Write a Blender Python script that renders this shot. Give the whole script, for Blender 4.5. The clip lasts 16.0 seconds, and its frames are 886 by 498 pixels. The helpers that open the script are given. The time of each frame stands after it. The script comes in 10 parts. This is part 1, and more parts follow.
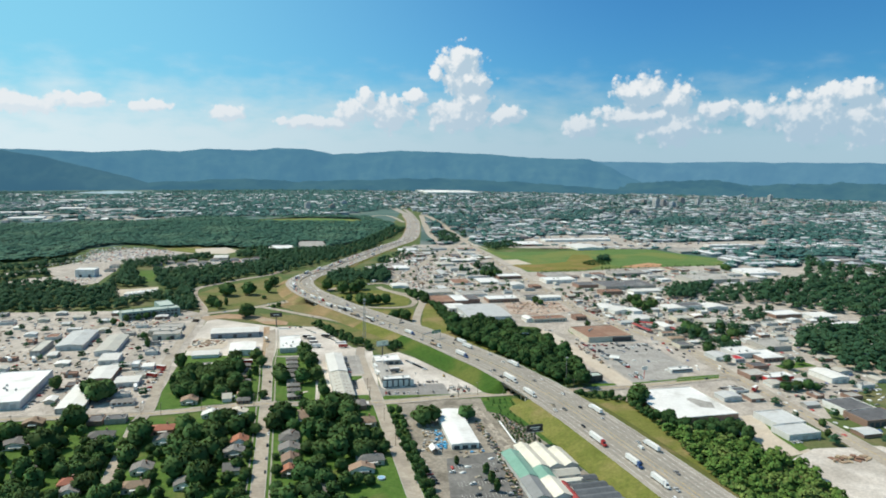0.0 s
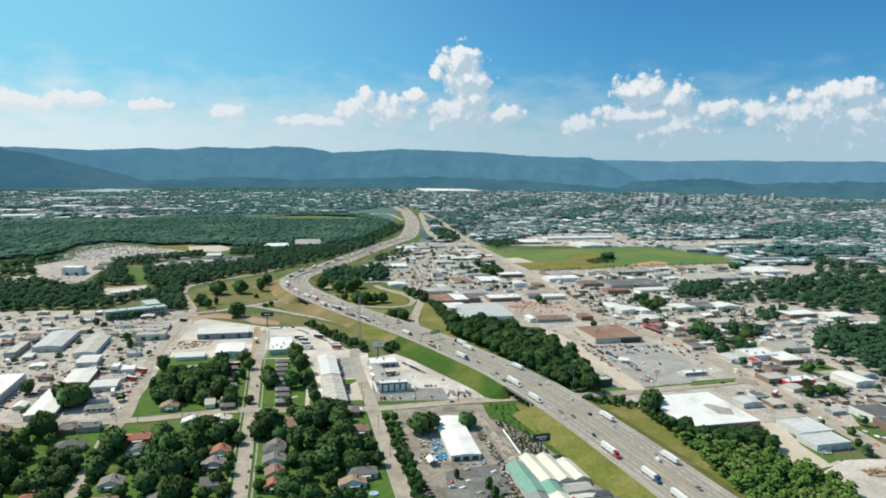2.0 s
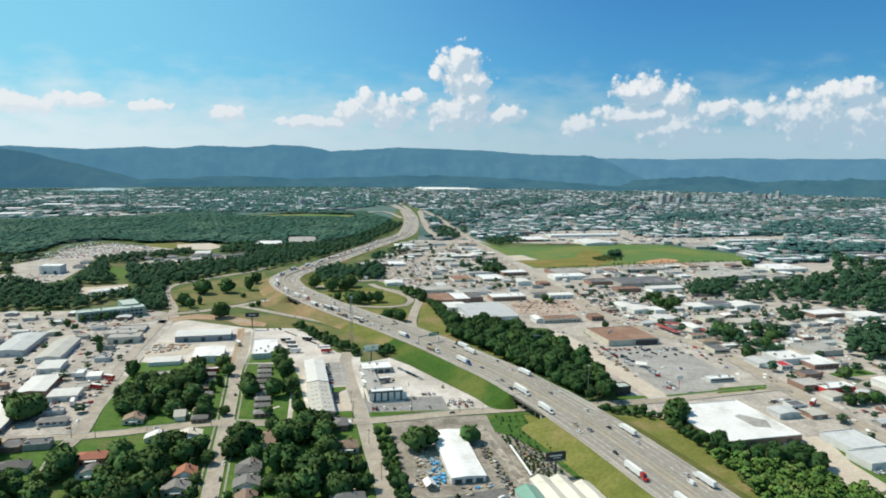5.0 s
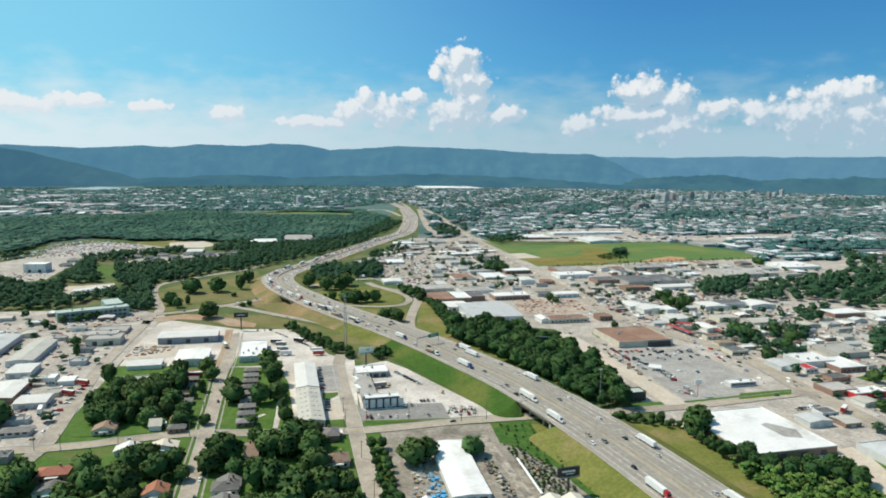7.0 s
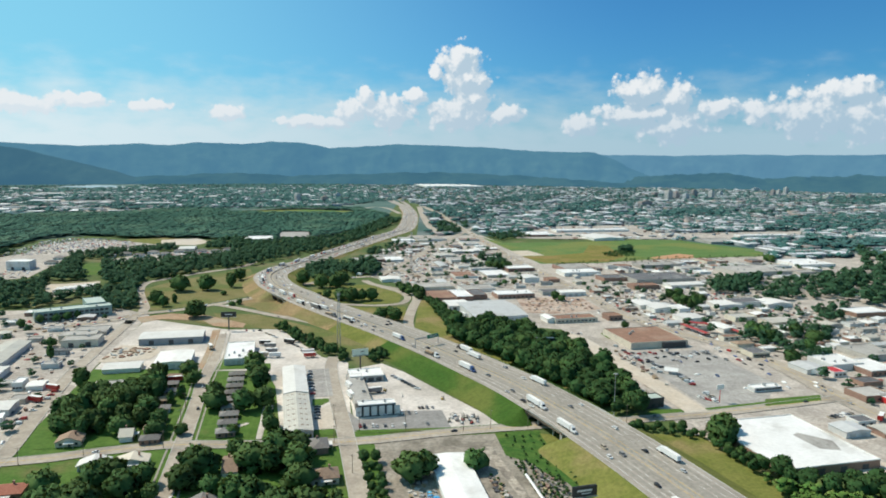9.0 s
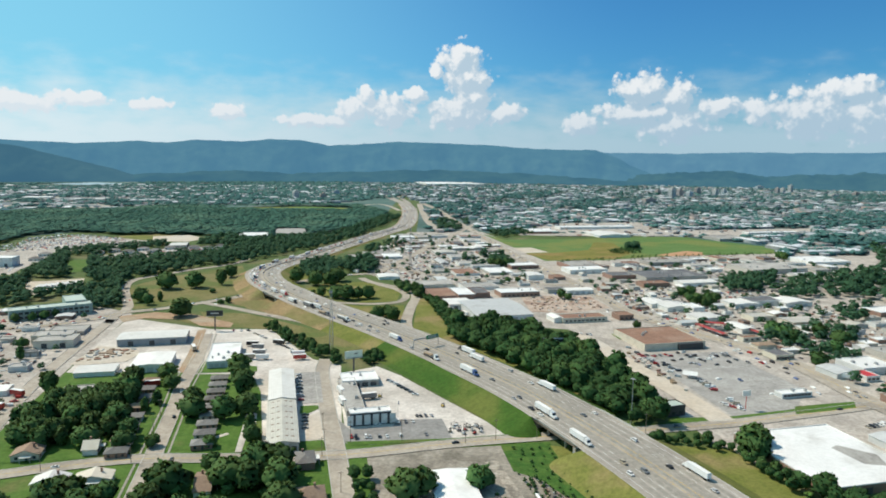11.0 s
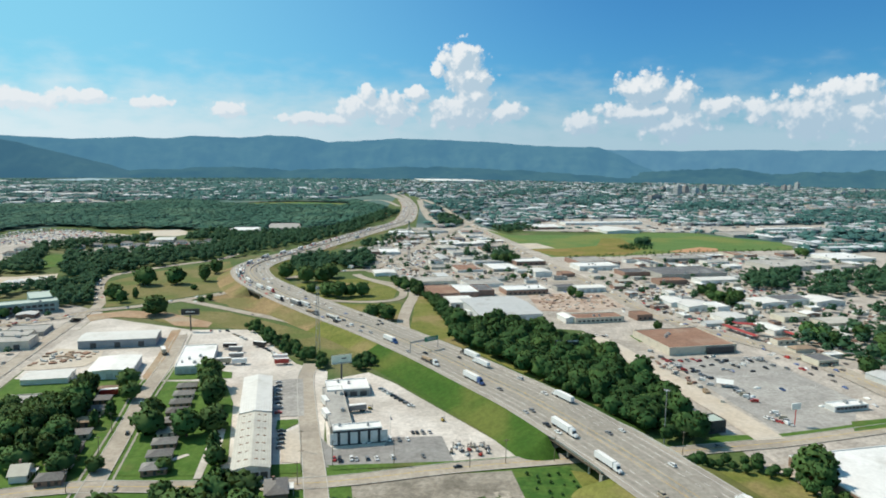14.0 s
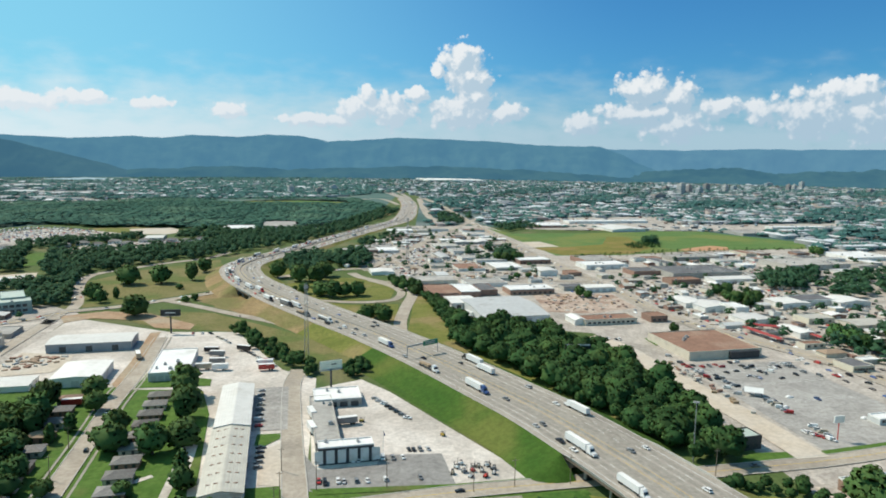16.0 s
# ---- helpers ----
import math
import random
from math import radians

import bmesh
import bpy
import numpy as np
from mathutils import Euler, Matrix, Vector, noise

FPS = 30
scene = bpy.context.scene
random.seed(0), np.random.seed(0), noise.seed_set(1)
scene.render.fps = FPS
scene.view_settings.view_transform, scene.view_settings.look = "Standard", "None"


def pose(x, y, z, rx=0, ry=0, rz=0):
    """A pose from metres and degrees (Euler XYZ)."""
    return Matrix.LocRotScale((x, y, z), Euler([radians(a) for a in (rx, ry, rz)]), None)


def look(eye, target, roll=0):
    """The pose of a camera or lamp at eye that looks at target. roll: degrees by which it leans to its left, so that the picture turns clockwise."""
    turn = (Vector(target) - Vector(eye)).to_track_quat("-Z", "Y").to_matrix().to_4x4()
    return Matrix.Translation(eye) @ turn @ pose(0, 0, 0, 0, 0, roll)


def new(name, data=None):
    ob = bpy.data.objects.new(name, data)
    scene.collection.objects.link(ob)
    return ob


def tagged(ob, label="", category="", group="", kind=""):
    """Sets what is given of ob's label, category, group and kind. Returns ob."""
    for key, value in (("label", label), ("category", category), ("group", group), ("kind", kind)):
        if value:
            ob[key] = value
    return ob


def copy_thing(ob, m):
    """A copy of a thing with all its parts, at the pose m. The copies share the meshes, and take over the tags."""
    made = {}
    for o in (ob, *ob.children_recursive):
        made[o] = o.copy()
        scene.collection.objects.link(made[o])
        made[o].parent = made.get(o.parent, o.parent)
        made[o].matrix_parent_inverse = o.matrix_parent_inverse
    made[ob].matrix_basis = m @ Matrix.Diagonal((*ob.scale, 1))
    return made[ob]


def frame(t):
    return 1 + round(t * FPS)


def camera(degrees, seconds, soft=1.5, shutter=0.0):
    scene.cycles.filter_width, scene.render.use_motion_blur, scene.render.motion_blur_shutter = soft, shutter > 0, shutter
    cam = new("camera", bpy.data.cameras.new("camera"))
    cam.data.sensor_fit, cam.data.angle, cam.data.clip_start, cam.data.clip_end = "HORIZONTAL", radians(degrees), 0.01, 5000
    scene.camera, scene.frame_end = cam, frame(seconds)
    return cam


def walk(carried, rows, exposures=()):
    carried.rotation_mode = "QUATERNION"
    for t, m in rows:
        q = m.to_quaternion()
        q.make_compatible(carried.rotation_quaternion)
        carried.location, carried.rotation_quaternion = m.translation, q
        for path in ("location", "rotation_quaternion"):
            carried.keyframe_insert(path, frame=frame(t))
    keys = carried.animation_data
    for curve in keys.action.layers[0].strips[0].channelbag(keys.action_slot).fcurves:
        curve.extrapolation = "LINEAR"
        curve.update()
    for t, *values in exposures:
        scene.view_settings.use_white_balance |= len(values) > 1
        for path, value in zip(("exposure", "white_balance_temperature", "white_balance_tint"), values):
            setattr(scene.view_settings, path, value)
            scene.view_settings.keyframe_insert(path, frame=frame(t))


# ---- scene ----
# ---------------------------------------------------------------- camera
cam = camera(66.0, 16.0, soft=1.85)
PATH = [
    (0.0, (-39.126, -59.853, 181.157), (43.812, 928.483, 53.433), 0.830),
    (1.0, (-37.335, -42.743, 177.338), (45.623, 945.517, 49.038), 0.864),
    (2.0, (-35.593, -25.499, 173.432), (47.416, 962.738, 44.985), 0.862),
    (3.0, (-33.894, -8.151, 169.461), (49.167, 980.093, 41.112), 0.836),
    (4.0, (-32.234, 9.272, 165.447), (50.859, 997.539, 37.287), 0.797),
    (5.0, (-30.608, 26.747, 161.408), (52.478, 1015.034, 33.407), 0.756),
    (6.0, (-29.013, 44.252, 157.358), (54.016, 1032.550, 29.397), 0.720),
    (7.0, (-27.443, 61.770, 153.312), (55.470, 1050.060, 25.213), 0.693),
    (8.0, (-25.895, 79.287, 149.280), (56.842, 1067.547, 20.837), 0.680),
    (9.0, (-24.364, 96.792, 145.269), (58.138, 1085.000, 16.283), 0.682),
    (10.0, (-22.848, 114.276, 141.286), (59.369, 1102.416, 11.591), 0.699),
    (11.0, (-21.341, 131.736, 137.332), (60.551, 1119.797, 6.833), 0.728),
    (12.0, (-19.842, 149.170, 133.410), (61.706, 1137.153, 2.107), 0.767),
    (13.0, (-18.346, 166.580, 129.516), (62.859, 1154.502, -2.458), 0.808),
    (14.0, (-16.850, 183.973, 125.646), (64.042, 1171.869, -6.705), 0.845),
    (15.0, (-15.352, 201.355, 121.793), (65.289, 1189.287, -10.448), 0.866),
    (16.0, (-13.848, 218.740, 117.947), (66.642, 1206.794, -13.471), 0.861),
]
walk(cam, [(t, look(eye, target, roll)) for t, eye, target, roll in PATH])

# ---------------------------------------------------------------- sky, sun, clouds
SUN_AZ = -58.0      # degrees from +y towards +x
SUN_EL = 50.0

world = bpy.data.worlds.new("sky")
scene.world = world
world.use_nodes = True
wt = world.node_tree
wt.nodes.clear()


def node(tree, kind, **props):
    n = tree.nodes.new(kind)
    for key, value in props.items():
        if key == "op":
            n.operation = value
        elif key == "blend":
            n.blend_type = value
        elif key == "dtype":
            n.data_type = value
        elif key == "clamp":
            n.use_clamp = value
    return n


def plug(tree, target, source):
    if isinstance(source, (int, float)):
        target.default_value = source
    elif isinstance(source, tuple):
        target.default_value = source
    else:
        tree.links.new(source, target)


def calc(tree, op, a, b=0.0, c=0.0, clamp=False):
    n = node(tree, "ShaderNodeMath", op=op, clamp=clamp)
    plug(tree, n.inputs[0], a)
    plug(tree, n.inputs[1], b)
    plug(tree, n.inputs[2], c)
    return n.outputs[0]


def blend(tree, fac, a, b):
    n = node(tree, "ShaderNodeMix", dtype="RGBA")
    plug(tree, n.inputs[0], fac)
    plug(tree, n.inputs[6], a)
    plug(tree, n.inputs[7], b)
    return n.outputs[2]


def smooth(tree, x, lo, hi):
    n = tree.nodes.new("ShaderNodeMapRange")
    n.interpolation_type = "SMOOTHSTEP"
    plug(tree, n.inputs[0], x)
    n.inputs[1].default_value, n.inputs[2].default_value = lo, hi
    n.inputs[3].default_value, n.inputs[4].default_value = 0.0, 1.0
    return n.outputs[0]


def cloud_group():
    """Density of the cumulus heaps over azimuth and elevation, both in degrees."""
    g = bpy.data.node_groups.new("cumulus", "ShaderNodeTree")
    g.interface.new_socket("az", in_out="INPUT", socket_type="NodeSocketFloat")
    g.interface.new_socket("el", in_out="INPUT", socket_type="NodeSocketFloat")
    g.interface.new_socket("density", in_out="OUTPUT", socket_type="NodeSocketFloat")
    gi, go = g.nodes.new("NodeGroupInput"), g.nodes.new("NodeGroupOutput")
    az, el = gi.outputs[0], gi.outputs[1]
    comb = g.nodes.new("ShaderNodeCombineXYZ")
    plug(g, comb.inputs[0], az)
    plug(g, comb.inputs[1], el)
    big = g.nodes.new("ShaderNodeTexNoise")
    big.inputs["Scale"].default_value, big.inputs["Detail"].default_value = 0.62, 5.0
    big.inputs["Roughness"].default_value, big.inputs["Distortion"].default_value = 0.52, 0.15
    g.links.new(comb.outputs[0], big.inputs["Vector"])
    # puffs: distance to cell centres gives the rounded, cauliflower edge
    puff = g.nodes.new("ShaderNodeTexVoronoi")
    puff.inputs["Scale"].default_value = 1.15
    puff.inputs["Detail"].default_value = 2.0
    puff.inputs["Roughness"].default_value = 0.55
    g.links.new(comb.outputs[0], puff.inputs["Vector"])
    total = None
    for a0, e0, ra, re in CUMULUS:
        u = calc(g, "MULTIPLY", calc(g, "SUBTRACT", az, a0), 1 / ra)
        v = calc(g, "MULTIPLY", calc(g, "SUBTRACT", el, e0), 1 / re)
        d = calc(g, "SUBTRACT", 1.0, calc(g, "SQRT", calc(g, "ADD", calc(g, "MULTIPLY", u, u), calc(g, "MULTIPLY", v, v))))
        total = d if total is None else calc(g, "SMOOTH_MAX", total, d, 0.12)
    wob = calc(g, "MULTIPLY", calc(g, "SUBTRACT", big.outputs[0], 0.5), 1.25)
    pf = calc(g, "MULTIPLY", calc(g, "SUBTRACT", 0.42, puff.outputs["Distance"]), 0.75)
    dens = calc(g, "ADD", calc(g, "ADD", calc(g, "ADD", total, wob), pf), 0.82)
    g.links.new(dens, go.inputs[0])
    return g


# heaps: azimuth, elevation, half width, half height in degrees
CUMULUS = [
    (5.89, 8.09, 1.42, 1.14), (6.56, 6.63, 1.80, 1.52), (4.06, 7.05, 0.47, 0.57), (7.01, 4.98, 1.52, 1.23),
    (5.96, 3.75, 2.37, 1.14), (9.72, 3.78, 1.23, 0.66), (-1.66, 5.16, 0.66, 0.62), (2.45, 5.15, 0.95, 0.66),
    (0.28, 3.85, 2.09, 1.23), (-2.94, 3.79, 1.14, 0.85), (-5.68, 2.96, 2.66, 0.47),
    (20.59, 5.58, 1.71, 1.23), (20.16, 3.76, 3.32, 0.76), (23.11, 5.11, 1.33, 1.14), (26.20, 4.19, 1.61, 0.66),
    (23.40, 2.77, 2.28, 1.14), (16.00, 2.98, 1.23, 0.76), (34.76, 5.14, 1.90, 0.85), (29.18, 3.80, 1.04, 0.85),
    (32.92, 3.63, 3.04, 1.61), (36.10, 3.35, 2.37, 1.71), (-22.96, 4.05, 1.52, 0.52), (-26.56, 3.70, 2.47, 0.66),
    (-18.02, 3.86, 1.52, 0.43), (-12.49, 3.55, 1.33, 0.57),
]
geo_in = wt.nodes.new("ShaderNodeTexCoord")
sep = wt.nodes.new("ShaderNodeSeparateXYZ")
wt.links.new(geo_in.outputs["Generated"], sep.inputs[0])
az = calc(wt, "MULTIPLY", calc(wt, "ARCTAN2", sep.outputs[0], sep.outputs[1]), 57.2958)
el = calc(wt, "MULTIPLY", calc(wt, "ARCSINE", sep.outputs[2]), 57.2958)

sky = wt.nodes.new("ShaderNodeTexSky")
sky.sky_type, sky.sun_disc = "NISHITA", False
sky.sun_elevation, sky.sun_rotation = radians(SUN_EL), radians(SUN_AZ)
sky.air_density, sky.dust_density, sky.ozone_density, sky.altitude = 1.0, 0.6, 2.6, 200

cg = cloud_group()
n1 = wt.nodes.new("ShaderNodeGroup")
n1.node_tree = cg
plug(wt, n1.inputs[0], az)
plug(wt, n1.inputs[1], el)
n2 = wt.nodes.new("ShaderNodeGroup")
n2.node_tree = cg
plug(wt, n2.inputs[0], calc(wt, "SUBTRACT", az, 0.42))
plug(wt, n2.inputs[1], calc(wt, "ADD", el, 0.55))
cover = smooth(wt, n1.outputs[0], 0.05, 0.50)
lit = smooth(wt, calc(wt, "SUBTRACT", n1.outputs[0], n2.outputs[0]), -0.16, 0.68)
low = smooth(wt, el, 1.6, 6.5)
lit = calc(wt, "MULTIPLY", lit, calc(wt, "MULTIPLY_ADD", low, 0.45, 0.55))

# thin white veil towards the horizon, torn at its upper edge
tear = wt.nodes.new("ShaderNodeTexNoise")
tear.inputs["Scale"].default_value, tear.inputs["Detail"].default_value = 0.35, 6.0
cmb = wt.nodes.new("ShaderNodeCombineXYZ")
plug(wt, cmb.inputs[0], az)
plug(wt, cmb.inputs[1], calc(wt, "MULTIPLY", el, 2.4))
wt.links.new(cmb.outputs[0], tear.inputs["Vector"])
veil_h = calc(wt, "ADD", el, calc(wt, "MULTIPLY", calc(wt, "SUBTRACT", tear.outputs[0], 0.5), -6.5))
veil = calc(wt, "SUBTRACT", 1.0, smooth(wt, veil_h, 1.2, 8.0))
veil = calc(wt, "MULTIPLY", veil, 0.90)

# a soft lightening of the blue on the sunward side
side = calc(wt, "SUBTRACT", 1.0, smooth(wt, az, -34.0, 22.0))
tint = node(wt, "ShaderNodeMix", dtype="RGBA", blend="MULTIPLY")
tint.inputs[0].default_value = 1.0
wt.links.new(sky.outputs[0], tint.inputs[6])
plug(wt, tint.inputs[7], blend(wt, smooth(wt, el, 14.0, 38.0), (0.36, 1.0, 1.41, 1), (1.05, 1.12, 1.20, 1)))     # a clearer, whiter vault overhead
blue = blend(wt, calc(wt, "MULTIPLY", side, 0.72), tint.outputs[2], (4.0, 9.7, 11.5, 1))
with_veil = blend(wt, veil, blue, blend(wt, side, (5.7, 7.9, 9.3, 1), (9.8, 11.3, 11.9, 1)))
tone = blend(wt, lit, blend(wt, side, (5.5, 7.5, 9.1, 1), (9.4, 10.6, 11.4, 1)), (11.0, 11.5, 11.8, 1))
final = blend(wt, cover, with_veil, tone)
bg = wt.nodes.new("ShaderNodeBackground")
bg.inputs["Strength"].default_value = 0.075
plug(wt, bg.inputs["Color"], final)
out = wt.nodes.new("ShaderNodeOutputWorld")
wt.links.new(bg.outputs[0], out.inputs[0])

sun_data = bpy.data.lights.new("sun", "SUN")
sun_data.energy, sun_data.angle, sun_data.color = 4.55, radians(0.53), (1.0, 0.898, 0.75)
sun = new("sun", sun_data)
sd = Vector((math.sin(radians(SUN_AZ)) * math.cos(radians(SUN_EL)), math.cos(radians(SUN_AZ)) * math.cos(radians(SUN_EL)), math.sin(radians(SUN_EL))))
sun.matrix_world = look((0, 0, 900), Vector((0, 0, 900)) - sd)
scene.view_settings.exposure = 0.0

# ---------------------------------------------------------------- materials
def mat(name, c1, c2, scale=1.0, rough=0.8, metal=0.0, c3=None, scale3=0.05, lo3=0.55, hi3=0.7, bump=0.0, rand=0.0, island=0.0,
        space="Object", detail=5.0, stretch=None, spec=0.5, grain=0.0, slabs=0.0):
    """Two colours mixed by fine noise, a third in larger patches, and a shift of value from object to object or piece to piece."""
    m = bpy.data.materials.new(name)
    m.use_nodes = True
    t = m.node_tree
    bsdf = t.nodes["Principled BSDF"]
    if space == "World":
        g = t.nodes.new("ShaderNodeNewGeometry")
        vec = g.outputs["Position"]
    else:
        vec = t.nodes.new("ShaderNodeTexCoord").outputs["Object"]
    if stretch:
        mp = t.nodes.new("ShaderNodeMapping")
        mp.inputs["Scale"].default_value = stretch
        t.links.new(vec, mp.inputs["Vector"])
        vec2 = mp.outputs[0]
    else:
        vec2 = vec
    n = t.nodes.new("ShaderNodeTexNoise")
    n.inputs["Scale"].default_value, n.inputs["Detail"].default_value = scale, detail
    n.inputs["Roughness"].default_value = 0.65
    t.links.new(vec2, n.inputs["Vector"])
    col = blend(t, smooth(t, n.outputs[0], 0.32, 0.68), (*c1, 1), (*c2, 1))
    if c3:
        n3 = t.nodes.new("ShaderNodeTexNoise")
        n3.inputs["Scale"].default_value, n3.inputs["Detail"].default_value = scale3, 4.0
        t.links.new(vec, n3.inputs["Vector"])
        col = blend(t, smooth(t, n3.outputs[0], lo3, hi3), col, (*c3, 1))
    if grain:       # fine specks, tyre dust and stains a hand to a few metres wide
        ng = t.nodes.new("ShaderNodeTexNoise")
        ng.inputs["Scale"].default_value, ng.inputs["Detail"].default_value, ng.inputs["Roughness"].default_value = 0.45, 8.0, 0.75
        t.links.new(vec, ng.inputs["Vector"])
        hv = t.nodes.new("ShaderNodeHueSaturation")
        plug(t, hv.inputs["Value"], calc(t, "MULTIPLY_ADD", smooth(t, ng.outputs[0], 0.36, 0.64), 2 * grain, 1 - grain))
        t.links.new(col, hv.inputs["Color"])
        col = hv.outputs[0]
    if slabs:       # squarish patches of different age
        vo = t.nodes.new("ShaderNodeTexVoronoi")
        vo.distance = "CHEBYCHEV"
        vo.inputs["Scale"].default_value = 0.085
        t.links.new(vec, vo.inputs["Vector"])
        hv = t.nodes.new("ShaderNodeHueSaturation")
        sepc = t.nodes.new("ShaderNodeSeparateColor")
        t.links.new(vo.outputs["Color"], sepc.inputs[0])
        plug(t, hv.inputs["Value"], calc(t, "MULTIPLY_ADD", sepc.outputs[0], 2 * slabs, 1 - slabs))
        t.links.new(col, hv.inputs["Color"])
        col = hv.outputs[0]
    if rand or island:
        if rand:
            r = t.nodes.new("ShaderNodeObjectInfo").outputs["Random"]
        else:
            r = t.nodes.new("ShaderNodeNewGeometry").outputs["Random Per Island"]
        k = rand or island
        hsv = t.nodes.new("ShaderNodeHueSaturation")
        plug(t, hsv.inputs["Value"], calc(t, "MULTIPLY_ADD", r, 2 * k, 1 - k))
        plug(t, hsv.inputs["Hue"], calc(t, "MULTIPLY_ADD", calc(t, "FRACT", calc(t, "MULTIPLY", r, 7.31)), 0.10 * k, 0.5 - 0.05 * k))
        t.links.new(col, hsv.inputs["Color"])
        col = hsv.outputs[0]
    t.links.new(col, bsdf.inputs["Base Color"])
    bsdf.inputs["Roughness"].default_value, bsdf.inputs["Metallic"].default_value = rough, metal
    bsdf.inputs["Specular IOR Level"].default_value = spec
    if bump:
        b = t.nodes.new("ShaderNodeBump")
        b.inputs["Strength"].default_value, b.inputs["Distance"].default_value = bump, 0.3
        t.links.new(n.outputs[0], b.inputs["Height"])
        t.links.new(b.outputs[0], bsdf.inputs["Normal"])
    return m


def ribbed(name, c1, c2, pitch, along="x", rough=0.45, metal=0.0, rand=0.0, dirt=(0.35, 0.33, 0.3)):
    """Sheet metal with raised seams at a pitch in metres, streaked with dirt."""
    m = mat(name, c1, c2, 0.25, rough, metal, c3=dirt, scale3=0.09, lo3=0.58, hi3=0.8, rand=rand)
    t = m.node_tree
    w = t.nodes.new("ShaderNodeTexWave")
    w.bands_direction = along.upper()
    w.inputs["Scale"].default_value = 0.314159 / pitch
    t.links.new(t.nodes.new("ShaderNodeTexCoord").outputs["Object"], w.inputs["Vector"])
    b = t.nodes.new("ShaderNodeBump")
    b.inputs["Strength"].default_value, b.inputs["Distance"].default_value = 0.5, 0.08
    t.links.new(w.outputs[1], b.inputs["Height"])
    t.links.new(b.outputs[0], t.nodes["Principled BSDF"].inputs["Normal"])
    return m


M = {}
M["ground"] = mat("ground", (0.070, 0.112, 0.034), (0.104, 0.138, 0.046), 0.05, 0.95, c3=(0.165, 0.155, 0.075), scale3=0.016, lo3=0.52, hi3=0.70, space="World", spec=0.2, grain=0.18)
M["lawn"] = mat("lawn", (0.060, 0.128, 0.020), (0.092, 0.162, 0.032), 0.12, 0.95, c3=(0.14, 0.145, 0.05), scale3=0.035, lo3=0.55, hi3=0.75, space="World", spec=0.2, grain=0.16)
M["verge"] = mat("verge", (0.125, 0.145, 0.030), (0.185, 0.185, 0.050), 0.06, 0.95, c3=(0.245, 0.195, 0.085), scale3=0.022, lo3=0.52, hi3=0.66, space="World", spec=0.2, grain=0.18)
M["slope"] = mat("slope", (0.038, 0.094, 0.012), (0.062, 0.116, 0.018), 0.05, 0.95, c3=(0.120, 0.142, 0.032), scale3=0.016, lo3=0.50, hi3=0.66, space="World", spec=0.2, grain=0.16)
M["field"] = mat("field", (0.088, 0.166, 0.042), (0.122, 0.192, 0.060), 0.03, 0.95, c3=(0.165, 0.195, 0.055), scale3=0.010, lo3=0.46, hi3=0.62, space="World", spec=0.2, grain=0.14, stretch=(0.5, 3.0, 1.0))
M["dry_bank"] = mat("dry_bank", (0.245, 0.170, 0.085), (0.300, 0.215, 0.110), 0.06, 0.95, c3=(0.175, 0.160, 0.060), scale3=0.025, lo3=0.46, hi3=0.64, space="World", spec=0.2, grain=0.2)
M["dry_grass"] = mat("dry_grass", (0.150, 0.144, 0.050), (0.205, 0.176, 0.075), 0.05, 0.95, c3=(0.115, 0.142, 0.040), scale3=0.02, lo3=0.46, hi3=0.64, space="World", spec=0.2, grain=0.2)
M["straw"] = mat("straw", (0.150, 0.150, 0.035), (0.215, 0.185, 0.045), 0.04, 0.95, c3=(0.24, 0.175, 0.06), scale3=0.02, lo3=0.45, hi3=0.62, space="World", spec=0.2, grain=0.16)
# both far grounds hold distance haze as a teal tint of their colour
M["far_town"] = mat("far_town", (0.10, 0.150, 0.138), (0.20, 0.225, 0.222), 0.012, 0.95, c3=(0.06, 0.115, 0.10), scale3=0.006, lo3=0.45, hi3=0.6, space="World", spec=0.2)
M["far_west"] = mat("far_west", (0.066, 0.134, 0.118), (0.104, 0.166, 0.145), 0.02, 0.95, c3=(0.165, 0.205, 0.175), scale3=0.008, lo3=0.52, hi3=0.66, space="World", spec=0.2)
M["parking"] = mat("parking", (0.135, 0.130, 0.122), (0.18, 0.175, 0.165), 0.08, 0.9, c3=(0.23, 0.22, 0.205), scale3=0.03, lo3=0.5, hi3=0.72, space="World", spec=0.3, grain=0.18, slabs=0.08)
M["nursery_path"] = mat("nursery_path", (0.34, 0.295, 0.24), (0.43, 0.38, 0.315), 0.25, 0.9, c3=(0.20, 0.175, 0.145), scale3=0.12, lo3=0.48, hi3=0.6, space="World", spec=0.3, grain=0.3)
M["market_ground"] = mat("market_ground", (0.24, 0.21, 0.17), (0.33, 0.295, 0.245), 0.12, 0.9, c3=(0.17, 0.15, 0.12), scale3=0.05, lo3=0.5, hi3=0.7, space="World", spec=0.3, grain=0.25)
M["scrub"] = mat("scrub", (0.036, 0.098, 0.016), (0.072, 0.138, 0.026), 0.2, 0.95, c3=(0.10, 0.15, 0.03), scale3=0.06, space="World", spec=0.2, grain=0.2)
M["concrete_lot"] = mat("concrete_lot", (0.535, 0.480, 0.428), (0.635, 0.585, 0.532), 0.07, 0.9, c3=(0.43, 0.386, 0.338), scale3=0.018, lo3=0.45, hi3=0.7, space="World", spec=0.3, grain=0.15, slabs=0.08)
M["worn_lot"] = mat("worn_lot", (0.380, 0.335, 0.292), (0.480, 0.432, 0.382), 0.09, 0.9, c3=(0.355, 0.32, 0.28), scale3=0.02, lo3=0.45, hi3=0.68, space="World", spec=0.3, grain=0.22, slabs=0.13)
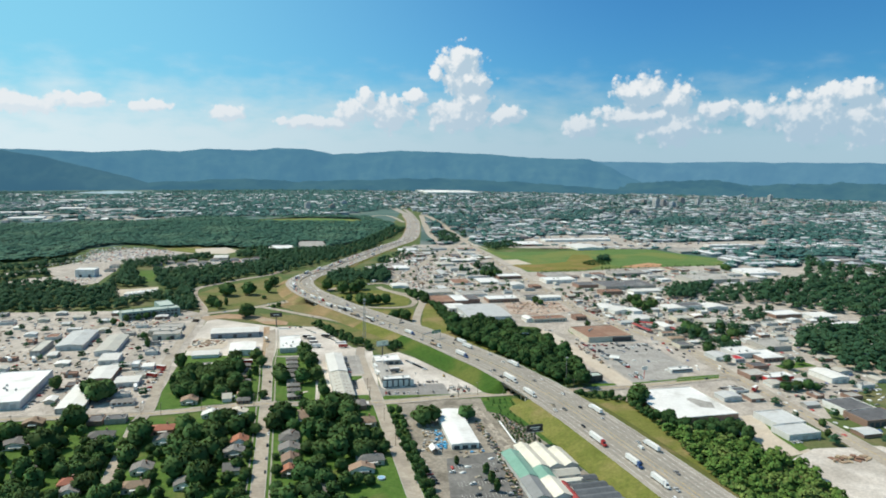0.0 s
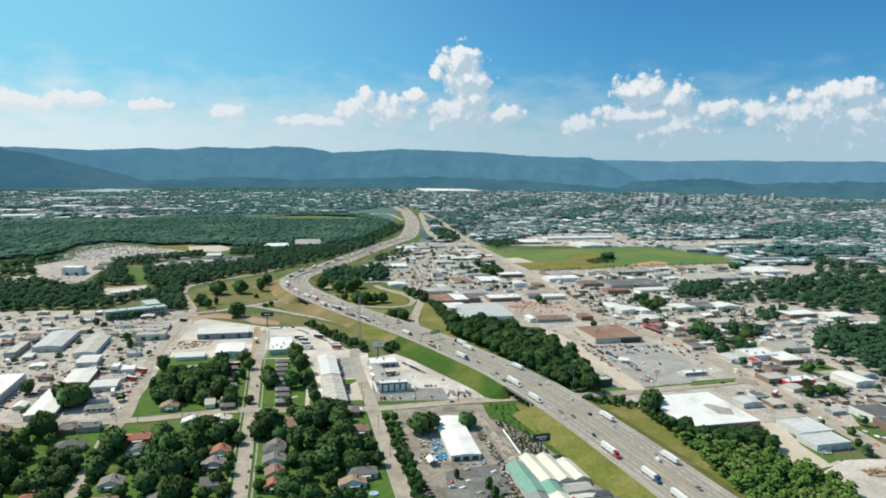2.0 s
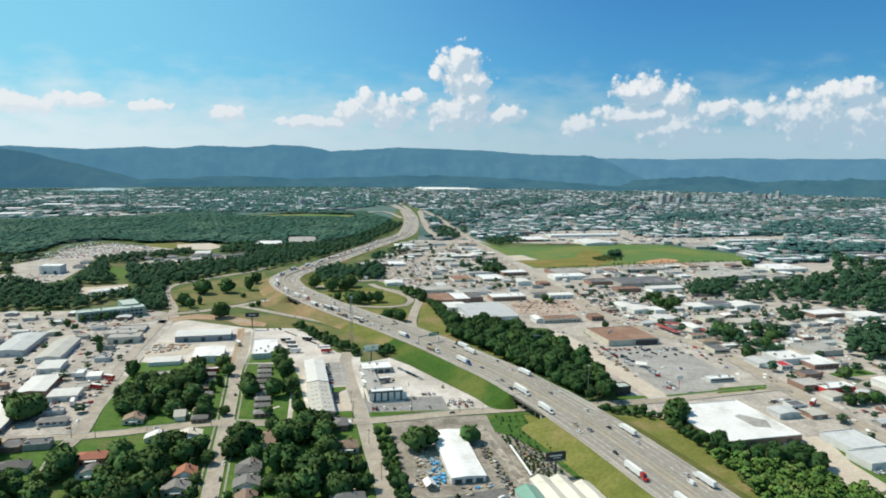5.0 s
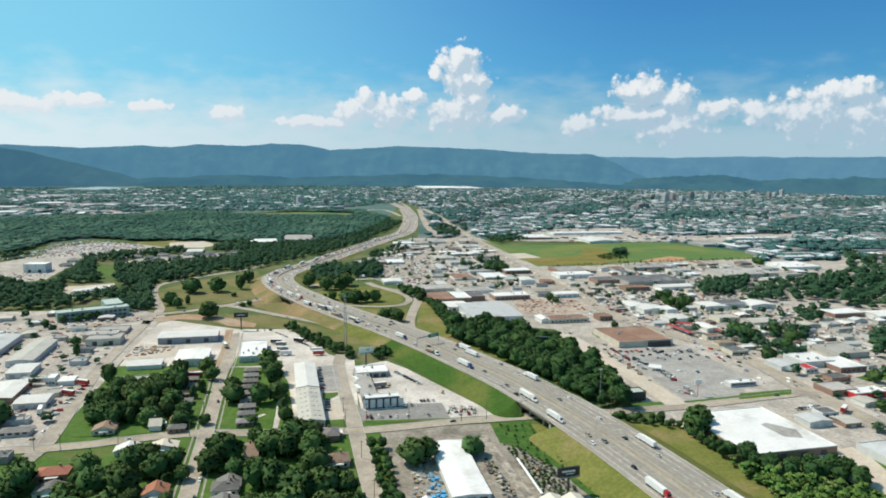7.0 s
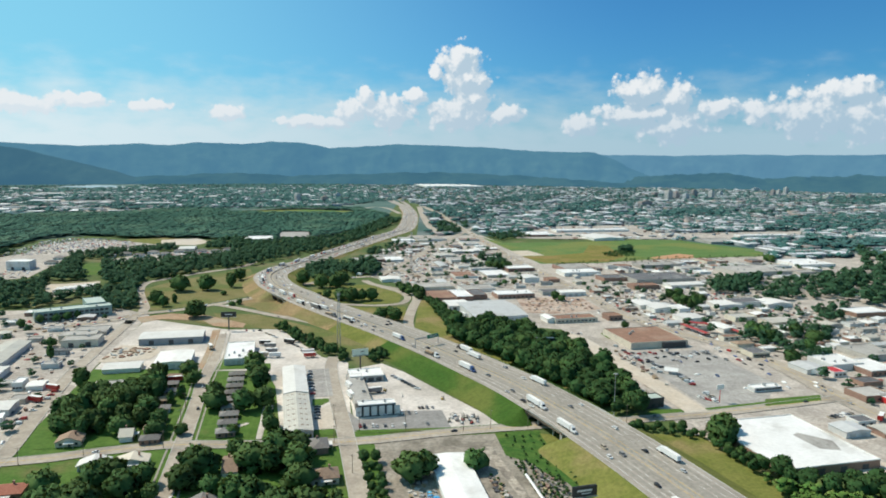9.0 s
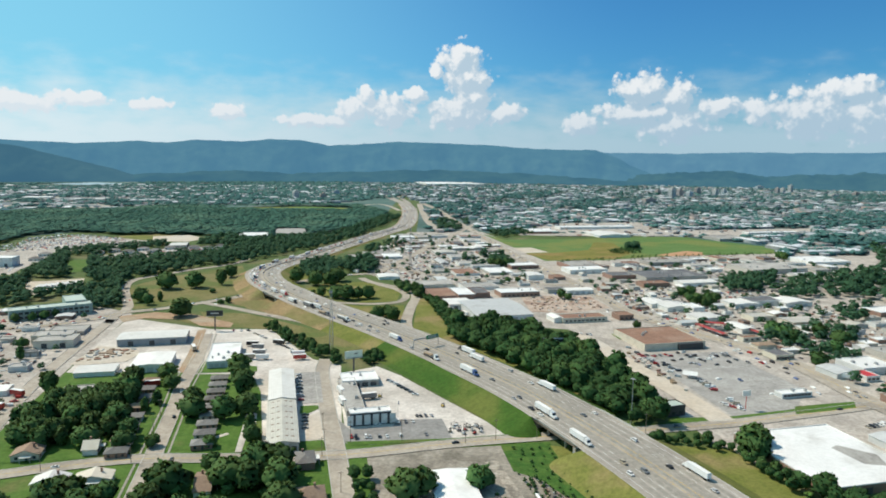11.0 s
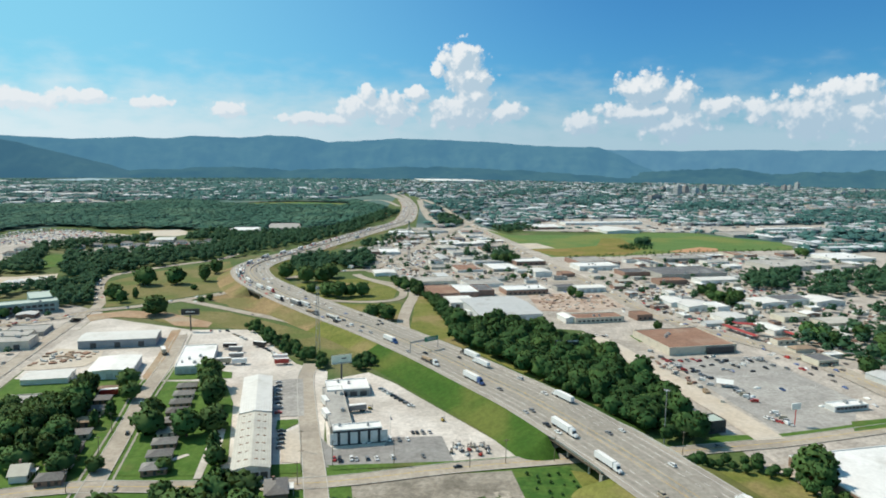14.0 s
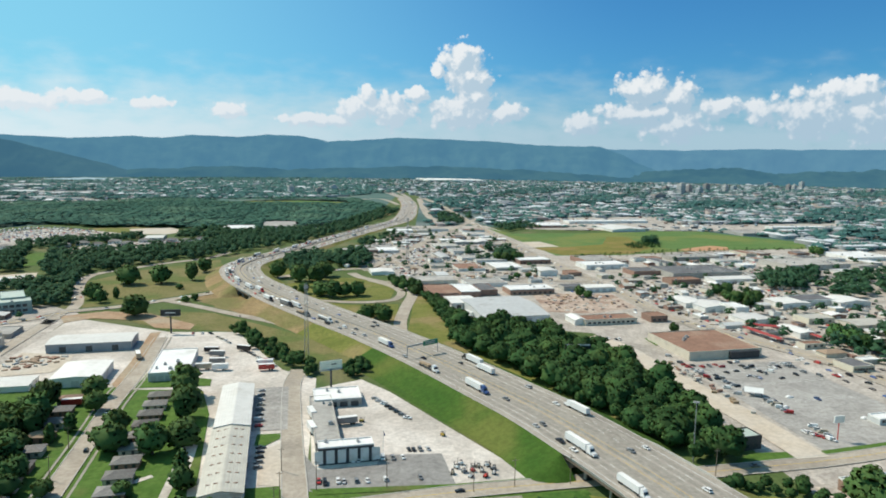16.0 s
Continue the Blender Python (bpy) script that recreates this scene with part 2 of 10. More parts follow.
M["asphalt_lot"] = mat("asphalt_lot", (0.295, 0.28, 0.26), (0.37, 0.352, 0.328), 0.08, 0.9, c3=(0.40, 0.385, 0.36), scale3=0.02, lo3=0.5, hi3=0.72, space="World", spec=0.3, grain=0.18, slabs=0.08)
M["asphalt_dark"] = mat("asphalt_dark", (0.22, 0.21, 0.20), (0.28, 0.27, 0.256), 0.1, 0.9, c3=(0.31, 0.30, 0.285), scale3=0.03, lo3=0.5, hi3=0.72, space="World", spec=0.3, grain=0.16, slabs=0.06)
M["bare_pink"] = mat("bare_pink", (0.40, 0.305, 0.245), (0.50, 0.405, 0.335), 0.08, 0.95, c3=(0.31, 0.215, 0.165), scale3=0.05, lo3=0.5, hi3=0.62, space="World", spec=0.2, grain=0.25)
M["dirt"] = mat("dirt", (0.49, 0.415, 0.325), (0.57, 0.50, 0.415), 0.06, 0.95, c3=(0.54, 0.485, 0.415), scale3=0.02, lo3=0.45, hi3=0.65, space="World", spec=0.2, grain=0.10)
M["red_dirt"] = mat("red_dirt", (0.42, 0.22, 0.12), (0.52, 0.31, 0.18), 0.05, 0.95, space="World", spec=0.2)
M["motorway"] = mat("motorway", (0.328, 0.292, 0.252), (0.388, 0.350, 0.305), 0.10, 0.85, c3=(0.26, 0.232, 0.20), scale3=0.03, lo3=0.5, hi3=0.72, space="World", spec=0.3, grain=0.12)
M["motorway_worn"] = mat("motorway_worn", (0.262, 0.240, 0.207), (0.322, 0.297, 0.256), 0.35, 0.85, c3=(0.335, 0.31, 0.268), scale3=0.06, lo3=0.5, hi3=0.7, space="World", spec=0.3, grain=0.14)
M["street"] = mat("street", (0.355, 0.305, 0.248), (0.43, 0.378, 0.315), 0.12, 0.9, c3=(0.30, 0.262, 0.218), scale3=0.04, lo3=0.48, hi3=0.7, space="World", spec=0.3, grain=0.12)
M["paint_white"] = mat("paint_white", (0.72, 0.71, 0.68), (0.60, 0.59, 0.56), 0.4, 0.7)
M["paint_yellow"] = mat("paint_yellow", (0.62, 0.42, 0.07), (0.50, 0.35, 0.08), 0.4, 0.7)
M["kerb"] = mat("kerb", (0.50, 0.48, 0.44), (0.42, 0.40, 0.36), 0.5, 0.9)
M["sidewalk"] = mat("sidewalk", (0.27, 0.255, 0.21), (0.33, 0.31, 0.26), 0.5, 0.9, grain=0.2)
M["barrier"] = mat("barrier", (0.33, 0.31, 0.28), (0.24, 0.225, 0.20), 0.3, 0.9)
M["bridge"] = mat("bridge", (0.42, 0.40, 0.36), (0.34, 0.32, 0.28), 0.3, 0.9, c3=(0.24, 0.21, 0.18), scale3=0.1)
M["girder"] = mat("girder", (0.16, 0.12, 0.09), (0.22, 0.16, 0.12), 0.4, 0.7)
# the pale blue stands for reflected sky, put into a rough base colour
M["water"] = mat("water", (0.26, 0.37, 0.42), (0.30, 0.41, 0.46), 0.01, 0.5, space="World")

M["roof_white"] = mat("roof_white", (0.80, 0.79, 0.765), (0.735, 0.725, 0.70), 0.12, 0.6, c3=(0.52, 0.50, 0.46), scale3=0.06, lo3=0.54, hi3=0.80, rand=0.05, grain=0.06, slabs=0.03)
M["roof_white_metal"] = ribbed("roof_white_metal", (0.71, 0.695, 0.66), (0.63, 0.615, 0.58), 1.2, "x", 0.65, rand=0.14, dirt=(0.54, 0.51, 0.46))
M["roof_grey_metal"] = ribbed("roof_grey_metal", (0.565, 0.57, 0.56), (0.485, 0.49, 0.48), 1.2, "x", 0.6, 0.0, rand=0.14)
M["roof_tan_metal"] = ribbed("roof_tan_metal", (0.52, 0.49, 0.42), (0.45, 0.42, 0.36), 1.2, "x", 0.5, rand=0.08)
M["roof_green_metal"] = ribbed("roof_green_metal", (0.17, 0.33, 0.25), (0.21, 0.39, 0.30), 0.9, "x", 0.4, dirt=(0.26, 0.36, 0.30))
M["roof_slate_metal"] = ribbed("roof_slate_metal", (0.075, 0.082, 0.09), (0.11, 0.118, 0.125), 1.6, "x", 0.6, rand=0.25, dirt=(0.17, 0.17, 0.17))
M["roof_smoke_metal"] = ribbed("roof_smoke_metal", (0.20, 0.205, 0.205), (0.245, 0.25, 0.25), 1.2, "x", 0.6, rand=0.1, dirt=(0.28, 0.27, 0.26))
M["roof_cream_metal"] = ribbed("roof_cream_metal", (0.74, 0.70, 0.60), (0.66, 0.62, 0.52), 1.6, "x", 0.65, rand=0.06, dirt=(0.48, 0.44, 0.36))
M["roof_pale_green"] = ribbed("roof_pale_green", (0.45, 0.52, 0.46), (0.38, 0.45, 0.40), 1.2, "x", 0.6)
M["wall_teal"] = ribbed("wall_teal", (0.24, 0.34, 0.31), (0.30, 0.40, 0.36), 1.0, "x", 0.6)
M["roof_gravel"] = mat("roof_gravel", (0.42, 0.40, 0.37), (0.34, 0.325, 0.30), 0.12, 0.95, c3=(0.27, 0.255, 0.235), scale3=0.06, rand=0.14, grain=0.14)
M["roof_dark"] = mat("roof_dark", (0.10, 0.10, 0.105), (0.145, 0.145, 0.15), 0.15, 0.85, c3=(0.20, 0.20, 0.20), scale3=0.06, rand=0.15, grain=0.18)
M["roof_brown"] = mat("roof_brown", (0.235, 0.128, 0.086), (0.29, 0.165, 0.11), 0.10, 0.9, c3=(0.33, 0.22, 0.16), scale3=0.05, lo3=0.52, hi3=0.72, grain=0.14, slabs=0.06)
M["roof_red"] = mat("roof_red", (0.60, 0.045, 0.035), (0.48, 0.05, 0.04), 0.3, 0.5, rand=0.1)
M["canopy_red"] = mat("canopy_red", (0.30, 0.035, 0.035), (0.38, 0.05, 0.045), 0.3, 0.7, c3=(0.22, 0.06, 0.05), scale3=0.2, grain=0.2)
M["clay"] = mat("clay", (0.33, 0.215, 0.132), (0.42, 0.29, 0.19), 0.08, 0.95, c3=(0.37, 0.30, 0.215), scale3=0.03, lo3=0.45, hi3=0.65, space="World", spec=0.2, grain=0.18)
M["roof_blue"] = mat("roof_blue", (0.22, 0.42, 0.62), (0.30, 0.50, 0.68), 0.4, 0.6)
M["shingle_grey"] = mat("shingle_grey", (0.155, 0.147, 0.138), (0.225, 0.212, 0.198), 1.2, 0.9, c3=(0.265, 0.25, 0.23), scale3=0.25, rand=0.32, bump=0.2)
M["shingle_brown"] = mat("shingle_brown", (0.25, 0.17, 0.12), (0.32, 0.22, 0.16), 1.2, 0.9, c3=(0.20, 0.135, 0.10), scale3=0.25, rand=0.22, bump=0.2)
M["shingle_red"] = mat("shingle_red", (0.36, 0.13, 0.08), (0.44, 0.19, 0.12), 1.2, 0.9, rand=0.15, bump=0.2)
M["wall_white"] = mat("wall_white", (0.74, 0.73, 0.70), (0.66, 0.65, 0.61), 0.3, 0.7, c3=(0.55, 0.53, 0.48), scale3=0.15, rand=0.08)
M["wall_cream"] = mat("wall_cream", (0.60, 0.55, 0.45), (0.54, 0.49, 0.40), 0.3, 0.8, c3=(0.46, 0.42, 0.35), scale3=0.15, rand=0.10)
M["wall_metal"] = ribbed("wall_metal", (0.60, 0.61, 0.60), (0.52, 0.53, 0.52), 0.9, "x", 0.5, rand=0.1)
M["wall_slate"] = ribbed("wall_slate", (0.22, 0.25, 0.28), (0.27, 0.30, 0.33), 0.9, "x", 0.5)
M["wall_brick"] = mat("wall_brick", (0.255, 0.155, 0.115), (0.32, 0.205, 0.155), 1.5, 0.9, c3=(0.21, 0.135, 0.105), scale3=0.2, rand=0.15)
M["wall_dark"] = mat("wall_dark", (0.035, 0.037, 0.04), (0.055, 0.055, 0.06), 0.5, 0.6)
M["wall_block"] = mat("wall_block", (0.44, 0.42, 0.38), (0.36, 0.34, 0.31), 0.6, 0.9, c3=(0.30, 0.28, 0.25), scale3=0.15, rand=0.12)
M["glass"] = mat("glass", (0.03, 0.04, 0.045), (0.05, 0.06, 0.065), 0.3, 0.08)
M["door_metal"] = mat("door_metal", (0.50, 0.50, 0.48), (0.42, 0.42, 0.41), 0.6, 0.6, rand=0.12)
M["door_dark"] = mat("door_dark", (0.06, 0.06, 0.062), (0.085, 0.085, 0.085), 0.6, 0.7)
M["galvanised"] = mat("galvanised", (0.42, 0.43, 0.43), (0.35, 0.36, 0.36), 0.8, 0.5, 0.5)
M["wood_pole"] = mat("wood_pole", (0.20, 0.15, 0.105), (0.28, 0.215, 0.155), 1.0, 0.9)
M["sign_green"] = mat("sign_green", (0.02, 0.20, 0.11), (0.025, 0.23, 0.13), 0.5, 0.4)
M["sign_black"] = mat("sign_black", (0.02, 0.02, 0.022), (0.03, 0.03, 0.03), 0.5, 0.5)
M["sign_pale"] = mat("sign_pale", (0.55, 0.62, 0.50), (0.62, 0.68, 0.57), 0.3, 0.6)
M["bark"] = mat("bark", (0.10, 0.075, 0.055), (0.16, 0.125, 0.095), 2.0, 0.95)
M["leaf"] = mat("leaf", (0.049, 0.112, 0.034), (0.096, 0.172, 0.052), 1.3, 0.85, c3=(0.118, 0.192, 0.056), scale3=0.22, lo3=0.50, hi3=0.74, rand=0.32, spec=0.2, bump=0.2)
M["leaf_wood"] = mat("leaf_wood", (0.028, 0.078, 0.026), (0.060, 0.122, 0.040), 1.0, 0.9, c3=(0.086, 0.156, 0.046), scale3=0.05, lo3=0.5, hi3=0.7, island=0.28, space="World", spec=0.15, bump=0.2)
# leaves of the far town: distance haze is mixed into the green as teal
M["leaf_town_hazed"] = mat("leaf_town_hazed", (0.048, 0.128, 0.124), (0.070, 0.158, 0.146), 0.06, 0.9, c3=(0.088, 0.176, 0.156), scale3=0.012, lo3=0.5, hi3=0.7, island=0.2, space="World", spec=0.1)
M["leaf_belt_hazed"] = mat("leaf_belt_hazed", (0.036, 0.100, 0.080), (0.058, 0.128, 0.100), 0.06, 0.9, c3=(0.074, 0.146, 0.104), scale3=0.012, lo3=0.5, hi3=0.7, island=0.2, space="World", spec=0.1)
# mid-distance leaves, blued in the base colour for the haze between
M["leaf_mid"] = mat("leaf_mid", (0.032, 0.094, 0.052), (0.060, 0.134, 0.072), 0.6, 0.9, c3=(0.076, 0.154, 0.076), scale3=0.03, lo3=0.5, hi3=0.7, island=0.24, space="World", spec=0.15)
M["leaf_scrub"] = mat("leaf_scrub", (0.056, 0.124, 0.028), (0.112, 0.192, 0.044), 0.7, 0.9, c3=(0.150, 0.205, 0.060), scale3=0.06, lo3=0.5, hi3=0.7, island=0.32, space="World", spec=0.15, bump=0.2)
# paler and bluer than near leaves: distance haze put into the colour
M["leaf_far_hazed"] = mat("leaf_far_hazed", (0.058, 0.150, 0.112), (0.082, 0.182, 0.132), 0.04, 0.9, c3=(0.130, 0.242, 0.166), scale3=0.008, lo3=0.48, hi3=0.68, island=0.08, space="World", spec=0.1)


def see_through(m, share, tone):
    """Let some of the light through the leaves."""
    t = m.node_tree
    bsdf = t.nodes["Principled BSDF"]
    tl, mx = t.nodes.new("ShaderNodeBsdfTranslucent"), t.nodes.new("ShaderNodeMixShader")
    tl.inputs["Color"].default_value = (*tone, 1)
    mx.inputs[0].default_value = share
    t.links.new(bsdf.outputs[0], mx.inputs[1])
    t.links.new(tl.outputs[0], mx.inputs[2])
    t.links.new(mx.outputs[0], t.nodes["Material Output"].inputs["Surface"])


see_through(M["leaf"], 0.24, (0.16, 0.27, 0.07))
see_through(M["leaf_wood"], 0.24, (0.15, 0.26, 0.08))
see_through(M["leaf_mid"], 0.34, (0.13, 0.25, 0.12))
see_through(M["leaf_far_hazed"], 0.22, (0.07, 0.17, 0.14))
M["tyre"] = mat("tyre", (0.02, 0.02, 0.02), (0.03, 0.03, 0.03), 2.0, 0.9)
M["crate_blue"] = mat("crate_blue", (0.06, 0.28, 0.52), (0.09, 0.36, 0.60), 0.5, 0.6, rand=0.2)
M["pallet"] = mat("pallet", (0.30, 0.22, 0.14), (0.38, 0.29, 0.19), 0.8, 0.9, rand=0.25)
PAINTS = {
    "white": (0.78, 0.78, 0.77), "silver": (0.48, 0.49, 0.50), "grey": (0.20, 0.205, 0.21), "black": (0.025, 0.025, 0.028),
    "red": (0.42, 0.03, 0.025), "blue": (0.04, 0.09, 0.24), "tan": (0.42, 0.36, 0.27),
}
for k, c in PAINTS.items():
    M["car_" + k] = mat("car_" + k, c, tuple(v * 0.92 for v in c), 0.5, 0.3)


def hazed_hill_mat(name, c1, c2, haze_glow, power):
    """Wooded slopes seen through kilometres of air, whose blue haze is put in as emission."""
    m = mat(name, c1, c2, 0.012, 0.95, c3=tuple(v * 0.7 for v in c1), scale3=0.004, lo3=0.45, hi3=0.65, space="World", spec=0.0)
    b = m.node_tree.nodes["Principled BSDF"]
    b.inputs["Emission Color"].default_value, b.inputs["Emission Strength"].default_value = (*haze_glow, 1), power
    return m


# the blue emission stands in for haze; the slopes themselves are dark green
M["ridge_far"] = hazed_hill_mat("ridge_far", (0.02, 0.03, 0.025), (0.03, 0.045, 0.035), (0.088, 0.228, 0.360), 1.0)
M["ridge_mid"] = hazed_hill_mat("ridge_mid", (0.02, 0.034, 0.022), (0.032, 0.05, 0.032), (0.066, 0.190, 0.305), 1.0)
M["foothill"] = hazed_hill_mat("foothill", (0.02, 0.036, 0.02), (0.032, 0.052, 0.028), (0.038, 0.122, 0.202), 1.0)
M["spur"] = hazed_hill_mat("spur", (0.02, 0.034, 0.022), (0.032, 0.05, 0.032), (0.046, 0.132, 0.206), 1.0)

# distance haze mixed into all but far_depot: bluer greys, paler brick and glass
M["far_white"] = mat("far_white", (0.55, 0.575, 0.60), (0.45, 0.475, 0.50), 0.05, 0.7, space="World", island=0.22)
M["far_pale"] = mat("far_pale", (0.62, 0.585, 0.55), (0.54, 0.51, 0.48), 0.05, 0.8, space="World")
M["far_glass"] = mat("far_glass", (0.16, 0.20, 0.23), (0.20, 0.24, 0.27), 0.05, 0.4, space="World")
M["far_depot"] = mat("far_depot", (0.80, 0.80, 0.79), (0.68, 0.68, 0.67), 0.05, 0.7, space="World", island=0.12)
M["far_grey"] = mat("far_grey", (0.27, 0.285, 0.30), (0.21, 0.225, 0.24), 0.05, 0.9, space="World", island=0.4)
M["far_brown"] = mat("far_brown", (0.245, 0.225, 0.215), (0.30, 0.272, 0.262), 0.05, 0.9, space="World", island=0.35)
M["far_wall"] = mat("far_wall", (0.34, 0.355, 0.365), (0.27, 0.285, 0.295), 0.1, 0.9, space="World", island=0.3)
M["far_brick"] = mat("far_brick", (0.36, 0.295, 0.265), (0.43, 0.355, 0.32), 0.1, 0.9, space="World", island=0.3)


def fleet_mat():
    """Car paint that changes from car to car."""
    m = bpy.data.materials.new("fleet")
    m.use_nodes = True
    t = m.node_tree
    ramp = t.nodes.new("ShaderNodeValToRGB")
    ramp.color_ramp.interpolation = "CONSTANT"
    shades = ("white", "black", "silver", "grey", "red", "white", "black", "white", "grey", "tan", "blue")
    for i, k in enumerate(shades):
        e = ramp.color_ramp.elements[i] if i < 2 else ramp.color_ramp.elements.new(i / len(shades))
        e.position, e.color = i / len(shades), (*PAINTS[k], 1)
    t.links.new(t.nodes.new("ShaderNodeNewGeometry").outputs["Random Per Island"], ramp.inputs[0])
    t.links.new(ramp.outputs[0], t.nodes["Principled BSDF"].inputs["Base Color"])
    t.nodes["Principled BSDF"].inputs["Roughness"].default_value = 0.35
    return m


M["fleet"] = fleet_mat()

# ---------------------------------------------------------------- building blocks
GRID = 9.0          # degrees by which the town's street grid is turned


class Geo:
    """Vertices and faces of one part."""

    def __init__(self):
        self.v, self.f = [], []

    def add(self, vs, fs):
        n = len(self.v)
        self.v += [tuple(p) for p in vs]
        self.f += [tuple(i + n for i in f) for f in fs]
        return self

    def box(self, x, y, z, w, d, h, rot=0.0, taper=1.0):
        """Centre of the base, width, depth, height."""
        c, s = math.cos(radians(rot)), math.sin(radians(rot))
        vs = []
        for zz, k in ((z, 1.0), (z + h, taper)):
            for a, b in ((-1, -1), (1, -1), (1, 1), (-1, 1)):
                px, py = a * w / 2 * k, b * d / 2 * k
                vs.append((x + px * c - py * s, y + px * s + py * c, zz))
        return self.add(vs, [(3, 2, 1, 0), (4, 5, 6, 7), (0, 1, 5, 4), (1, 2, 6, 5), (2, 3, 7, 6), (3, 0, 4, 7)])

    def prism(self, pts, z0, z1):
        n = len(pts)
        vs = [(p[0], p[1], z0) for p in pts] + [(p[0], p[1], z1) for p in pts]
        return self.add(vs, [tuple(range(n - 1, -1, -1)), tuple(range(n, 2 * n))] + [(i, (i + 1) % n, n + (i + 1) % n, n + i) for i in range(n)])

    def gable(self, w, d, z, rise, over=0.4, thick=0.25, x=0.0, y=0.0):
        """Roof with its ridge along y."""
        a, b = w / 2 + over, d / 2 + over
        drop = rise * over / (w / 2)
        vs = []
        for yy in (y - b, y + b):
            vs += [(x - a, yy, z - drop), (x, yy, z + rise), (x + a, yy, z - drop), (x + a, yy, z - drop + thick), (x, yy, z + rise + thick), (x - a, yy, z - drop + thick)]
        return self.add(vs, [(0, 1, 4, 5), (1, 2, 3, 4), (11, 10, 7, 6), (10, 9, 8, 7), (5, 4, 10, 11), (4, 3, 9, 10), (0, 6, 7, 1), (1, 7, 8, 2), (0, 5, 11, 6), (2, 8, 9, 3)])

    def gable_end(self, w, d, z, rise, end, t=0.25):
        """The triangle of wall under one end of a gable roof."""
        y = -d / 2 if end < 0 else d / 2 - t
        return self.add([(-w / 2, y, z), (w / 2, y, z), (0, y, z + rise), (-w / 2, y + t, z), (w / 2, y + t, z), (0, y + t, z + rise)],
                        [(0, 1, 2), (5, 4, 3), (0, 3, 4, 1), (1, 4, 5, 2), (2, 5, 3, 0)])

    def hip(self, w, d, z, rise, over=0.5, thick=0.2):
        a, b = w / 2 + over, d / 2 + over
        if w >= d:
            r = [(-(a - b), 0), (a - b, 0)]
        else:
            r = [(0, -(b - a)), (0, b - a)]
        if abs(w - d) < 0.2:
            r = [(-0.15, 0), (0.15, 0)]
        vs = [(-a, -b, z), (a, -b, z), (a, b, z), (-a, b, z), (-a, -b, z + thick), (a, -b, z + thick), (a, b, z + thick), (-a, b, z + thick),
              (*r[0], z + rise + thick), (*r[1], z + rise + thick)]
        fs = [(3, 2, 1, 0), (0, 1, 5, 4), (1, 2, 6, 5), (2, 3, 7, 6), (3, 0, 4, 7)]
        fs += [(4, 5, 9, 8), (5, 6, 9), (6, 7, 8, 9), (7, 4, 8)] if w >= d else [(4, 5, 8), (5, 6, 9, 8), (6, 7, 9), (7, 4, 8, 9)]
        return self.add(vs, fs)

    def tube(self, x, y, z, r, h, n=8, r2=None):
        r2 = r if r2 is None else r2
        vs = [(x + r * math.cos(2 * math.pi * i / n), y + r * math.sin(2 * math.pi * i / n), z) for i in range(n)]
        vs += [(x + r2 * math.cos(2 * math.pi * i / n), y + r2 * math.sin(2 * math.pi * i / n), z + h) for i in range(n)]
        return self.add(vs, [tuple(range(n - 1, -1, -1)), tuple(range(n, 2 * n))] + [(i, (i + 1) % n, n + (i + 1) % n, n + i) for i in range(n)])

    def rod(self, p, q, r, n=6):
        p, q = Vector(p), Vector(q)
        u = (q - p).normalized()
        a = u.orthogonal().normalized()
        b = u.cross(a)
        vs = [c + r * (math.cos(2 * math.pi * i / n) * a + math.sin(2 * math.pi * i / n) * b) for c in (p, q) for i in range(n)]
        return self.add(vs, [tuple(range(n - 1, -1, -1)), tuple(range(n, 2 * n))] + [(i, (i + 1) % n, n + (i + 1) % n, n + i) for i in range(n)])

    def wheel(self, x, y, z, r, w, n=9):
        """A wheel whose axle lies along x."""
        vs = [(x + s * w / 2, y + r * k * math.cos(2 * math.pi * i / n), z + r * k * math.sin(2 * math.pi * i / n)) for s, k in ((-1, 0.9), (-0.6, 1), (0.6, 1), (1, 0.9)) for i in range(n)]
        fs = [tuple(range(n)), tuple(range(4 * n - 1, 3 * n - 1, -1))]
        for k in range(3):
            fs += [(k * n + i, k * n + n + i, k * n + n + (i + 1) % n, k * n + (i + 1) % n) for i in range(n)]
        return self.add(vs, fs)

    def mesh(self, name):
        me = bpy.data.meshes.new(name)
        me.from_pydata(self.v, [], self.f)
        me.update()
        return me


def part(name, geo, material, parent=None, label="", smooth_shade=False):
    me = geo.mesh(name) if isinstance(geo, Geo) else geo
    if not me.materials:
        me.materials.append(M[material])
    ob = new(name, me)
    ob.parent = parent
    if smooth_shade:
        me.polygons.foreach_set("use_smooth", [True] * len(me.polygons))
    return tagged(ob, label)


def thing(name, label, category, x, y, z=0.0, rot=0.0, group=""):
    ob = new(name)
    ob.matrix_basis = pose(x, y, z, 0, 0, rot)
    ob.empty_display_size = 0.5
    return tagged(ob, label, category, group)


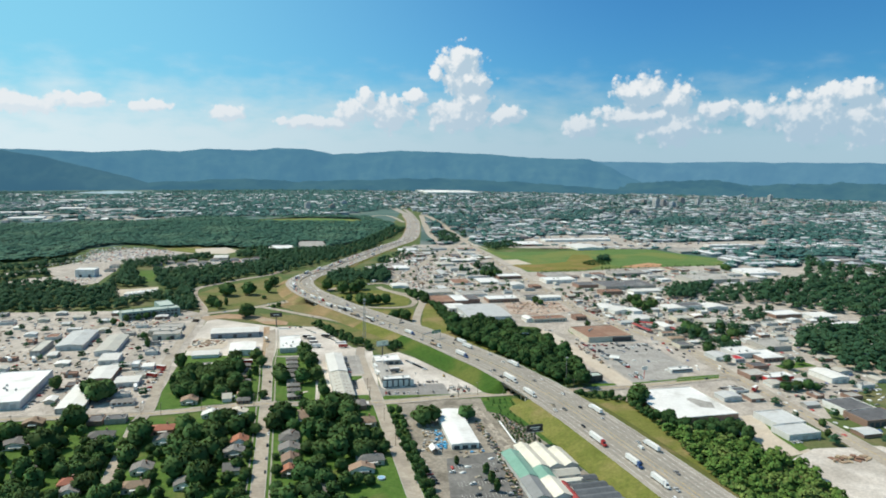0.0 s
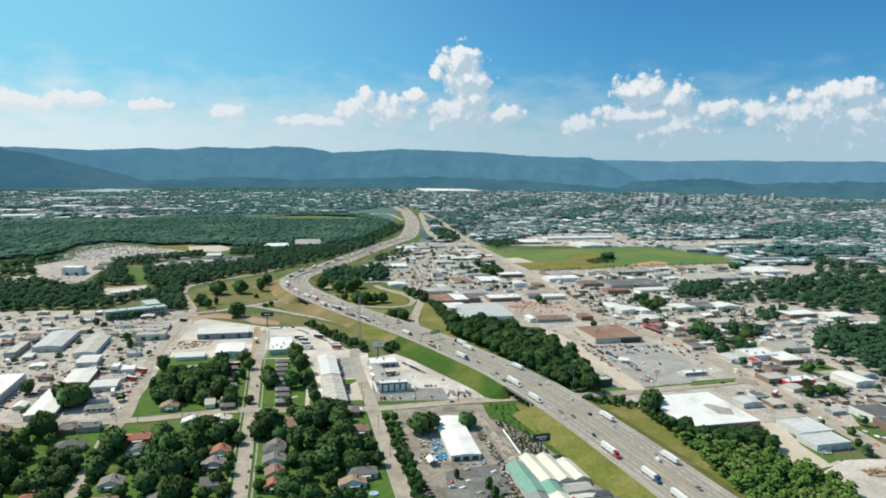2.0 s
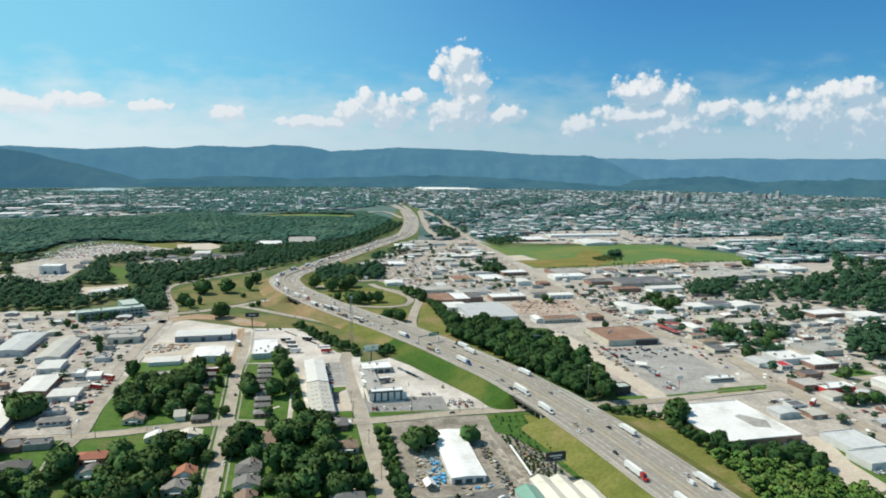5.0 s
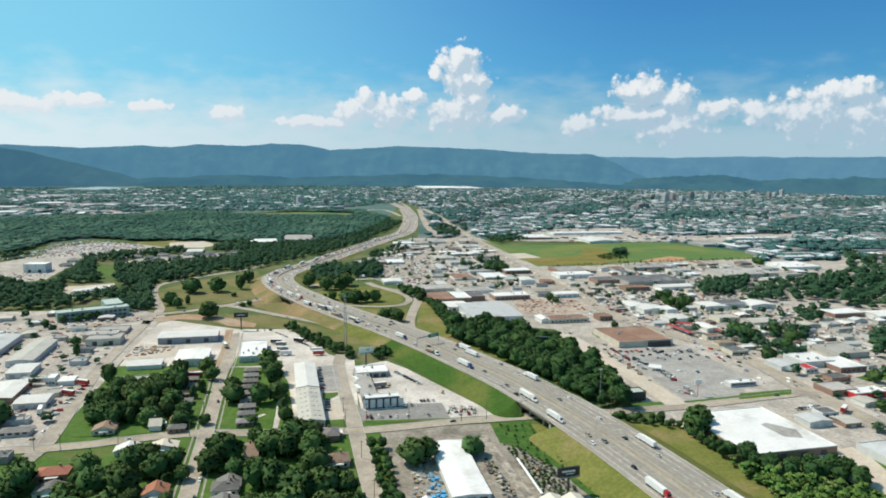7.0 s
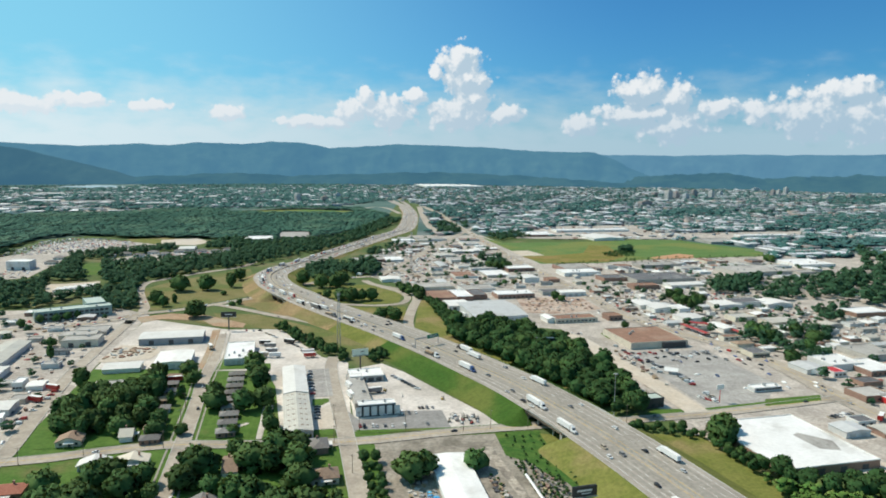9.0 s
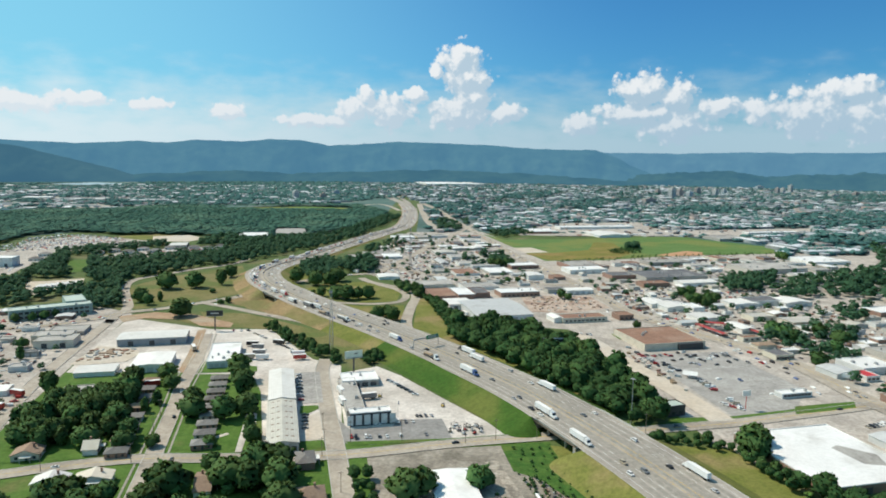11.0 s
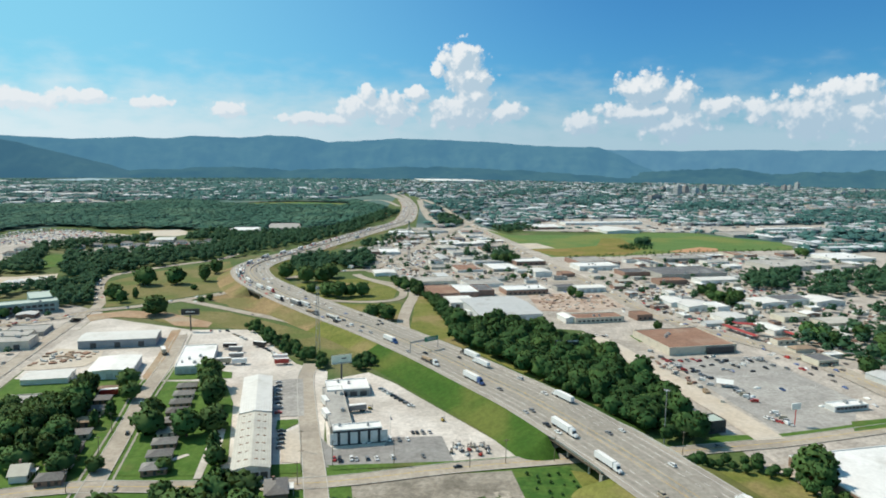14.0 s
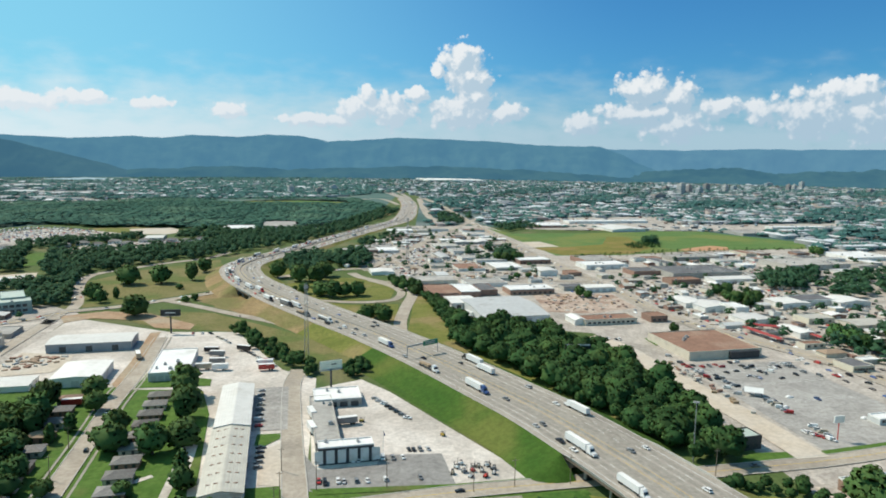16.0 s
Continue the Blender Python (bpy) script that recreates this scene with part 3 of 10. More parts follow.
def fast_mesh(name, verts, tris, material, normals=None):
    """A mesh straight from arrays, for large stuff."""
    me = bpy.data.meshes.new(name)
    me.vertices.add(len(verts))
    me.vertices.foreach_set("co", np.asarray(verts, np.float32).ravel())
    n = len(tris)
    k = tris.shape[1]
    me.loops.add(n * k)
    me.loops.foreach_set("vertex_index", np.asarray(tris, np.int32).ravel())
    me.polygons.add(n)
    me.polygons.foreach_set("loop_start", np.arange(n, dtype=np.int32) * k)
    me.polygons.foreach_set("loop_total", np.full(n, k, np.int32))
    me.update(calc_edges=True)
    me.materials.append(M[material])
    if normals is not None:     # shade a crown as one soft mass
        me.polygons.foreach_set("use_smooth", np.ones(n, bool))
        me.normals_split_custom_set_from_vertices(np.asarray(normals, np.float32))
    return me


def setting(name, geo, material, label, category="ground", smooth_shade=False):
    me = geo.mesh(name) if isinstance(geo, Geo) else geo
    if not me.materials:
        me.materials.append(M[material])
    if smooth_shade:
        me.polygons.foreach_set("use_smooth", [True] * len(me.polygons))
    return tagged(new(name, me), label, category, kind="structure")


# what is taken on the ground: discs (x, y, radius), tested before anything is strewn
TAKEN = []


def take(x, y, r):
    TAKEN.append((x, y, r))


def take_box(x, y, w, d, rot):
    c, s = math.cos(radians(rot)), math.sin(radians(rot))
    r = min(w, d) / 2
    n = max(1, int(math.ceil(max(w, d) / max(2 * r, 1.0) * 1.5)))
    for i in range(n):
        k = ((i + 0.5) / n - 0.5) * (max(w, d) - 0.0)
        px, py = (k, 0) if w >= d else (0, k)
        take(x + px * c - py * s, y + px * s + py * c, r * 1.15)


def free(x, y, r):
    a = np.asarray(TAKEN)
    return not len(a) or bool(np.all((a[:, 0] - x) ** 2 + (a[:, 1] - y) ** 2 > (a[:, 2] + r) ** 2))


def inside(pts, x, y):
    ok = False
    for i in range(len(pts)):
        (x1, y1), (x2, y2) = pts[i], pts[i - 1]
        if (y1 > y) != (y2 > y) and x < (x2 - x1) * (y - y1) / (y2 - y1) + x1:
            ok = not ok
    return ok


def strew(rng, pts, gap, tries, grow=0.0):
    """Random places in a polygon, at least gap apart and clear of what is taken."""
    xs, ys = [p[0] for p in pts], [p[1] for p in pts]
    got, cells = [], {}
    taken = np.asarray(TAKEN) if TAKEN else np.zeros((0, 3))
    taken = taken[(taken[:, 0] > min(xs) - 60) & (taken[:, 0] < max(xs) + 60) & (taken[:, 1] > min(ys) - 60) & (taken[:, 1] < max(ys) + 60)]
    for _ in range(tries):
        x, y = rng.uniform(min(xs), max(xs)), rng.uniform(min(ys), max(ys))
        i, j = int(x // gap), int(y // gap)
        if any((x - a) ** 2 + (y - b) ** 2 < gap * gap for u in (-1, 0, 1) for v in (-1, 0, 1) for a, b in cells.get((i + u, j + v), ())):
            continue
        if not inside(pts, x, y):
            continue
        if len(taken) and np.any((taken[:, 0] - x) ** 2 + (taken[:, 1] - y) ** 2 < (taken[:, 2] + grow) ** 2):
            continue
        cells.setdefault((i, j), []).append((x, y))
        got.append((x, y))
    return got


def curve(pts, step):
    """A smooth line through points of any number of coordinates, cut at even steps."""
    p = [np.asarray(q, float) for q in pts]
    p = [2 * p[0] - p[1]] + p + [2 * p[-1] - p[-2]]
    out = []
    for i in range(1, len(p) - 2):
        n = max(2, int(np.linalg.norm((p[i + 1] - p[i])[:2]) / step))
        for k in range(n):
            t = k / n
            out.append(0.5 * (2 * p[i] + (p[i + 1] - p[i - 1]) * t + (2 * p[i - 1] - 5 * p[i] + 4 * p[i + 1] - p[i + 2]) * t * t
                              + (3 * p[i] - p[i - 1] - 3 * p[i + 1] + p[i + 2]) * t ** 3))
    out.append(p[-2])
    return out


def normals(line):
    """Unit vectors to the right of a line at each of its points."""
    out = []
    for i in range(len(line)):
        d = line[min(i + 1, len(line) - 1)][:2] - line[max(i - 1, 0)][:2]
        d = d / (np.linalg.norm(d) + 1e-9)
        out.append(np.array([d[1], -d[0]]))
    return out


def ribbon(geo, line, o1, o2, z1, z2):
    """A band along a line between two offsets; z1 and z2 are heights or functions of the index."""
    nn = normals(line)
    vs = []
    for i, (p, n) in enumerate(zip(line, nn)):
        a = z1(i) if callable(z1) else z1
        b = z2(i) if callable(z2) else z2
        oa = o1(i) if callable(o1) else o1
        ob = o2(i) if callable(o2) else o2
        vs += [(p[0] + n[0] * oa, p[1] + n[1] * oa, a), (p[0] + n[0] * ob, p[1] + n[1] * ob, b)]
    geo.add(vs, [(2 * i, 2 * i + 1, 2 * i + 3, 2 * i + 2) for i in range(len(line) - 1)])
    return geo

# ---------------------------------------------------------------- ground, hills, water
rng = random.Random(7)
g = Geo()
N = 24
g.add([(-6000 + 12000 * i / N, -3000 + 9000 * j / N, 0.0) for j in range(N + 1) for i in range(N + 1)],
      [(j * (N + 1) + i, j * (N + 1) + i + 1, (j + 1) * (N + 1) + i + 1, (j + 1) * (N + 1) + i) for j in range(N) for i in range(N)])
setting("ground", g, "ground", "flat valley floor of dry grass, soil and gravel", "ground")

HUB = (-26.0, 79.0, 149.0)     # the middle of the flight, from which the skyline is given


def ridge(name, material, label, crest, foot_r, crest_r, rough, seed, a0, a1):
    """A wooded ridge along an arc; crest is a skyline of azimuth and elevation in degrees."""
    ca, ce = [c[0] for c in crest], [c[1] for c in crest]
    na, nr = int((a1 - a0) / 0.16), 26
    vs, fs = [], []
    for i in range(na + 1):
        a = a0 + (a1 - a0) * i / na
        e = np.interp(a, ca, ce)
        top = HUB[2] + crest_r * math.tan(radians(e))
        for j in range(nr + 1):
            s = j / (nr - 4)
            r = foot_r + (crest_r - foot_r) * min(s, 1.0) + max(0.0, s - 1.0) * 500
            x, y = HUB[0] + r * math.sin(radians(a)), HUB[1] + r * math.cos(radians(a))
            gully = noise.fractal(Vector((a * 0.55, seed, s * 1.3)), 0.8, 2.1, 5)
            fine = noise.fractal(Vector((x * 0.012, y * 0.012, seed)), 0.7, 2.0, 4)
            body = min(s, 1.0) ** 0.85
            z = top * body * (1 + 0.30 * gully * (1 - body) * 1.6) + rough * fine * (0.25 + 0.75 * body)
            if s > 1:
                z = top - (s - 1) * 260
            vs.append((x, y, max(z, -4.0) if j else -4.0))
    for i in range(na):
        for j in range(nr):
            k = i * (nr + 1) + j
            fs.append((k, k + nr + 1, k + nr + 2, k + 1))
    return setting(name, Geo().add(vs, fs), material, label, "hills", True)


ridge("backdrop_ridge", "ridge_far", "long wooded mountain ridge on the horizon, tinted haze-blue", [(-60, 0.5), (12.5, 0.50), (17.5, 0.55), (23.6, 0.52), (27.6, 0.65), (31.5, 0.63), (37.2, 0.71), (60, 0.3)], 4450, 4810, 3.5, 3.1, -60, 62)
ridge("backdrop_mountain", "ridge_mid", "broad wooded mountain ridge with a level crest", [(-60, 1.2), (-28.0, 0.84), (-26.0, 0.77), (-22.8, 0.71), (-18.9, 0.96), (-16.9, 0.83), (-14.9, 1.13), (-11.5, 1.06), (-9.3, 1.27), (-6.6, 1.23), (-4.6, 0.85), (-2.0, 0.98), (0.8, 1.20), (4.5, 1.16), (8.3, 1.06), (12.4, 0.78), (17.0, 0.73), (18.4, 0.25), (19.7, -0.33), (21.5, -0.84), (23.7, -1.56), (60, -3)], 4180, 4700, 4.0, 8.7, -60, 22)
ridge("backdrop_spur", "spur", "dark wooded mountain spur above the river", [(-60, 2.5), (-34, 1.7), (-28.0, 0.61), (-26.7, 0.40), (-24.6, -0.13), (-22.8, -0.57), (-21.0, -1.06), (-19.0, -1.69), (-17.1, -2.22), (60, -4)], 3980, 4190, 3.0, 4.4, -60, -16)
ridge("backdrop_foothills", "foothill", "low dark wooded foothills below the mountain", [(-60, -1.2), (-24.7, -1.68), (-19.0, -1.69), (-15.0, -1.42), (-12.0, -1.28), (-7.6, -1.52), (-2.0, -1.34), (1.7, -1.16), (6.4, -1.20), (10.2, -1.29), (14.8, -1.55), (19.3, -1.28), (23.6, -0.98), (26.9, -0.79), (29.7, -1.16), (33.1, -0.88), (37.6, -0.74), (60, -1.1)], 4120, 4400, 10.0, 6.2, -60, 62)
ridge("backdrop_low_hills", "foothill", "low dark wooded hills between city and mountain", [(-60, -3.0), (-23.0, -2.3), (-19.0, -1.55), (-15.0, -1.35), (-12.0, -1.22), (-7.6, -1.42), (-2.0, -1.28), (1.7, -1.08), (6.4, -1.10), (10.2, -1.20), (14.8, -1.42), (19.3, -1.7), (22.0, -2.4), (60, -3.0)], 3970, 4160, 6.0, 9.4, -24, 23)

g = Geo()
river = curve([(-1461.9, 3404.6), (-1435.2, 3475.2), (-1399.8, 3550.8), (-1357.8, 3631.1)], 40)
for rp in river:
    take(rp[0], rp[1] - 40, 130)
ribbon(g, river, -150, 150, 0.5, 0.5)
setting("water_river", g, "water", "pale reach of a river under the hills", "water")

# ---------------------------------------------------------------- roads
ROADS = []          # every road's line and half width
STREETS = {}        # the points that each road runs through


def reserve(line, half):
    last = None
    for p in line:
        if last is None or np.linalg.norm(p[:2] - last) > half * 0.8:
            take(p[0], p[1], half + 1.0)
            last = p[:2]


road_level = 0.20


def road(name, pts, width, label, material="street", kerbs=True, dashes=False, step=12.0, line_colour="paint_yellow", walks=False):
    """A street with kerbs and a centre line, laid a little over the ground."""
    global road_level
    road_level += 0.012
    z = road_level
    line = curve(pts, step)
    STREETS[name] = pts
    half = width / 2
    ROADS.append((np.array([p[:2] for p in line]), half, z))
    reserve(line, half)
    ob = setting(name, ribbon(Geo(), line, -half, half, z, z), material, label, "road")
    if kerbs:
        k = Geo()
        for s in (-1, 1):
            a, b = s * half, s * (half + 0.35)
            ribbon(k, line, min(a, b), max(a, b), z + 0.14, z + 0.14)
            ribbon(k, line, a, a + s * 0.001, z - 0.05, z + 0.14)
        part("kerb", k, "kerb", ob)
    if walks:
        for s in (-1, 1):
            a, b = s * (half + 2.0), s * (half + 3.0)
            part("sidewalk", ribbon(Geo(), line, min(a, b), max(a, b), z + 0.02, z + 0.02), "sidewalk", ob, "narrow concrete sidewalk")
    if dashes:
        m = Geo()
        for i in range(0, len(line) - 1):
            if line_colour == "paint_yellow" or i % 2 == 0:
                ribbon(m, line[i:i + 2], -0.16, 0.16, z + 0.03, z + 0.03)
        part("centre_line", m, line_colour, ob)
    return ob


# the motorway: x, y, height of the deck
MOTORWAY = [(182, 40, 6.0), (160, 130, 6.2), (142, 205, 6.4), (126, 270, 6.5), (112, 330, 6.6), (94, 400, 6.8), (77, 452, 6.9), (58, 502, 6.8), (39, 541, 6.5), (12, 594, 6.0),
            (-24, 655, 5.6), (-54, 698, 5.6), (-95, 758, 6.4), (-126, 811, 6.8), (-149, 862, 6.4), (-163, 922, 5.4), (-157, 982, 4.2), (-136, 1045, 3.2), (-99, 1170, 2.2),
            (-67, 1274, 1.6), (-30, 1385, 1.2), (10, 1510, 1.0), (29, 1700, 1.0), (39, 1960, 1.0), (33, 2225, 1.0)]
HALF = 19.2
mline = curve(MOTORWAY, 8.0)
mz = [p[2] for p in mline]
nn = normals(mline)
reserve(mline, HALF + 3)


def span(y, lo, hi):
    return lo < y < hi


BRIDGES = ((435, 467), (778, 806))
deck = Geo()
ribbon(deck, mline, -HALF, HALF, lambda i: mz[i], lambda i: mz[i])
motorway = setting("road_motorway", deck, "motorway", "pale concrete motorway with many lanes on an embankment", "road")
slopes = Geo()
slopes_south = Geo()
slopes_dry = Geo()
edge = Geo()
for s in (-1, 1):
    on = []
    for i in range(len(mline)):
        if not any(span(mline[i][1], *b) for b in BRIDGES):
            on.append(i)
        else:
            on.append(None)
    run = []
    cuts = []
    for i in on:
        cuts.append(i)
        if i is not None and i and any(mline[i - 1][1] < q <= mline[i][1] for q in (625, 690)):
            cuts += [None, i]       # the bank changes from green to straw and then to brown here
    for i in cuts + [None]:
        if i is None:
            if len(run) > 1:
                seg = [mline[k] for k in run]
                bank = slopes_dry if s < 0 and 680 < seg[0][1] < 1000 else slopes_south if seg[0][1] < 430 or seg[0][1] > 620 else slopes
                zz = [mz[k] for k in run]
                inner, outer = s * (HALF + 0.2), [s * (HALF + 0.2 + 2.3 * z) for z in zz]
                for k in (0, -1):       # close the ends of the bank at the bridges
                    q, nv = seg[k], normals(seg)[k]
                    al = (seg[0] - seg[1])[:2] if k == 0 else (seg[-1] - seg[-2])[:2]
                    al = al / np.linalg.norm(al)
                    top = np.array([q[0] + nv[0] * inner, q[1] + nv[1] * inner])
                    fan = [(*top, zz[k] - 0.05)]
                    for j in range(7):
                        a = math.pi / 2 * j / 6
                        v = top + s * nv * 2.3 * zz[k] * math.cos(a) + al * 1.5 * zz[k] * math.sin(a)
                        fan.append((v[0], v[1], 0.02))
                    bank.add(fan, [(0, j, j + 1) if (s > 0) == (k == 0) else (0, j + 1, j) for j in range(1, 7)])
                    bank.add([(q[0] + nv[0] * inner, q[1] + nv[1] * inner, zz[k] - 0.05), (q[0] + nv[0] * inner, q[1] + nv[1] * inner, 0.0), (q[0] + nv[0] * outer[k], q[1] + nv[1] * outer[k], 0.02)], [(0, 1, 2)])
                if s > 0:
                    ribbon(bank, seg, inner, lambda k: outer[k], lambda k: zz[k] - 0.05, 0.02)
                else:
                    ribbon(bank, seg, lambda k: outer[k], inner, 0.02, lambda k: zz[k] - 0.05)
            run = []
        else:
            run.append(i)
    a, b = s * HALF, s * (HALF + 0.35)
    ribbon(edge, mline, min(a, b), max(a, b), lambda i: mz[i] + (0.85 if any(span(mline[i][1], *q) for q in BRIDGES) else 0.12), lambda i: mz[i] + (0.85 if any(span(mline[i][1], *q) for q in BRIDGES) else 0.12))
    ribbon(edge, mline, s * HALF, s * HALF + s * 0.001, lambda i: mz[i] - 0.05, lambda i: mz[i] + (0.85 if any(span(mline[i][1], *q) for q in BRIDGES) else 0.12))
setting("ground_embankment", slopes, "slope", "mown grass slopes of the motorway embankment", "ground")
setting("ground_bank_dry", slopes_dry, "dry_bank", "brown dry bank of the motorway", "ground")
setting("ground_bank_south", slopes_south, "verge", "straw-coloured mown bank of the motorway", "ground")
part("edge_beam", edge, "kerb", motorway)
med = Geo()
ribbon(med, mline, -0.40, -0.14, lambda i: mz[i], lambda i: mz[i] + 0.9)
ribbon(med, mline, -0.14, 0.14, lambda i: mz[i] + 0.9, lambda i: mz[i] + 0.9)
ribbon(med, mline, 0.14, 0.40, lambda i: mz[i] + 0.9, lambda i: mz[i])
part("median_barrier", med, "barrier", motorway, "dark stained concrete median barrier")
for off in (3.9, 6.3, 10.0, 13.7):
    for s in (-1, 1):
        part("tyre_track", ribbon(Geo(), [p for p in mline if p[1] < 1300], s * off - 1.05, s * off + 1.05, lambda i: mz[i] + 0.02, lambda i: mz[i] + 0.02), "motorway_worn", motorway, "darker tyre-worn lane of the motorway")
lanes = Geo()
for off in (-8.1, -11.8, -15.5 + 0.0, 8.1, 11.8, 15.5):
    for i in range(0, len(mline) - 1):
        if mline[i][1] < 1100 and abs(off) < 15:
            p = [mline[i], mline[i] + (mline[i + 1] - mline[i]) * 0.42]
            ribbon(lanes, p, off - 0.11, off + 0.11, p[0][2] + 0.05, p[1][2] + 0.05)
part("lane_line", lanes, "paint_white", motorway, "broken white lane lines")
for s, colour, off in ((-1, "paint_yellow", 1.9), (1, "paint_yellow", 1.9), (-1, "paint_white", 16.2), (1, "paint_white", 16.2)):
    e = Geo()
    ribbon(e, [p for p in mline if p[1] < 1300], s * off - 0.10, s * off + 0.10, lambda i: mz[i] + 0.04, lambda i: mz[i] + 0.04)
    part("edge_line", e, colour, motorway)


def bridge(lo, hi, label):
    """Girders, abutments and pier bents under the motorway where a street passes below."""
    idx = [i for i in range(len(mline)) if lo - 9 < mline[i][1] < hi + 9]
    seg = [mline[i] for i in idx]
    z = [mz[i] for i in idx]
    mid = seg[len(seg) // 2]
    d = seg[-1][:2] - seg[0][:2]
    rot = math.degrees(math.atan2(d[1], d[0])) - 90
    b = thing("bridge", label, "bridge", mid[0], mid[1], 0, rot)
    length = float(np.linalg.norm(d))
    h = float(min(z))
    for k in range(7):
        part("girder", Geo().box(-HALF + 0.6 + k * (2 * HALF - 1.2) / 6, 0, h - 1.5, 0.6, length - 6, 1.3), "girder", b)
    part("deck_slab", Geo().box(0, 0, h - 0.32, 2 * HALF - 0.2, length - 3, 0.26), "bridge", b)
    for y in (-length * 0.5 + 3.0, length * 0.5 - 3.0):
        part("abutment", Geo().box(0, y, 0, 2 * HALF - 0.5, 2.0, h - 1.5), "bridge", b)
    for y in (-length * 0.17, length * 0.17):
        part("pier_cap", Geo().box(0, y, h - 2.6, 2 * HALF - 3, 1.3, 1.1), "bridge", b)
        for k in range(5):
            part("pier", Geo().tube(-HALF + 3.5 + k * (2 * HALF - 7) / 4, y, 0, 0.55, h - 2.6, 10), "bridge", b)
    return b


road("road_motorway_north", [(36, 2215), (24.0, 2310), (4.4, 2432), (-25.3, 2680), (-62, 3070), (-106, 3357)], 27.0, "far carriageway of the motorway", material="motorway", kerbs=False, step=40.0)
road("road_motorway_fork", [(46.0, 2190), (45.0, 2300), (32.1, 2465), (10, 2756), (-18, 3123), (-36, 3317)], 13.0, "far fork of the motorway", material="motorway", kerbs=False, step=40.0)
road("road_far_ramp", [(-108, 2109), (-74, 2190), (-40, 2197), (-12.7, 2110), (12, 1950)], 13.0, "far curving motorway ramp", kerbs=False, step=30.0)
bridge(435, 467, "concrete motorway bridge on round piers over a street")
bridge(778, 806, "concrete motorway bridge on round piers over an access road")

road("road_avenue", [(-106.1, 279.8), (-108.0, 294.9), (-116.0, 353.0), (-135.7, 489.6), (-144.0, 539.7), (-147.0, 570.8), (-152.1, 610.5), (-160.3, 662.9)], 7.6, "worn concrete residential street with kerbs", walks=True)
road("road_lane", [(-19.7, 275.0), (-22.9, 290.3), (-31.4, 348.8), (-38.5, 395.6), (-47.0, 454.3), (-51.9, 484.1), (-59.4, 534.9), (-63.4, 567.8), (-62.7, 591.8)], 8.6, "pale worn street past yards and trees")
road("road_cross_street", [(-395.3, 409.9), (-325.0, 412.8), (-207.2, 421.2), (-173.9, 429.2), (-135.5, 437.6), (-92.7, 436.1), (-40.3, 437.2), (9.3, 446.8), (51.7, 452.4), (78.3, 455.2), (108.2, 457.9), (145.3, 463.0), (172.0, 467.4), (255.6, 486.8), (333.4, 504.8), (448.2, 527.0)], 9.0, "two-lane street that passes under the motorway", dashes=True)
road("road_side_street", [(-192.7, 312.3), (-209.2, 405.4), (-209.6, 429.0), (-232.1, 540.3), (-242.5, 621.9), (-251.8, 713.6), (-249.7, 699.5), (-256.0, 739.9)], 8.4, "sunlit street beside lots and a construction site")
road("road_access", [(-352.3, 678.7), (-297.6, 692.5), (-265.6, 716.5), (-253.9, 738.0), (-225.1, 753.1), (-191.8, 782.5), (-161.4, 815.7), (-130.0, 871.0), (-95.4, 916.7), (-65.1, 934.8), (-41.7, 942.5)], 9.0, "two-lane access road passing under the motorway", dashes=True)
road("road_ramp_west", [(-253.9, 738.0), (-256.6, 763.7), (-290.5, 847.6), (-300.9, 901.5), (-281.5, 935.9), (-256.8, 974.3), (-219.7, 1017.4), (-208.2, 1065.4)], 9.0, "narrow looping motorway ramp", kerbs=False)
road("road_ramp_south", [(-195.6, 780.3), (-165.0, 758.6), (-125.5, 726.7), (-88.0, 698.1), (-61.6, 672.3), (-38.9, 639.3), (-20.6, 605.7)], 8.0, "straight motorway slip road through grass", kerbs=False)
road("road_ramp_north", [(4.6, 618.0), (-2.2, 645.2), (-5.0, 694.8), (0.4, 750.4), (7.8, 807.4), (1.8, 847.7), (-17.2, 862.3), (-39.6, 887.0), (-51.0, 913.6)], 9.5, "curving motorway ramp", kerbs=False)
road("road_loop", [(-30.9, 871.4), (-11.9, 844.9), (-1.9, 815.1), (-5.3, 788.0), (-16.7, 774.3), (-39.7, 770.1), (-67.8, 777.0), (-92.3, 788.3), (-111.3, 805.3)], 7.5, "tight cloverleaf loop round a grass island", kerbs=False)
road("road_boulevard", [(276.8, 294.4), (272.1, 321.3), (266.4, 413.0), (260.5, 486.6), (254.6, 588.4), (204.0, 704.9), (195.6, 806.5), (181.1, 949.1), (162.5, 1114.6), (147.5, 1400.8), (133.0, 1594.5), (114.9, 1983.2), (85.1, 2282.5)], 15.5, "wide pale boulevard lined with shops", dashes=True)
road("road_frontage", [(77.8, 1468.7), (69.4, 1629.4), (70.9, 1894.6), (77.3, 2223.6)], 16.0, "short pale frontage road beside the motorway", kerbs=False)
road("road_lot_drive", [(158.0, 468.0), (153.9, 508.3), (146.7, 551.3), (139.8, 596.0), (133.0, 636.4), (120.3, 656.3)], 15.0, "sandy unpaved drive along the trees", material="dirt", kerbs=False)
road("road_crosstown", [(-35.0, 1030.9), (30.4, 935.9), (85.2, 894.2), (160.2, 868.9), (192.4, 862.8)], 10.0, "street between low workshops", kerbs=False)
road("road_mill_street", [(-41.4, 935.1), (-4.7, 1031.6), (46.4, 1204.8), (121.8, 1439.8), (174.0, 1598.4)], 12.0, "street between workshop yards", kerbs=False)

# ---------------------------------------------------------------- lots, lawns, bare ground
lot_level = 0.02
OPEN = {}
LOTS = []           # every lot's outline and level


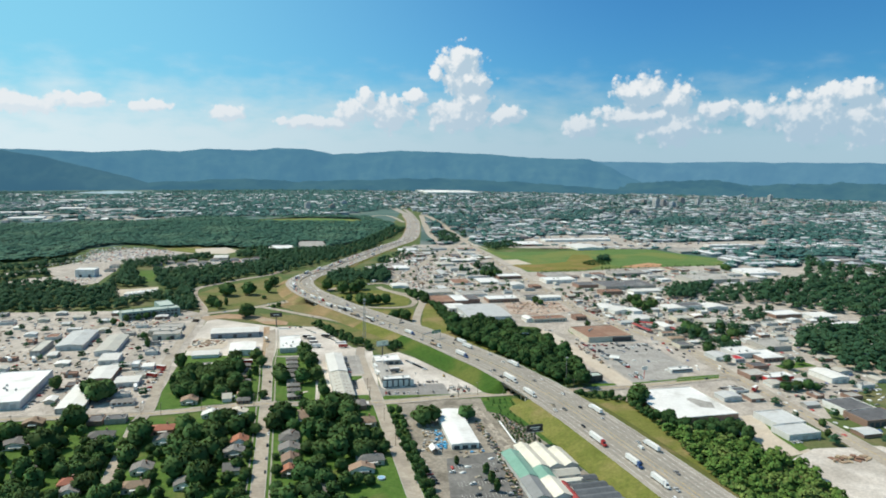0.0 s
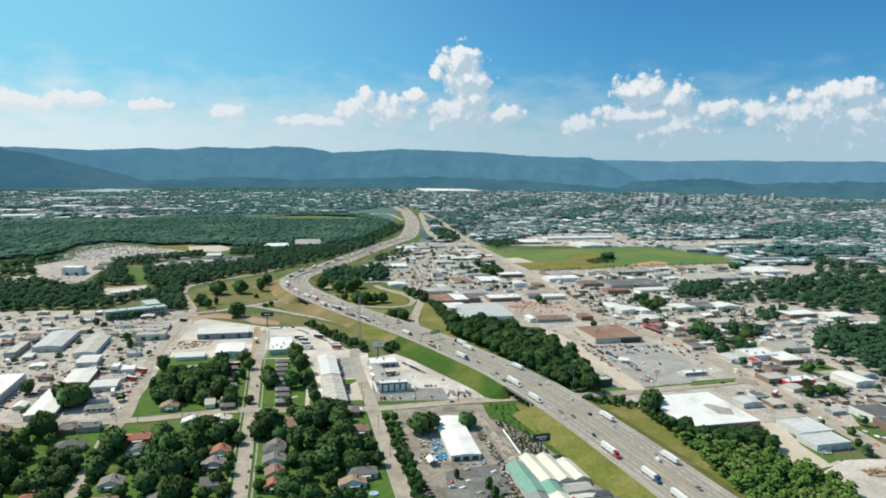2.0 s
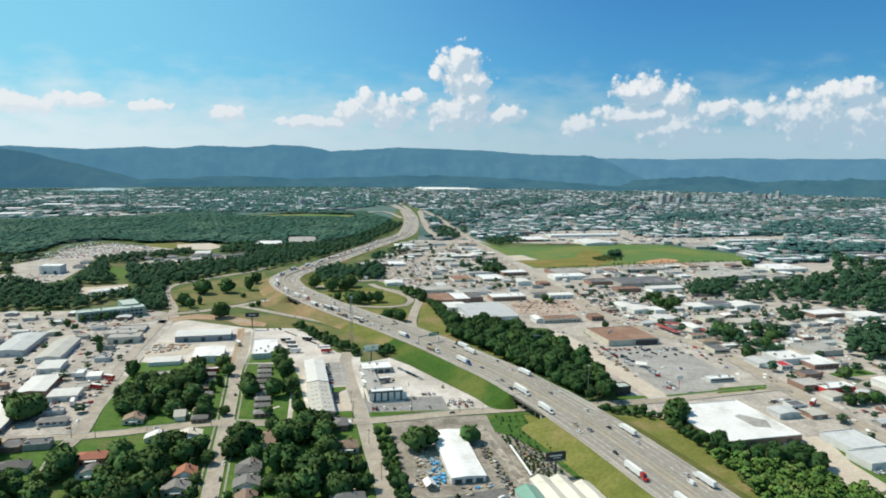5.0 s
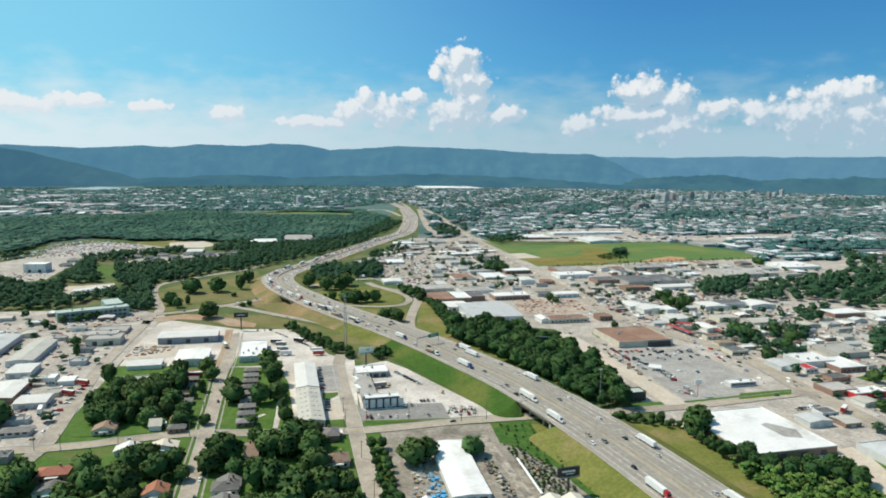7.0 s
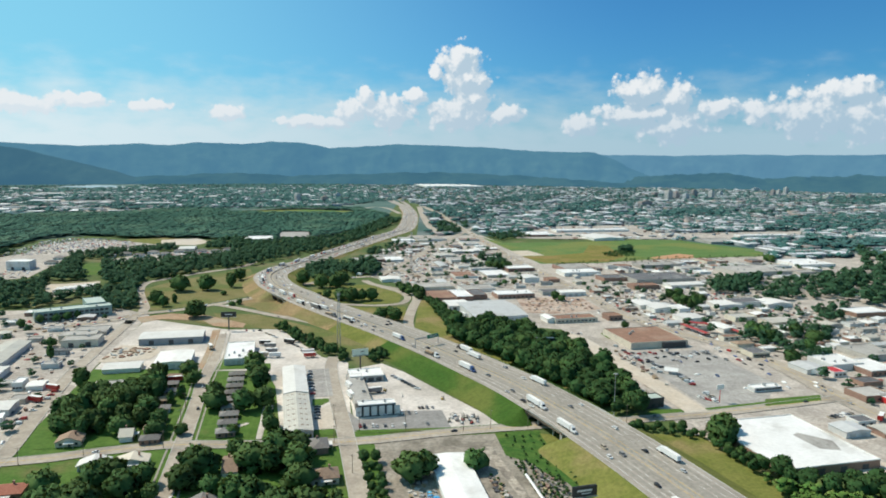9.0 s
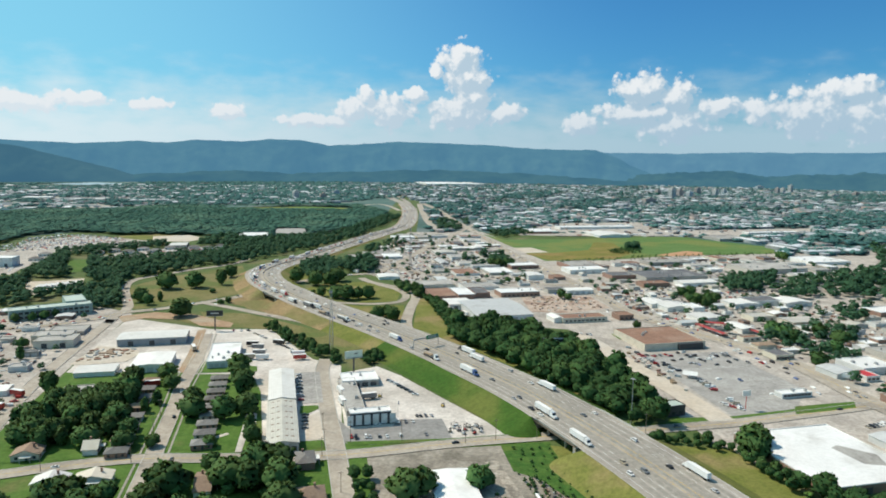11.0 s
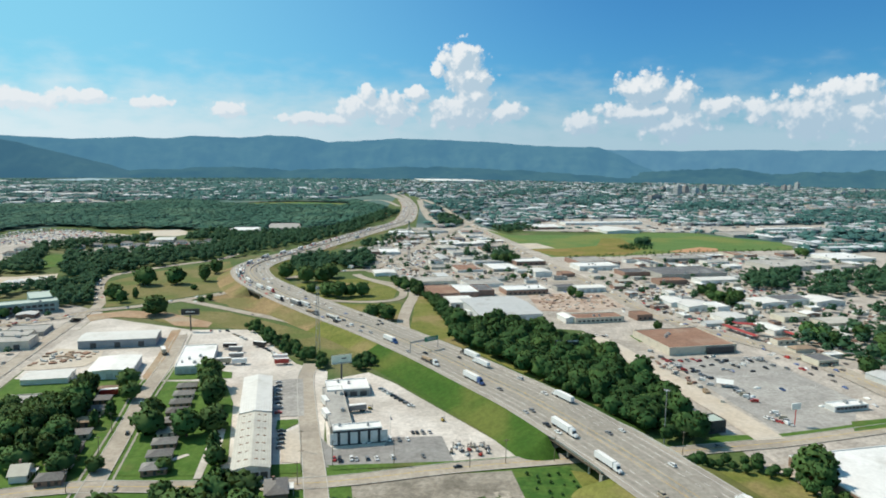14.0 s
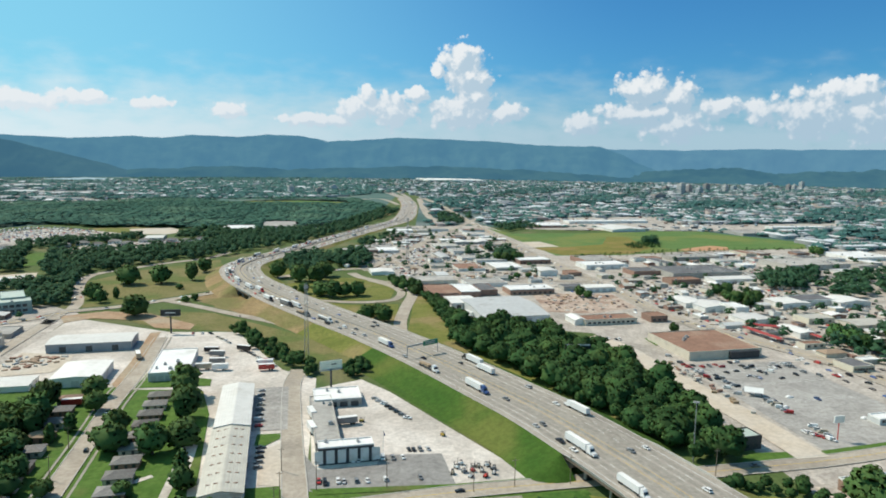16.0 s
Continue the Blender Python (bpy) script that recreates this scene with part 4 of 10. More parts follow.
def ground_z(x, y):
    """The level of the ground, lot or road at a place."""
    z = 0.0
    for pts, level in LOTS:
        if inside(pts, x, y):
            z = max(z, level)
    for line, half, level in ROADS:
        if np.min((line[:, 0] - x) ** 2 + (line[:, 1] - y) ** 2) < half * half:
            z = max(z, level)
    return z



def lot(name, material, pts, label, category="ground"):
    """A level piece of ground with its own surface."""
    global lot_level
    lot_level += 0.004
    g = Geo()
    LOTS.append((pts, lot_level))
    OPEN[name] = pts
    g.add([(x, y, lot_level) for x, y in pts], [tuple(range(len(pts)))])
    return setting(name, g, material, label, category)


lot("ground_gardens", "lawn", [(-354.0, 293.5), (-457.3, 416.8), (-218.3, 412.1), (-232.3, 545.2), (-171.7, 566.0), (-126.9, 564.0), (-41.1, 460.1), (-14.9, 441.5), (51.9, 446.8), (84.7, 269.2)], "lawns and verges along residential streets", "grass")
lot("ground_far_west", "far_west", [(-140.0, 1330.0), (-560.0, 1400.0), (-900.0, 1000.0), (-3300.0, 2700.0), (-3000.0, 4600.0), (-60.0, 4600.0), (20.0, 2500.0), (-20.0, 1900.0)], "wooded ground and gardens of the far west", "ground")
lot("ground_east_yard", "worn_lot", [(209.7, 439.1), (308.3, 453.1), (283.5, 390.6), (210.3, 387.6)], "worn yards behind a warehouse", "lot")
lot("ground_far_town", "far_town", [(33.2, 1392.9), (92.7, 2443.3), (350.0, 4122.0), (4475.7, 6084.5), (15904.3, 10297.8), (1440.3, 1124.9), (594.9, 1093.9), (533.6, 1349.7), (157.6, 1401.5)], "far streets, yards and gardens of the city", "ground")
lot("ground_hall_yards", "worn_lot", [(235.2, 1437.6), (332.8, 1599.7), (549.3, 1647.5), (535.6, 1470.4), (651.7, 1479.0), (885.7, 1519.8), (807.2, 1404.9), (607.3, 1335.9), (521.6, 1367.4), (326.3, 1355.3), (221.1, 1367.2)], "pale yards round halls beyond a field", "lot")
lot("ground_town_east", "worn_lot", [(127.7, 668.1), (143.3, 579.9), (137.1, 486.8), (139.9, 427.5), (307.5, 420.7), (1564.2, 1273.4), (593.7, 1129.0), (210.4, 1061.6), (160.5, 1421.8), (19.1, 1411.7), (-48.1, 1107.6), (-41.4, 935.1), (12.5, 862.4), (32.9, 750.0), (52.6, 693.7)], "worn pale paving and gravel of the business district", "lot")
lot("ground_town_west", "worn_lot", [(-727.0, 738.8), (-277.2, 762.9), (-242.5, 735.1), (-227.5, 586.8), (-206.6, 419.0), (-453.8, 412.6)], "worn pale paving of an industrial quarter", "lot")
lot("ground_yards", "concrete_lot", [(-144.7, 562.0), (-159.4, 677.4), (-114.7, 676.5), (-72.0, 592.1), (-51.8, 576.6), (-43.2, 454.1), (-83.3, 448.7), (-109.6, 560.7)], "pale concrete yards round workshops", "lot")
lot("ground_site", "concrete_lot", [(-223.5, 564.9), (-232.7, 630.0), (-239.8, 719.5), (-159.4, 677.4), (-147.5, 562.1), (-178.3, 555.0)], "bare pale ground of a building site", "lot")
lot("ground_yard", "concrete_lot", [(-40.8, 454.0), (-53.4, 558.6), (-27.6, 573.9), (-12.5, 553.7), (9.1, 514.4), (41.0, 457.0), (9.9, 453.6)], "pale gravel yard of a machinery dealer", "lot")
lot("ground_yard_parking", "asphalt_dark", [(-47.3, 482.5), (-40.2, 467.9), (-18.3, 470.3), (-15.4, 479.5), (8.1, 479.8), (11.3, 453.5), (-28.7, 448.0), (-41.7, 450.5)], "grey asphalt parking by the yard office", "lot")
lot("ground_market_lot", "market_ground", [(-30.5, 434.5), (-5.0, 440.5), (33.7, 443.8), (58.0, 446.0), (70.0, 360.0), (96.0, 269.0), (-10.3, 274.5), (-17.0, 330.0), (-25.5, 385.0)], "worn paving of a garden market", "lot")
lot("ground_market_parking", "parking", [(-1.8, 337.5), (29.3, 345.8), (35.7, 321.6), (40.0, 271.7), (-4.4, 274.1)], "dark asphalt car park of the market", "lot")
lot("ground_car_park", "asphalt_lot", [(161.7, 595.3), (224.9, 599.1), (234.5, 515.7), (204.6, 477.9), (167.4, 471.3), (163.6, 526.0)], "huge patched asphalt car park", "lot")
lot("ground_verge_west", "slope", [(-28.0, 585.6), (-3.1, 584.8), (36.1, 513.3), (55.1, 479.2), (53.7, 460.1), (41.2, 457.9), (9.2, 516.4), (-12.5, 557.1)], "bright green mown grass slope beside the motorway", "grass")
lot("ground_market_path", "nursery_path", [(23.5, 426.0), (29.5, 427.0), (35.0, 392.0), (41.0, 354.0), (40.5, 338.0), (36.5, 338.0), (36.5, 354.0), (30.5, 392.0)], "sandy path through a plant nursery", "ground")
lot("ground_verge_south", "scrub", [(33.7, 443.8), (58.5, 446.6), (61.5, 407.2), (69.0, 375.7), (77.0, 348.0), (88.0, 322.0), (97.0, 290.0), (97.0, 268.7), (90.0, 268.9), (88.0, 288.0), (80.0, 314.0), (72.0, 340.0), (64.0, 362.0), (58.0, 386.0), (51.6, 393.6), (45.2, 407.8), (34.9, 416.1)], "rough green grass beside the market", "grass")
lot("ground_grass_south", "verge", [(57.8, 442.8), (84.4, 432.9), (117.7, 267.4), (96.2, 268.7), (94.4, 297.1), (85.9, 322.9), (75.1, 347.9), (66.9, 375.7), (59.6, 407.2)], "straw-coloured mown verge below the motorway", "grass")
lot("ground_verge_east", "verge", [(104.1, 440.8), (147.2, 435.2), (154.2, 376.5), (153.8, 265.4), (129.7, 266.7), (122.7, 378.0)], "straw-coloured mown verge beside the motorway", "grass")
lot("ground_verge_belt", "verge", [(30.0, 670.3), (47.0, 625.8), (70.0, 570.5), (92.3, 515.7), (105.3, 468.9), (98.3, 460.8), (82.8, 495.2), (61.5, 545.9), (25.0, 616.7)], "narrow straw verge below a belt of trees", "grass")
lot("ground_clover_north", "verge", [(-141.5, 862.1), (-158.3, 963.9), (-124.7, 1028.7), (-70.4, 927.5), (-105.6, 886.7)], "mown grass inside a motorway curve", "grass")
lot("ground_clover_island", "verge", [(-118.5, 833.9), (-83.7, 886.8), (-39.6, 887.0), (-6.8, 828.3), (-12.0, 783.4), (-53.8, 774.6), (-94.3, 803.0)], "grass island inside a cloverleaf loop", "grass")
lot("ground_clover_south", "verge", [(-91.7, 784.0), (-43.8, 761.4), (-5.2, 765.3), (-7.7, 668.1), (-24.1, 687.0), (-59.7, 737.2)], "mown grass between ramps", "grass")
lot("ground_clover_east", "verge", [(10.3, 807.4), (26.1, 783.1), (31.9, 670.2), (25.6, 622.7), (5.8, 645.1), (0.2, 678.6)], "mown grass triangle beside a ramp", "grass")
lot("ground_clover_west", "dry_grass", [(-248.3, 753.4), (-293.1, 861.7), (-272.3, 918.5), (-203.9, 1004.5), (-171.9, 892.7), (-164.5, 828.6), (-211.2, 773.9)], "dry grass inside the western ramp", "grass")
lot("ground_clover_dry", "dry_grass", [(-160.7, 784.5), (-147.4, 796.1), (-117.9, 751.8), (-62.7, 683.1), (-98.5, 713.7), (-148.2, 752.2)], "dry straw grass between ramp and motorway", "grass")
lot("ground_clover_bank", "dry_bank", [(-176.3, 800.4), (-161.1, 810.3), (-132.5, 812.0), (-101.9, 765.8), (-66.0, 697.0), (-75.4, 692.9), (-107.2, 708.2), (-142.0, 753.2), (-168.1, 776.1)], "brown burnt grass between ramp and motorway", "grass")
lot("ground_clover_low", "dry_grass", [(-187.9, 742.8), (-143.4, 732.6), (-94.3, 688.4), (-52.2, 650.6), (-22.3, 606.6), (-27.8, 580.6), (-61.5, 607.8), (-106.6, 673.3), (-163.3, 689.8)], "dry mown bank below a slip road", "grass")
lot("ground_field", "field", [(154.2, 1391.5), (183.5, 1294.8), (322.7, 1311.0), (471.7, 1346.0), (518.9, 1339.7), (569.3, 1266.7), (614.3, 1194.7), (568.4, 1122.2), (449.6, 1106.6), (369.7, 1087.3), (281.1, 1053.2), (195.6, 1046.1)], "broad green open field", "grass")
lot("ground_field_dry", "straw", [(181.6, 1119.5), (230.0, 1128.0), (291.4, 1163.0), (330.0, 1262.0), (359.6, 1254.4), (345.7, 1121.4), (299.8, 1066.1), (203.0, 1052.0)], "straw-coloured part of a field", "grass")
lot("ground_far_meadow", "field", [(-464.5, 2007.2), (-256.4, 2086.6), (-114.6, 2037.2), (-110.5, 1923.1), (-272.8, 1928.7), (-433.7, 1934.2)], "light green meadow among far woods", "grass")
lot("ground_bare_mound", "red_dirt", [(376.0, 1104.0), (398.8, 1122.3), (443.6, 1152.1), (462.7, 1137.0), (450.6, 1106.6), (392.0, 1094.4)], "bare orange earth", "ground")
lot("ground_field_lane", "dirt", [(175.8, 1183.3), (206.5, 1191.3), (221.5, 1134.4), (184.4, 1127.1)], "bare pale pad in the field", "ground")
lot("ground_sandy", "bare_pink", [(113.3, 806.9), (185.2, 806.5), (188.9, 748.2), (143.3, 726.4), (110.4, 735.0)], "stained pinkish cleared ground", "ground")
lot("ground_storage", "worn_lot", [(-588.1, 1068.8), (-559.4, 1155.8), (-586.4, 1248.8), (-566.5, 1297.7), (-536.5, 1332.9), (-461.1, 1300.5), (-402.0, 1261.1), (-403.5, 1193.0), (-448.4, 1164.3), (-490.9, 1124.2), (-470.5, 1063.9), (-462.0, 1000.0), (-502.0, 985.0), (-540.9, 1004.2)], "pale yard of a scrap and storage site", "lot")
lot("ground_storage_lane", "worn_lot", [(-629.2, 1024.6), (-590.9, 1074.5), (-555.3, 1063.4), (-604.7, 1009.1)], "pale lane of a storage site among trees", "lot")
lot("ground_storage_front", "worn_lot", [(-582.7, 937.4), (-573.3, 979.2), (-516.7, 1010.0), (-462.0, 1000.0), (-452.0, 940.0), (-470.0, 925.0), (-500.9, 955.2), (-555.3, 928.5)], "worn yard in front of a white warehouse", "lot")
lot("ground_junk_strip", "worn_lot", [(-417.5, 1068.8), (-400.3, 1125.4), (-347.1, 1169.3), (-284.0, 1196.5), (-244.3, 1176.4), (-267.9, 1125.5), (-325.9, 1096.1), (-403.3, 1047.8)], "pale strip of yards among the woods", "lot")
lot("ground_nursery", "dirt", [(-410.7, 893.2), (-390.0, 896.5), (-358.9, 914.6), (-339.2, 864.0), (-355.5, 844.6), (-372.5, 814.3)], "bare ground round small greenhouses", "ground")
lot("ground_wood_lawn", "lawn", [(-435.0, 1048.0), (-413.4, 1058.2), (-376.5, 963.3), (-395.2, 955.1)], "green clearing in the woods", "grass")
lot("ground_far_works", "worn_lot", [(-997.0, 2197.7), (-947.2, 2423.9), (-870.7, 2463.7), (-736.0, 2479.0), (-657.5, 2229.0), (-720.8, 2037.2), (-763.4, 1933.9), (-883.7, 1964.0)], "pale yards of far works", "lot")
lot("ground_storage_grass", "verge", [(-482.4, 1334.5), (-429.7, 1363.3), (-359.7, 1329.3), (-402.0, 1263.1), (-458.5, 1297.2)], "dry grass strip", "grass")
lot("ground_bare_cut", "red_dirt", [(-46.0, 1675.4), (-22.6, 1773.4), (-10.0, 1649.8), (-34.7, 1566.0)], "orange bare earth beside the motorway", "ground")
lot("ground_roof_lot", "dirt", [(198.9, 393.2), (227.8, 399.6), (227.8, 363.3), (234.1, 335.7), (206.2, 327.0), (198.4, 346.2)], "sandy bare lot behind a warehouse", "ground")
lot("ground_house_lawns", "lawn", [(-199.9, 435.8), (-224.2, 568.3), (-145.3, 564.8), (-138.6, 440.1)], "green gardens of a residential block", "grass")
lot("ground_house_lawns_east", "lawn", [(-123.5, 446.8), (-132.9, 501.7), (-138.4, 555.9), (-109.4, 554.8), (-96.9, 509.2), (-84.0, 444.8)], "green gardens behind small houses", "grass")
lot("ground_gardens_south", "lawn", [(-292.4, 290.1), (-373.2, 408.9), (-208.4, 405.4), (-137.3, 421.4), (-106.1, 279.8)], "green gardens of a residential block", "grass")
lot("ground_gardens_mid", "lawn", [(-123.1, 432.2), (-52.6, 426.8), (-23.5, 275.2), (-96.5, 279.2)], "green gardens of a residential block", "grass")
lot("ground_lane_strip", "lawn", [(-38.1, 437.0), (-32.6, 435.5), (-27.4, 403.5), (-23.4, 370.5), (-17.1, 324.4), (-11.5, 274.3), (-17.5, 274.8), (-25.3, 324.8), (-31.8, 370.9), (-35.4, 403.9)], "green planted strip along a street", "grass")
lot("ground_park_strip", "lawn", [(169.4, 466.2), (229.8, 480.7), (246.3, 485.3), (250.6, 494.0), (174.0, 476.0)], "narrow lawn along a street", "grass")
lot("ground_storage_dirt", "dirt", [(-420.0, 1327.5), (-365.8, 1356.1), (-325.0, 1295.8), (-342.7, 1254.5), (-397.8, 1258.4)], "sandy bare strip", "ground")
lot("ground_yard_strip", "lawn", [(-41.3, 451.9), (9.9, 453.2), (41.0, 457.0), (53.8, 460.5), (49.3, 455.7), (9.6, 450.2), (-38.5, 447.6)], "strip of mown grass along a street", "grass")
lot("ground_lane_lawn", "lawn", [(-68.1, 490.3), (-69.1, 501.9), (-58.5, 502.6), (-58.3, 497.8), (-63.5, 490.1)], "small lawn beside a workshop", "grass")
lot("ground_lane_dirt", "dirt", [(-60.5, 455.8), (-64.8, 484.7), (-57.7, 492.6), (-51.9, 454.5)], "sandy strip beside a workshop", "ground")
lot("ground_corner_lawn", "lawn", [(-65.4, 446.2), (-65.0, 453.5), (-52.3, 454.5), (-50.9, 445.4)], "small corner lawn", "grass")
lot("ground_block_lawn", "lawn", [(-141.6, 563.6), (-143.7, 589.4), (-106.6, 576.6), (-104.7, 565.7)], "narrow lawn in front of a warehouse", "grass")
lot("ground_street_lawn", "lawn", [(152.9, 471.4), (167.5, 475.1), (196.9, 481.2), (197.6, 477.1), (167.4, 471.3)], "narrow lawn along a street", "grass")
lot("ground_belt_lawn", "lawn", [(124.0, 466.5), (135.0, 473.9), (158.5, 474.4), (157.0, 470.2), (126.7, 462.9)], "grass under a billboard", "grass")
lot("ground_depot_lot", "concrete_lot", [(211.9, 324.3), (236.8, 339.9), (284.8, 341.9), (311.1, 285.6), (272.3, 244.6), (207.5, 248.2), (212.9, 297.8)], "pale yard of a storage depot", "lot")
lot("ground_dealer_lawn", "lawn", [(232.1, 399.5), (235.6, 362.9), (233.1, 340.1), (224.9, 336.1), (223.9, 363.4)], "green strip beside a warehouse", "grass")
lot("ground_hill_lawn", "lawn", [(314.3, 517.4), (349.6, 530.4), (354.5, 512.5), (321.2, 493.8)], "green lawn behind a diner", "grass")
lot("ground_site_dirt", "dirt", [(-229.3, 584.6), (-229.4, 629.9), (-197.5, 623.1), (-193.2, 606.4), (-195.2, 591.1), (-217.7, 584.2)], "bare sandy soil of a building site", "ground")
lot("ground_site_bank", "dry_grass", [(-224.0, 739.4), (-188.3, 731.4), (-158.0, 697.8), (-162.7, 682.1), (-190.6, 703.3)], "dry straw bank above the building site", "grass")


def keep_clear(pts, step=7.0):
    """Open ground that no tree is to stand on."""
    xs, ys = [p[0] for p in pts], [p[1] for p in pts]
    x = min(xs)
    while x < max(xs):
        y = min(ys)
        while y < max(ys):
            if inside(pts, x, y):
                take(x, y, step * 0.55)
            y += step
        x += step



lot("ground_drive_lawn", "lawn", [(210.5, 487.8), (250.0, 493.7), (244.8, 483.7), (203.8, 475.9)], "mown lawn in front of a drive-in", "grass")
lot("ground_hall_path", "dirt", [(142.9, 444.3), (145.6, 444.2), (150.8, 409.7), (148.4, 409.8)], "bare brown path below a hedge", "ground")
lot("ground_site_clay", "clay", [(-251.3, 723.8), (-225.0, 740.1), (-189.3, 730.7), (-148.0, 697.5), (-147.7, 682.7), (-173.1, 688.9), (-188.0, 710.2), (-226.2, 717.1), (-239.1, 703.7)], "bare orange earth at the edge of a building site", "ground")
lot("ground_site_lane", "clay", [(-170.9, 674.5), (-165.0, 677.9), (-153.9, 605.8), (-150.3, 563.5), (-155.1, 569.3), (-160.4, 612.7)], "muddy end of a street by a building site", "ground")
lot("ground_store_lawn", "lawn", [(157.9, 652.6), (167.5, 652.3), (166.5, 635.6), (159.0, 635.8)], "small lawn behind a store", "grass")
lot("ground_shop_parking", "asphalt_lot", [(-82.7, 560.8), (-64.5, 563.4), (-57.0, 506.7), (-72.2, 505.7)], "grey asphalt beside a white workshop", "lot")
lot("ground_shop_lawn", "lawn", [(-118.9, 559.0), (-106.4, 558.5), (-95.1, 526.0), (-82.1, 456.9), (-87.3, 449.8), (-97.4, 450.3)], "lawn behind small houses", "grass")
lot("ground_shop_drive", "concrete_lot", [(-96.6, 490.8), (-92.0, 490.6), (-90.7, 467.0), (-89.1, 442.3), (-92.1, 442.4), (-94.6, 470.6)], "pale concrete drive to a street", "lot")
lot("ground_house_drive", "concrete_lot", [(-91.0, 467.1), (-92.7, 481.8), (-93.0, 492.5), (-90.9, 491.3), (-89.1, 478.1), (-87.5, 465.1)], "concrete drive behind small houses", "lot")
lot("ground_house_path", "concrete_lot", [(-107.9, 459.9), (-100.8, 465.7), (-99.3, 463.9), (-106.5, 457.2)], "concrete path between small houses", "lot")

# ---------------------------------------------------------------- kinds of things: buildings
def facade(b, n, kind, w, d, h, side, material, size, z=0.0, label=""):
    """n equal doors or windows spread over one side of a building."""
    length = w if side in "fb" else d
    for i in range(n):
        u = ((i + 0.5) / n - 0.5) * length * 0.92
        pw, ph = size
        pw = min(pw, length * 0.92 / n * 0.8)
        if side == "f":
            g = Geo().box(u, -d / 2 - 0.04, z, pw, 0.16, ph)
        elif side == "b":
            g = Geo().box(u, d / 2 + 0.04, z, pw, 0.16, ph)
        elif side == "l":
            g = Geo().box(-w / 2 - 0.04, u, z, 0.16, pw, ph)
        else:
            g = Geo().box(w / 2 + 0.04, u, z, 0.16, pw, ph)
        part(kind, g, material, b, label)


def roof_units(b, rng_, w, d, z, n):
    for _ in range(n):
        s = rng_.uniform(0.9, 1.9)
        x, y = rng_.uniform(-0.38, 0.38) * w, rng_.uniform(-0.38, 0.38) * d
        g = Geo().box(x, y, z, s, s * rng_.uniform(0.8, 1.6), rng_.uniform(0.8, 1.4))
        g.tube(x, y, z + 0.8, s * 0.3, 0.75, 8)
        part("rooftop_unit", g, "galvanised", b, "grey air handling unit")


def building(label, x, y, w, d, rot=GRID, h=6.0, roof="flat", rise=1.6, top="roof_white", wall="wall_block", docks=0, doors=0, windows=0,
             side="f", units=0, category="building", name="commercial_building", group="", seed=0, dock_mat="door_metal", base=0.0, full=False):
    r = random.Random(int(abs(x) * 7 + abs(y) * 13) + seed)
    if not full:
        h, rise = h * (0.80 if roof == "flat" else 0.74), rise * 0.8
    if roof == "gable_x":       # the ridge runs along the width
        w, d, rot, roof = d, w, rot + 90, "gable"
        side = {"f": "l", "r": "f", "b": "r", "l": "b"}[side]
    if len(label.split()) < 4:
        label += " on pale worn paving"
    b = thing(name, label, category, x, y, base, rot, group)
    take_box(x, y, w, d, rot)
    part("wall", Geo().box(0, 0, 0, w, d, h), wall, b)
    if roof == "flat":
        part("roof", Geo().box(0, 0, h, w - 0.7, d - 0.7, 0.12), top, b)
        p = Geo()
        for px, py, pw, pd in ((0, -d / 2 + 0.17, w + 0.1, 0.36), (0, d / 2 - 0.17, w + 0.1, 0.36), (-w / 2 + 0.17, 0, 0.36, d - 0.62), (w / 2 - 0.17, 0, 0.36, d - 0.62)):
            p.box(px, py, h - 0.02, pw, pd, 0.55)
        part("parapet", p, wall if top != "roof_white" else "roof_white", b)
    elif roof == "gable":
        part("roof", Geo().gable(w, d, h, rise, 0.35), top, b)
        for end in (-1, 1):
            part("gable_wall", Geo().gable_end(w, d, h, rise, end), wall, b)
    elif roof == "hip":
        part("roof", Geo().hip(w, d, h, rise, 0.6), top, b)
    elif roof == "shed":
        g = Geo().add([(-w / 2 - .3, -d / 2 - .3, h), (w / 2 + .3, -d / 2 - .3, h), (w / 2 + .3, d / 2 + .3, h + rise), (-w / 2 - .3, d / 2 + .3, h + rise),
                       (-w / 2 - .3, -d / 2 - .3, h + .2), (w / 2 + .3, -d / 2 - .3, h + .2), (w / 2 + .3, d / 2 + .3, h + rise + .2), (-w / 2 - .3, d / 2 + .3, h + rise + .2)],
                      [(3, 2, 1, 0), (4, 5, 6, 7), (0, 1, 5, 4), (1, 2, 6, 5), (2, 3, 7, 6), (3, 0, 4, 7)])
        part("roof", g, top, b)
        part("gable_wall", Geo().box(0, d / 2 - 0.2, h, w, 0.4, rise), wall, b)
    if docks:
        facade(b, docks, "dock_door", w, d, h, side, dock_mat, (3.6, min(4.0, h * 0.7)))
    if doors:
        facade(b, doors, "door", w, d, h, "r" if side == "f" else "f", "door_dark", (1.2, 2.1))
    if windows:
        facade(b, windows, "window", w, d, h, side if not docks else "r", "glass", (2.2, 1.4), 1.1)
    if units and roof == "flat":
        roof_units(b, r, w, d, h + 0.12, units)
    return b


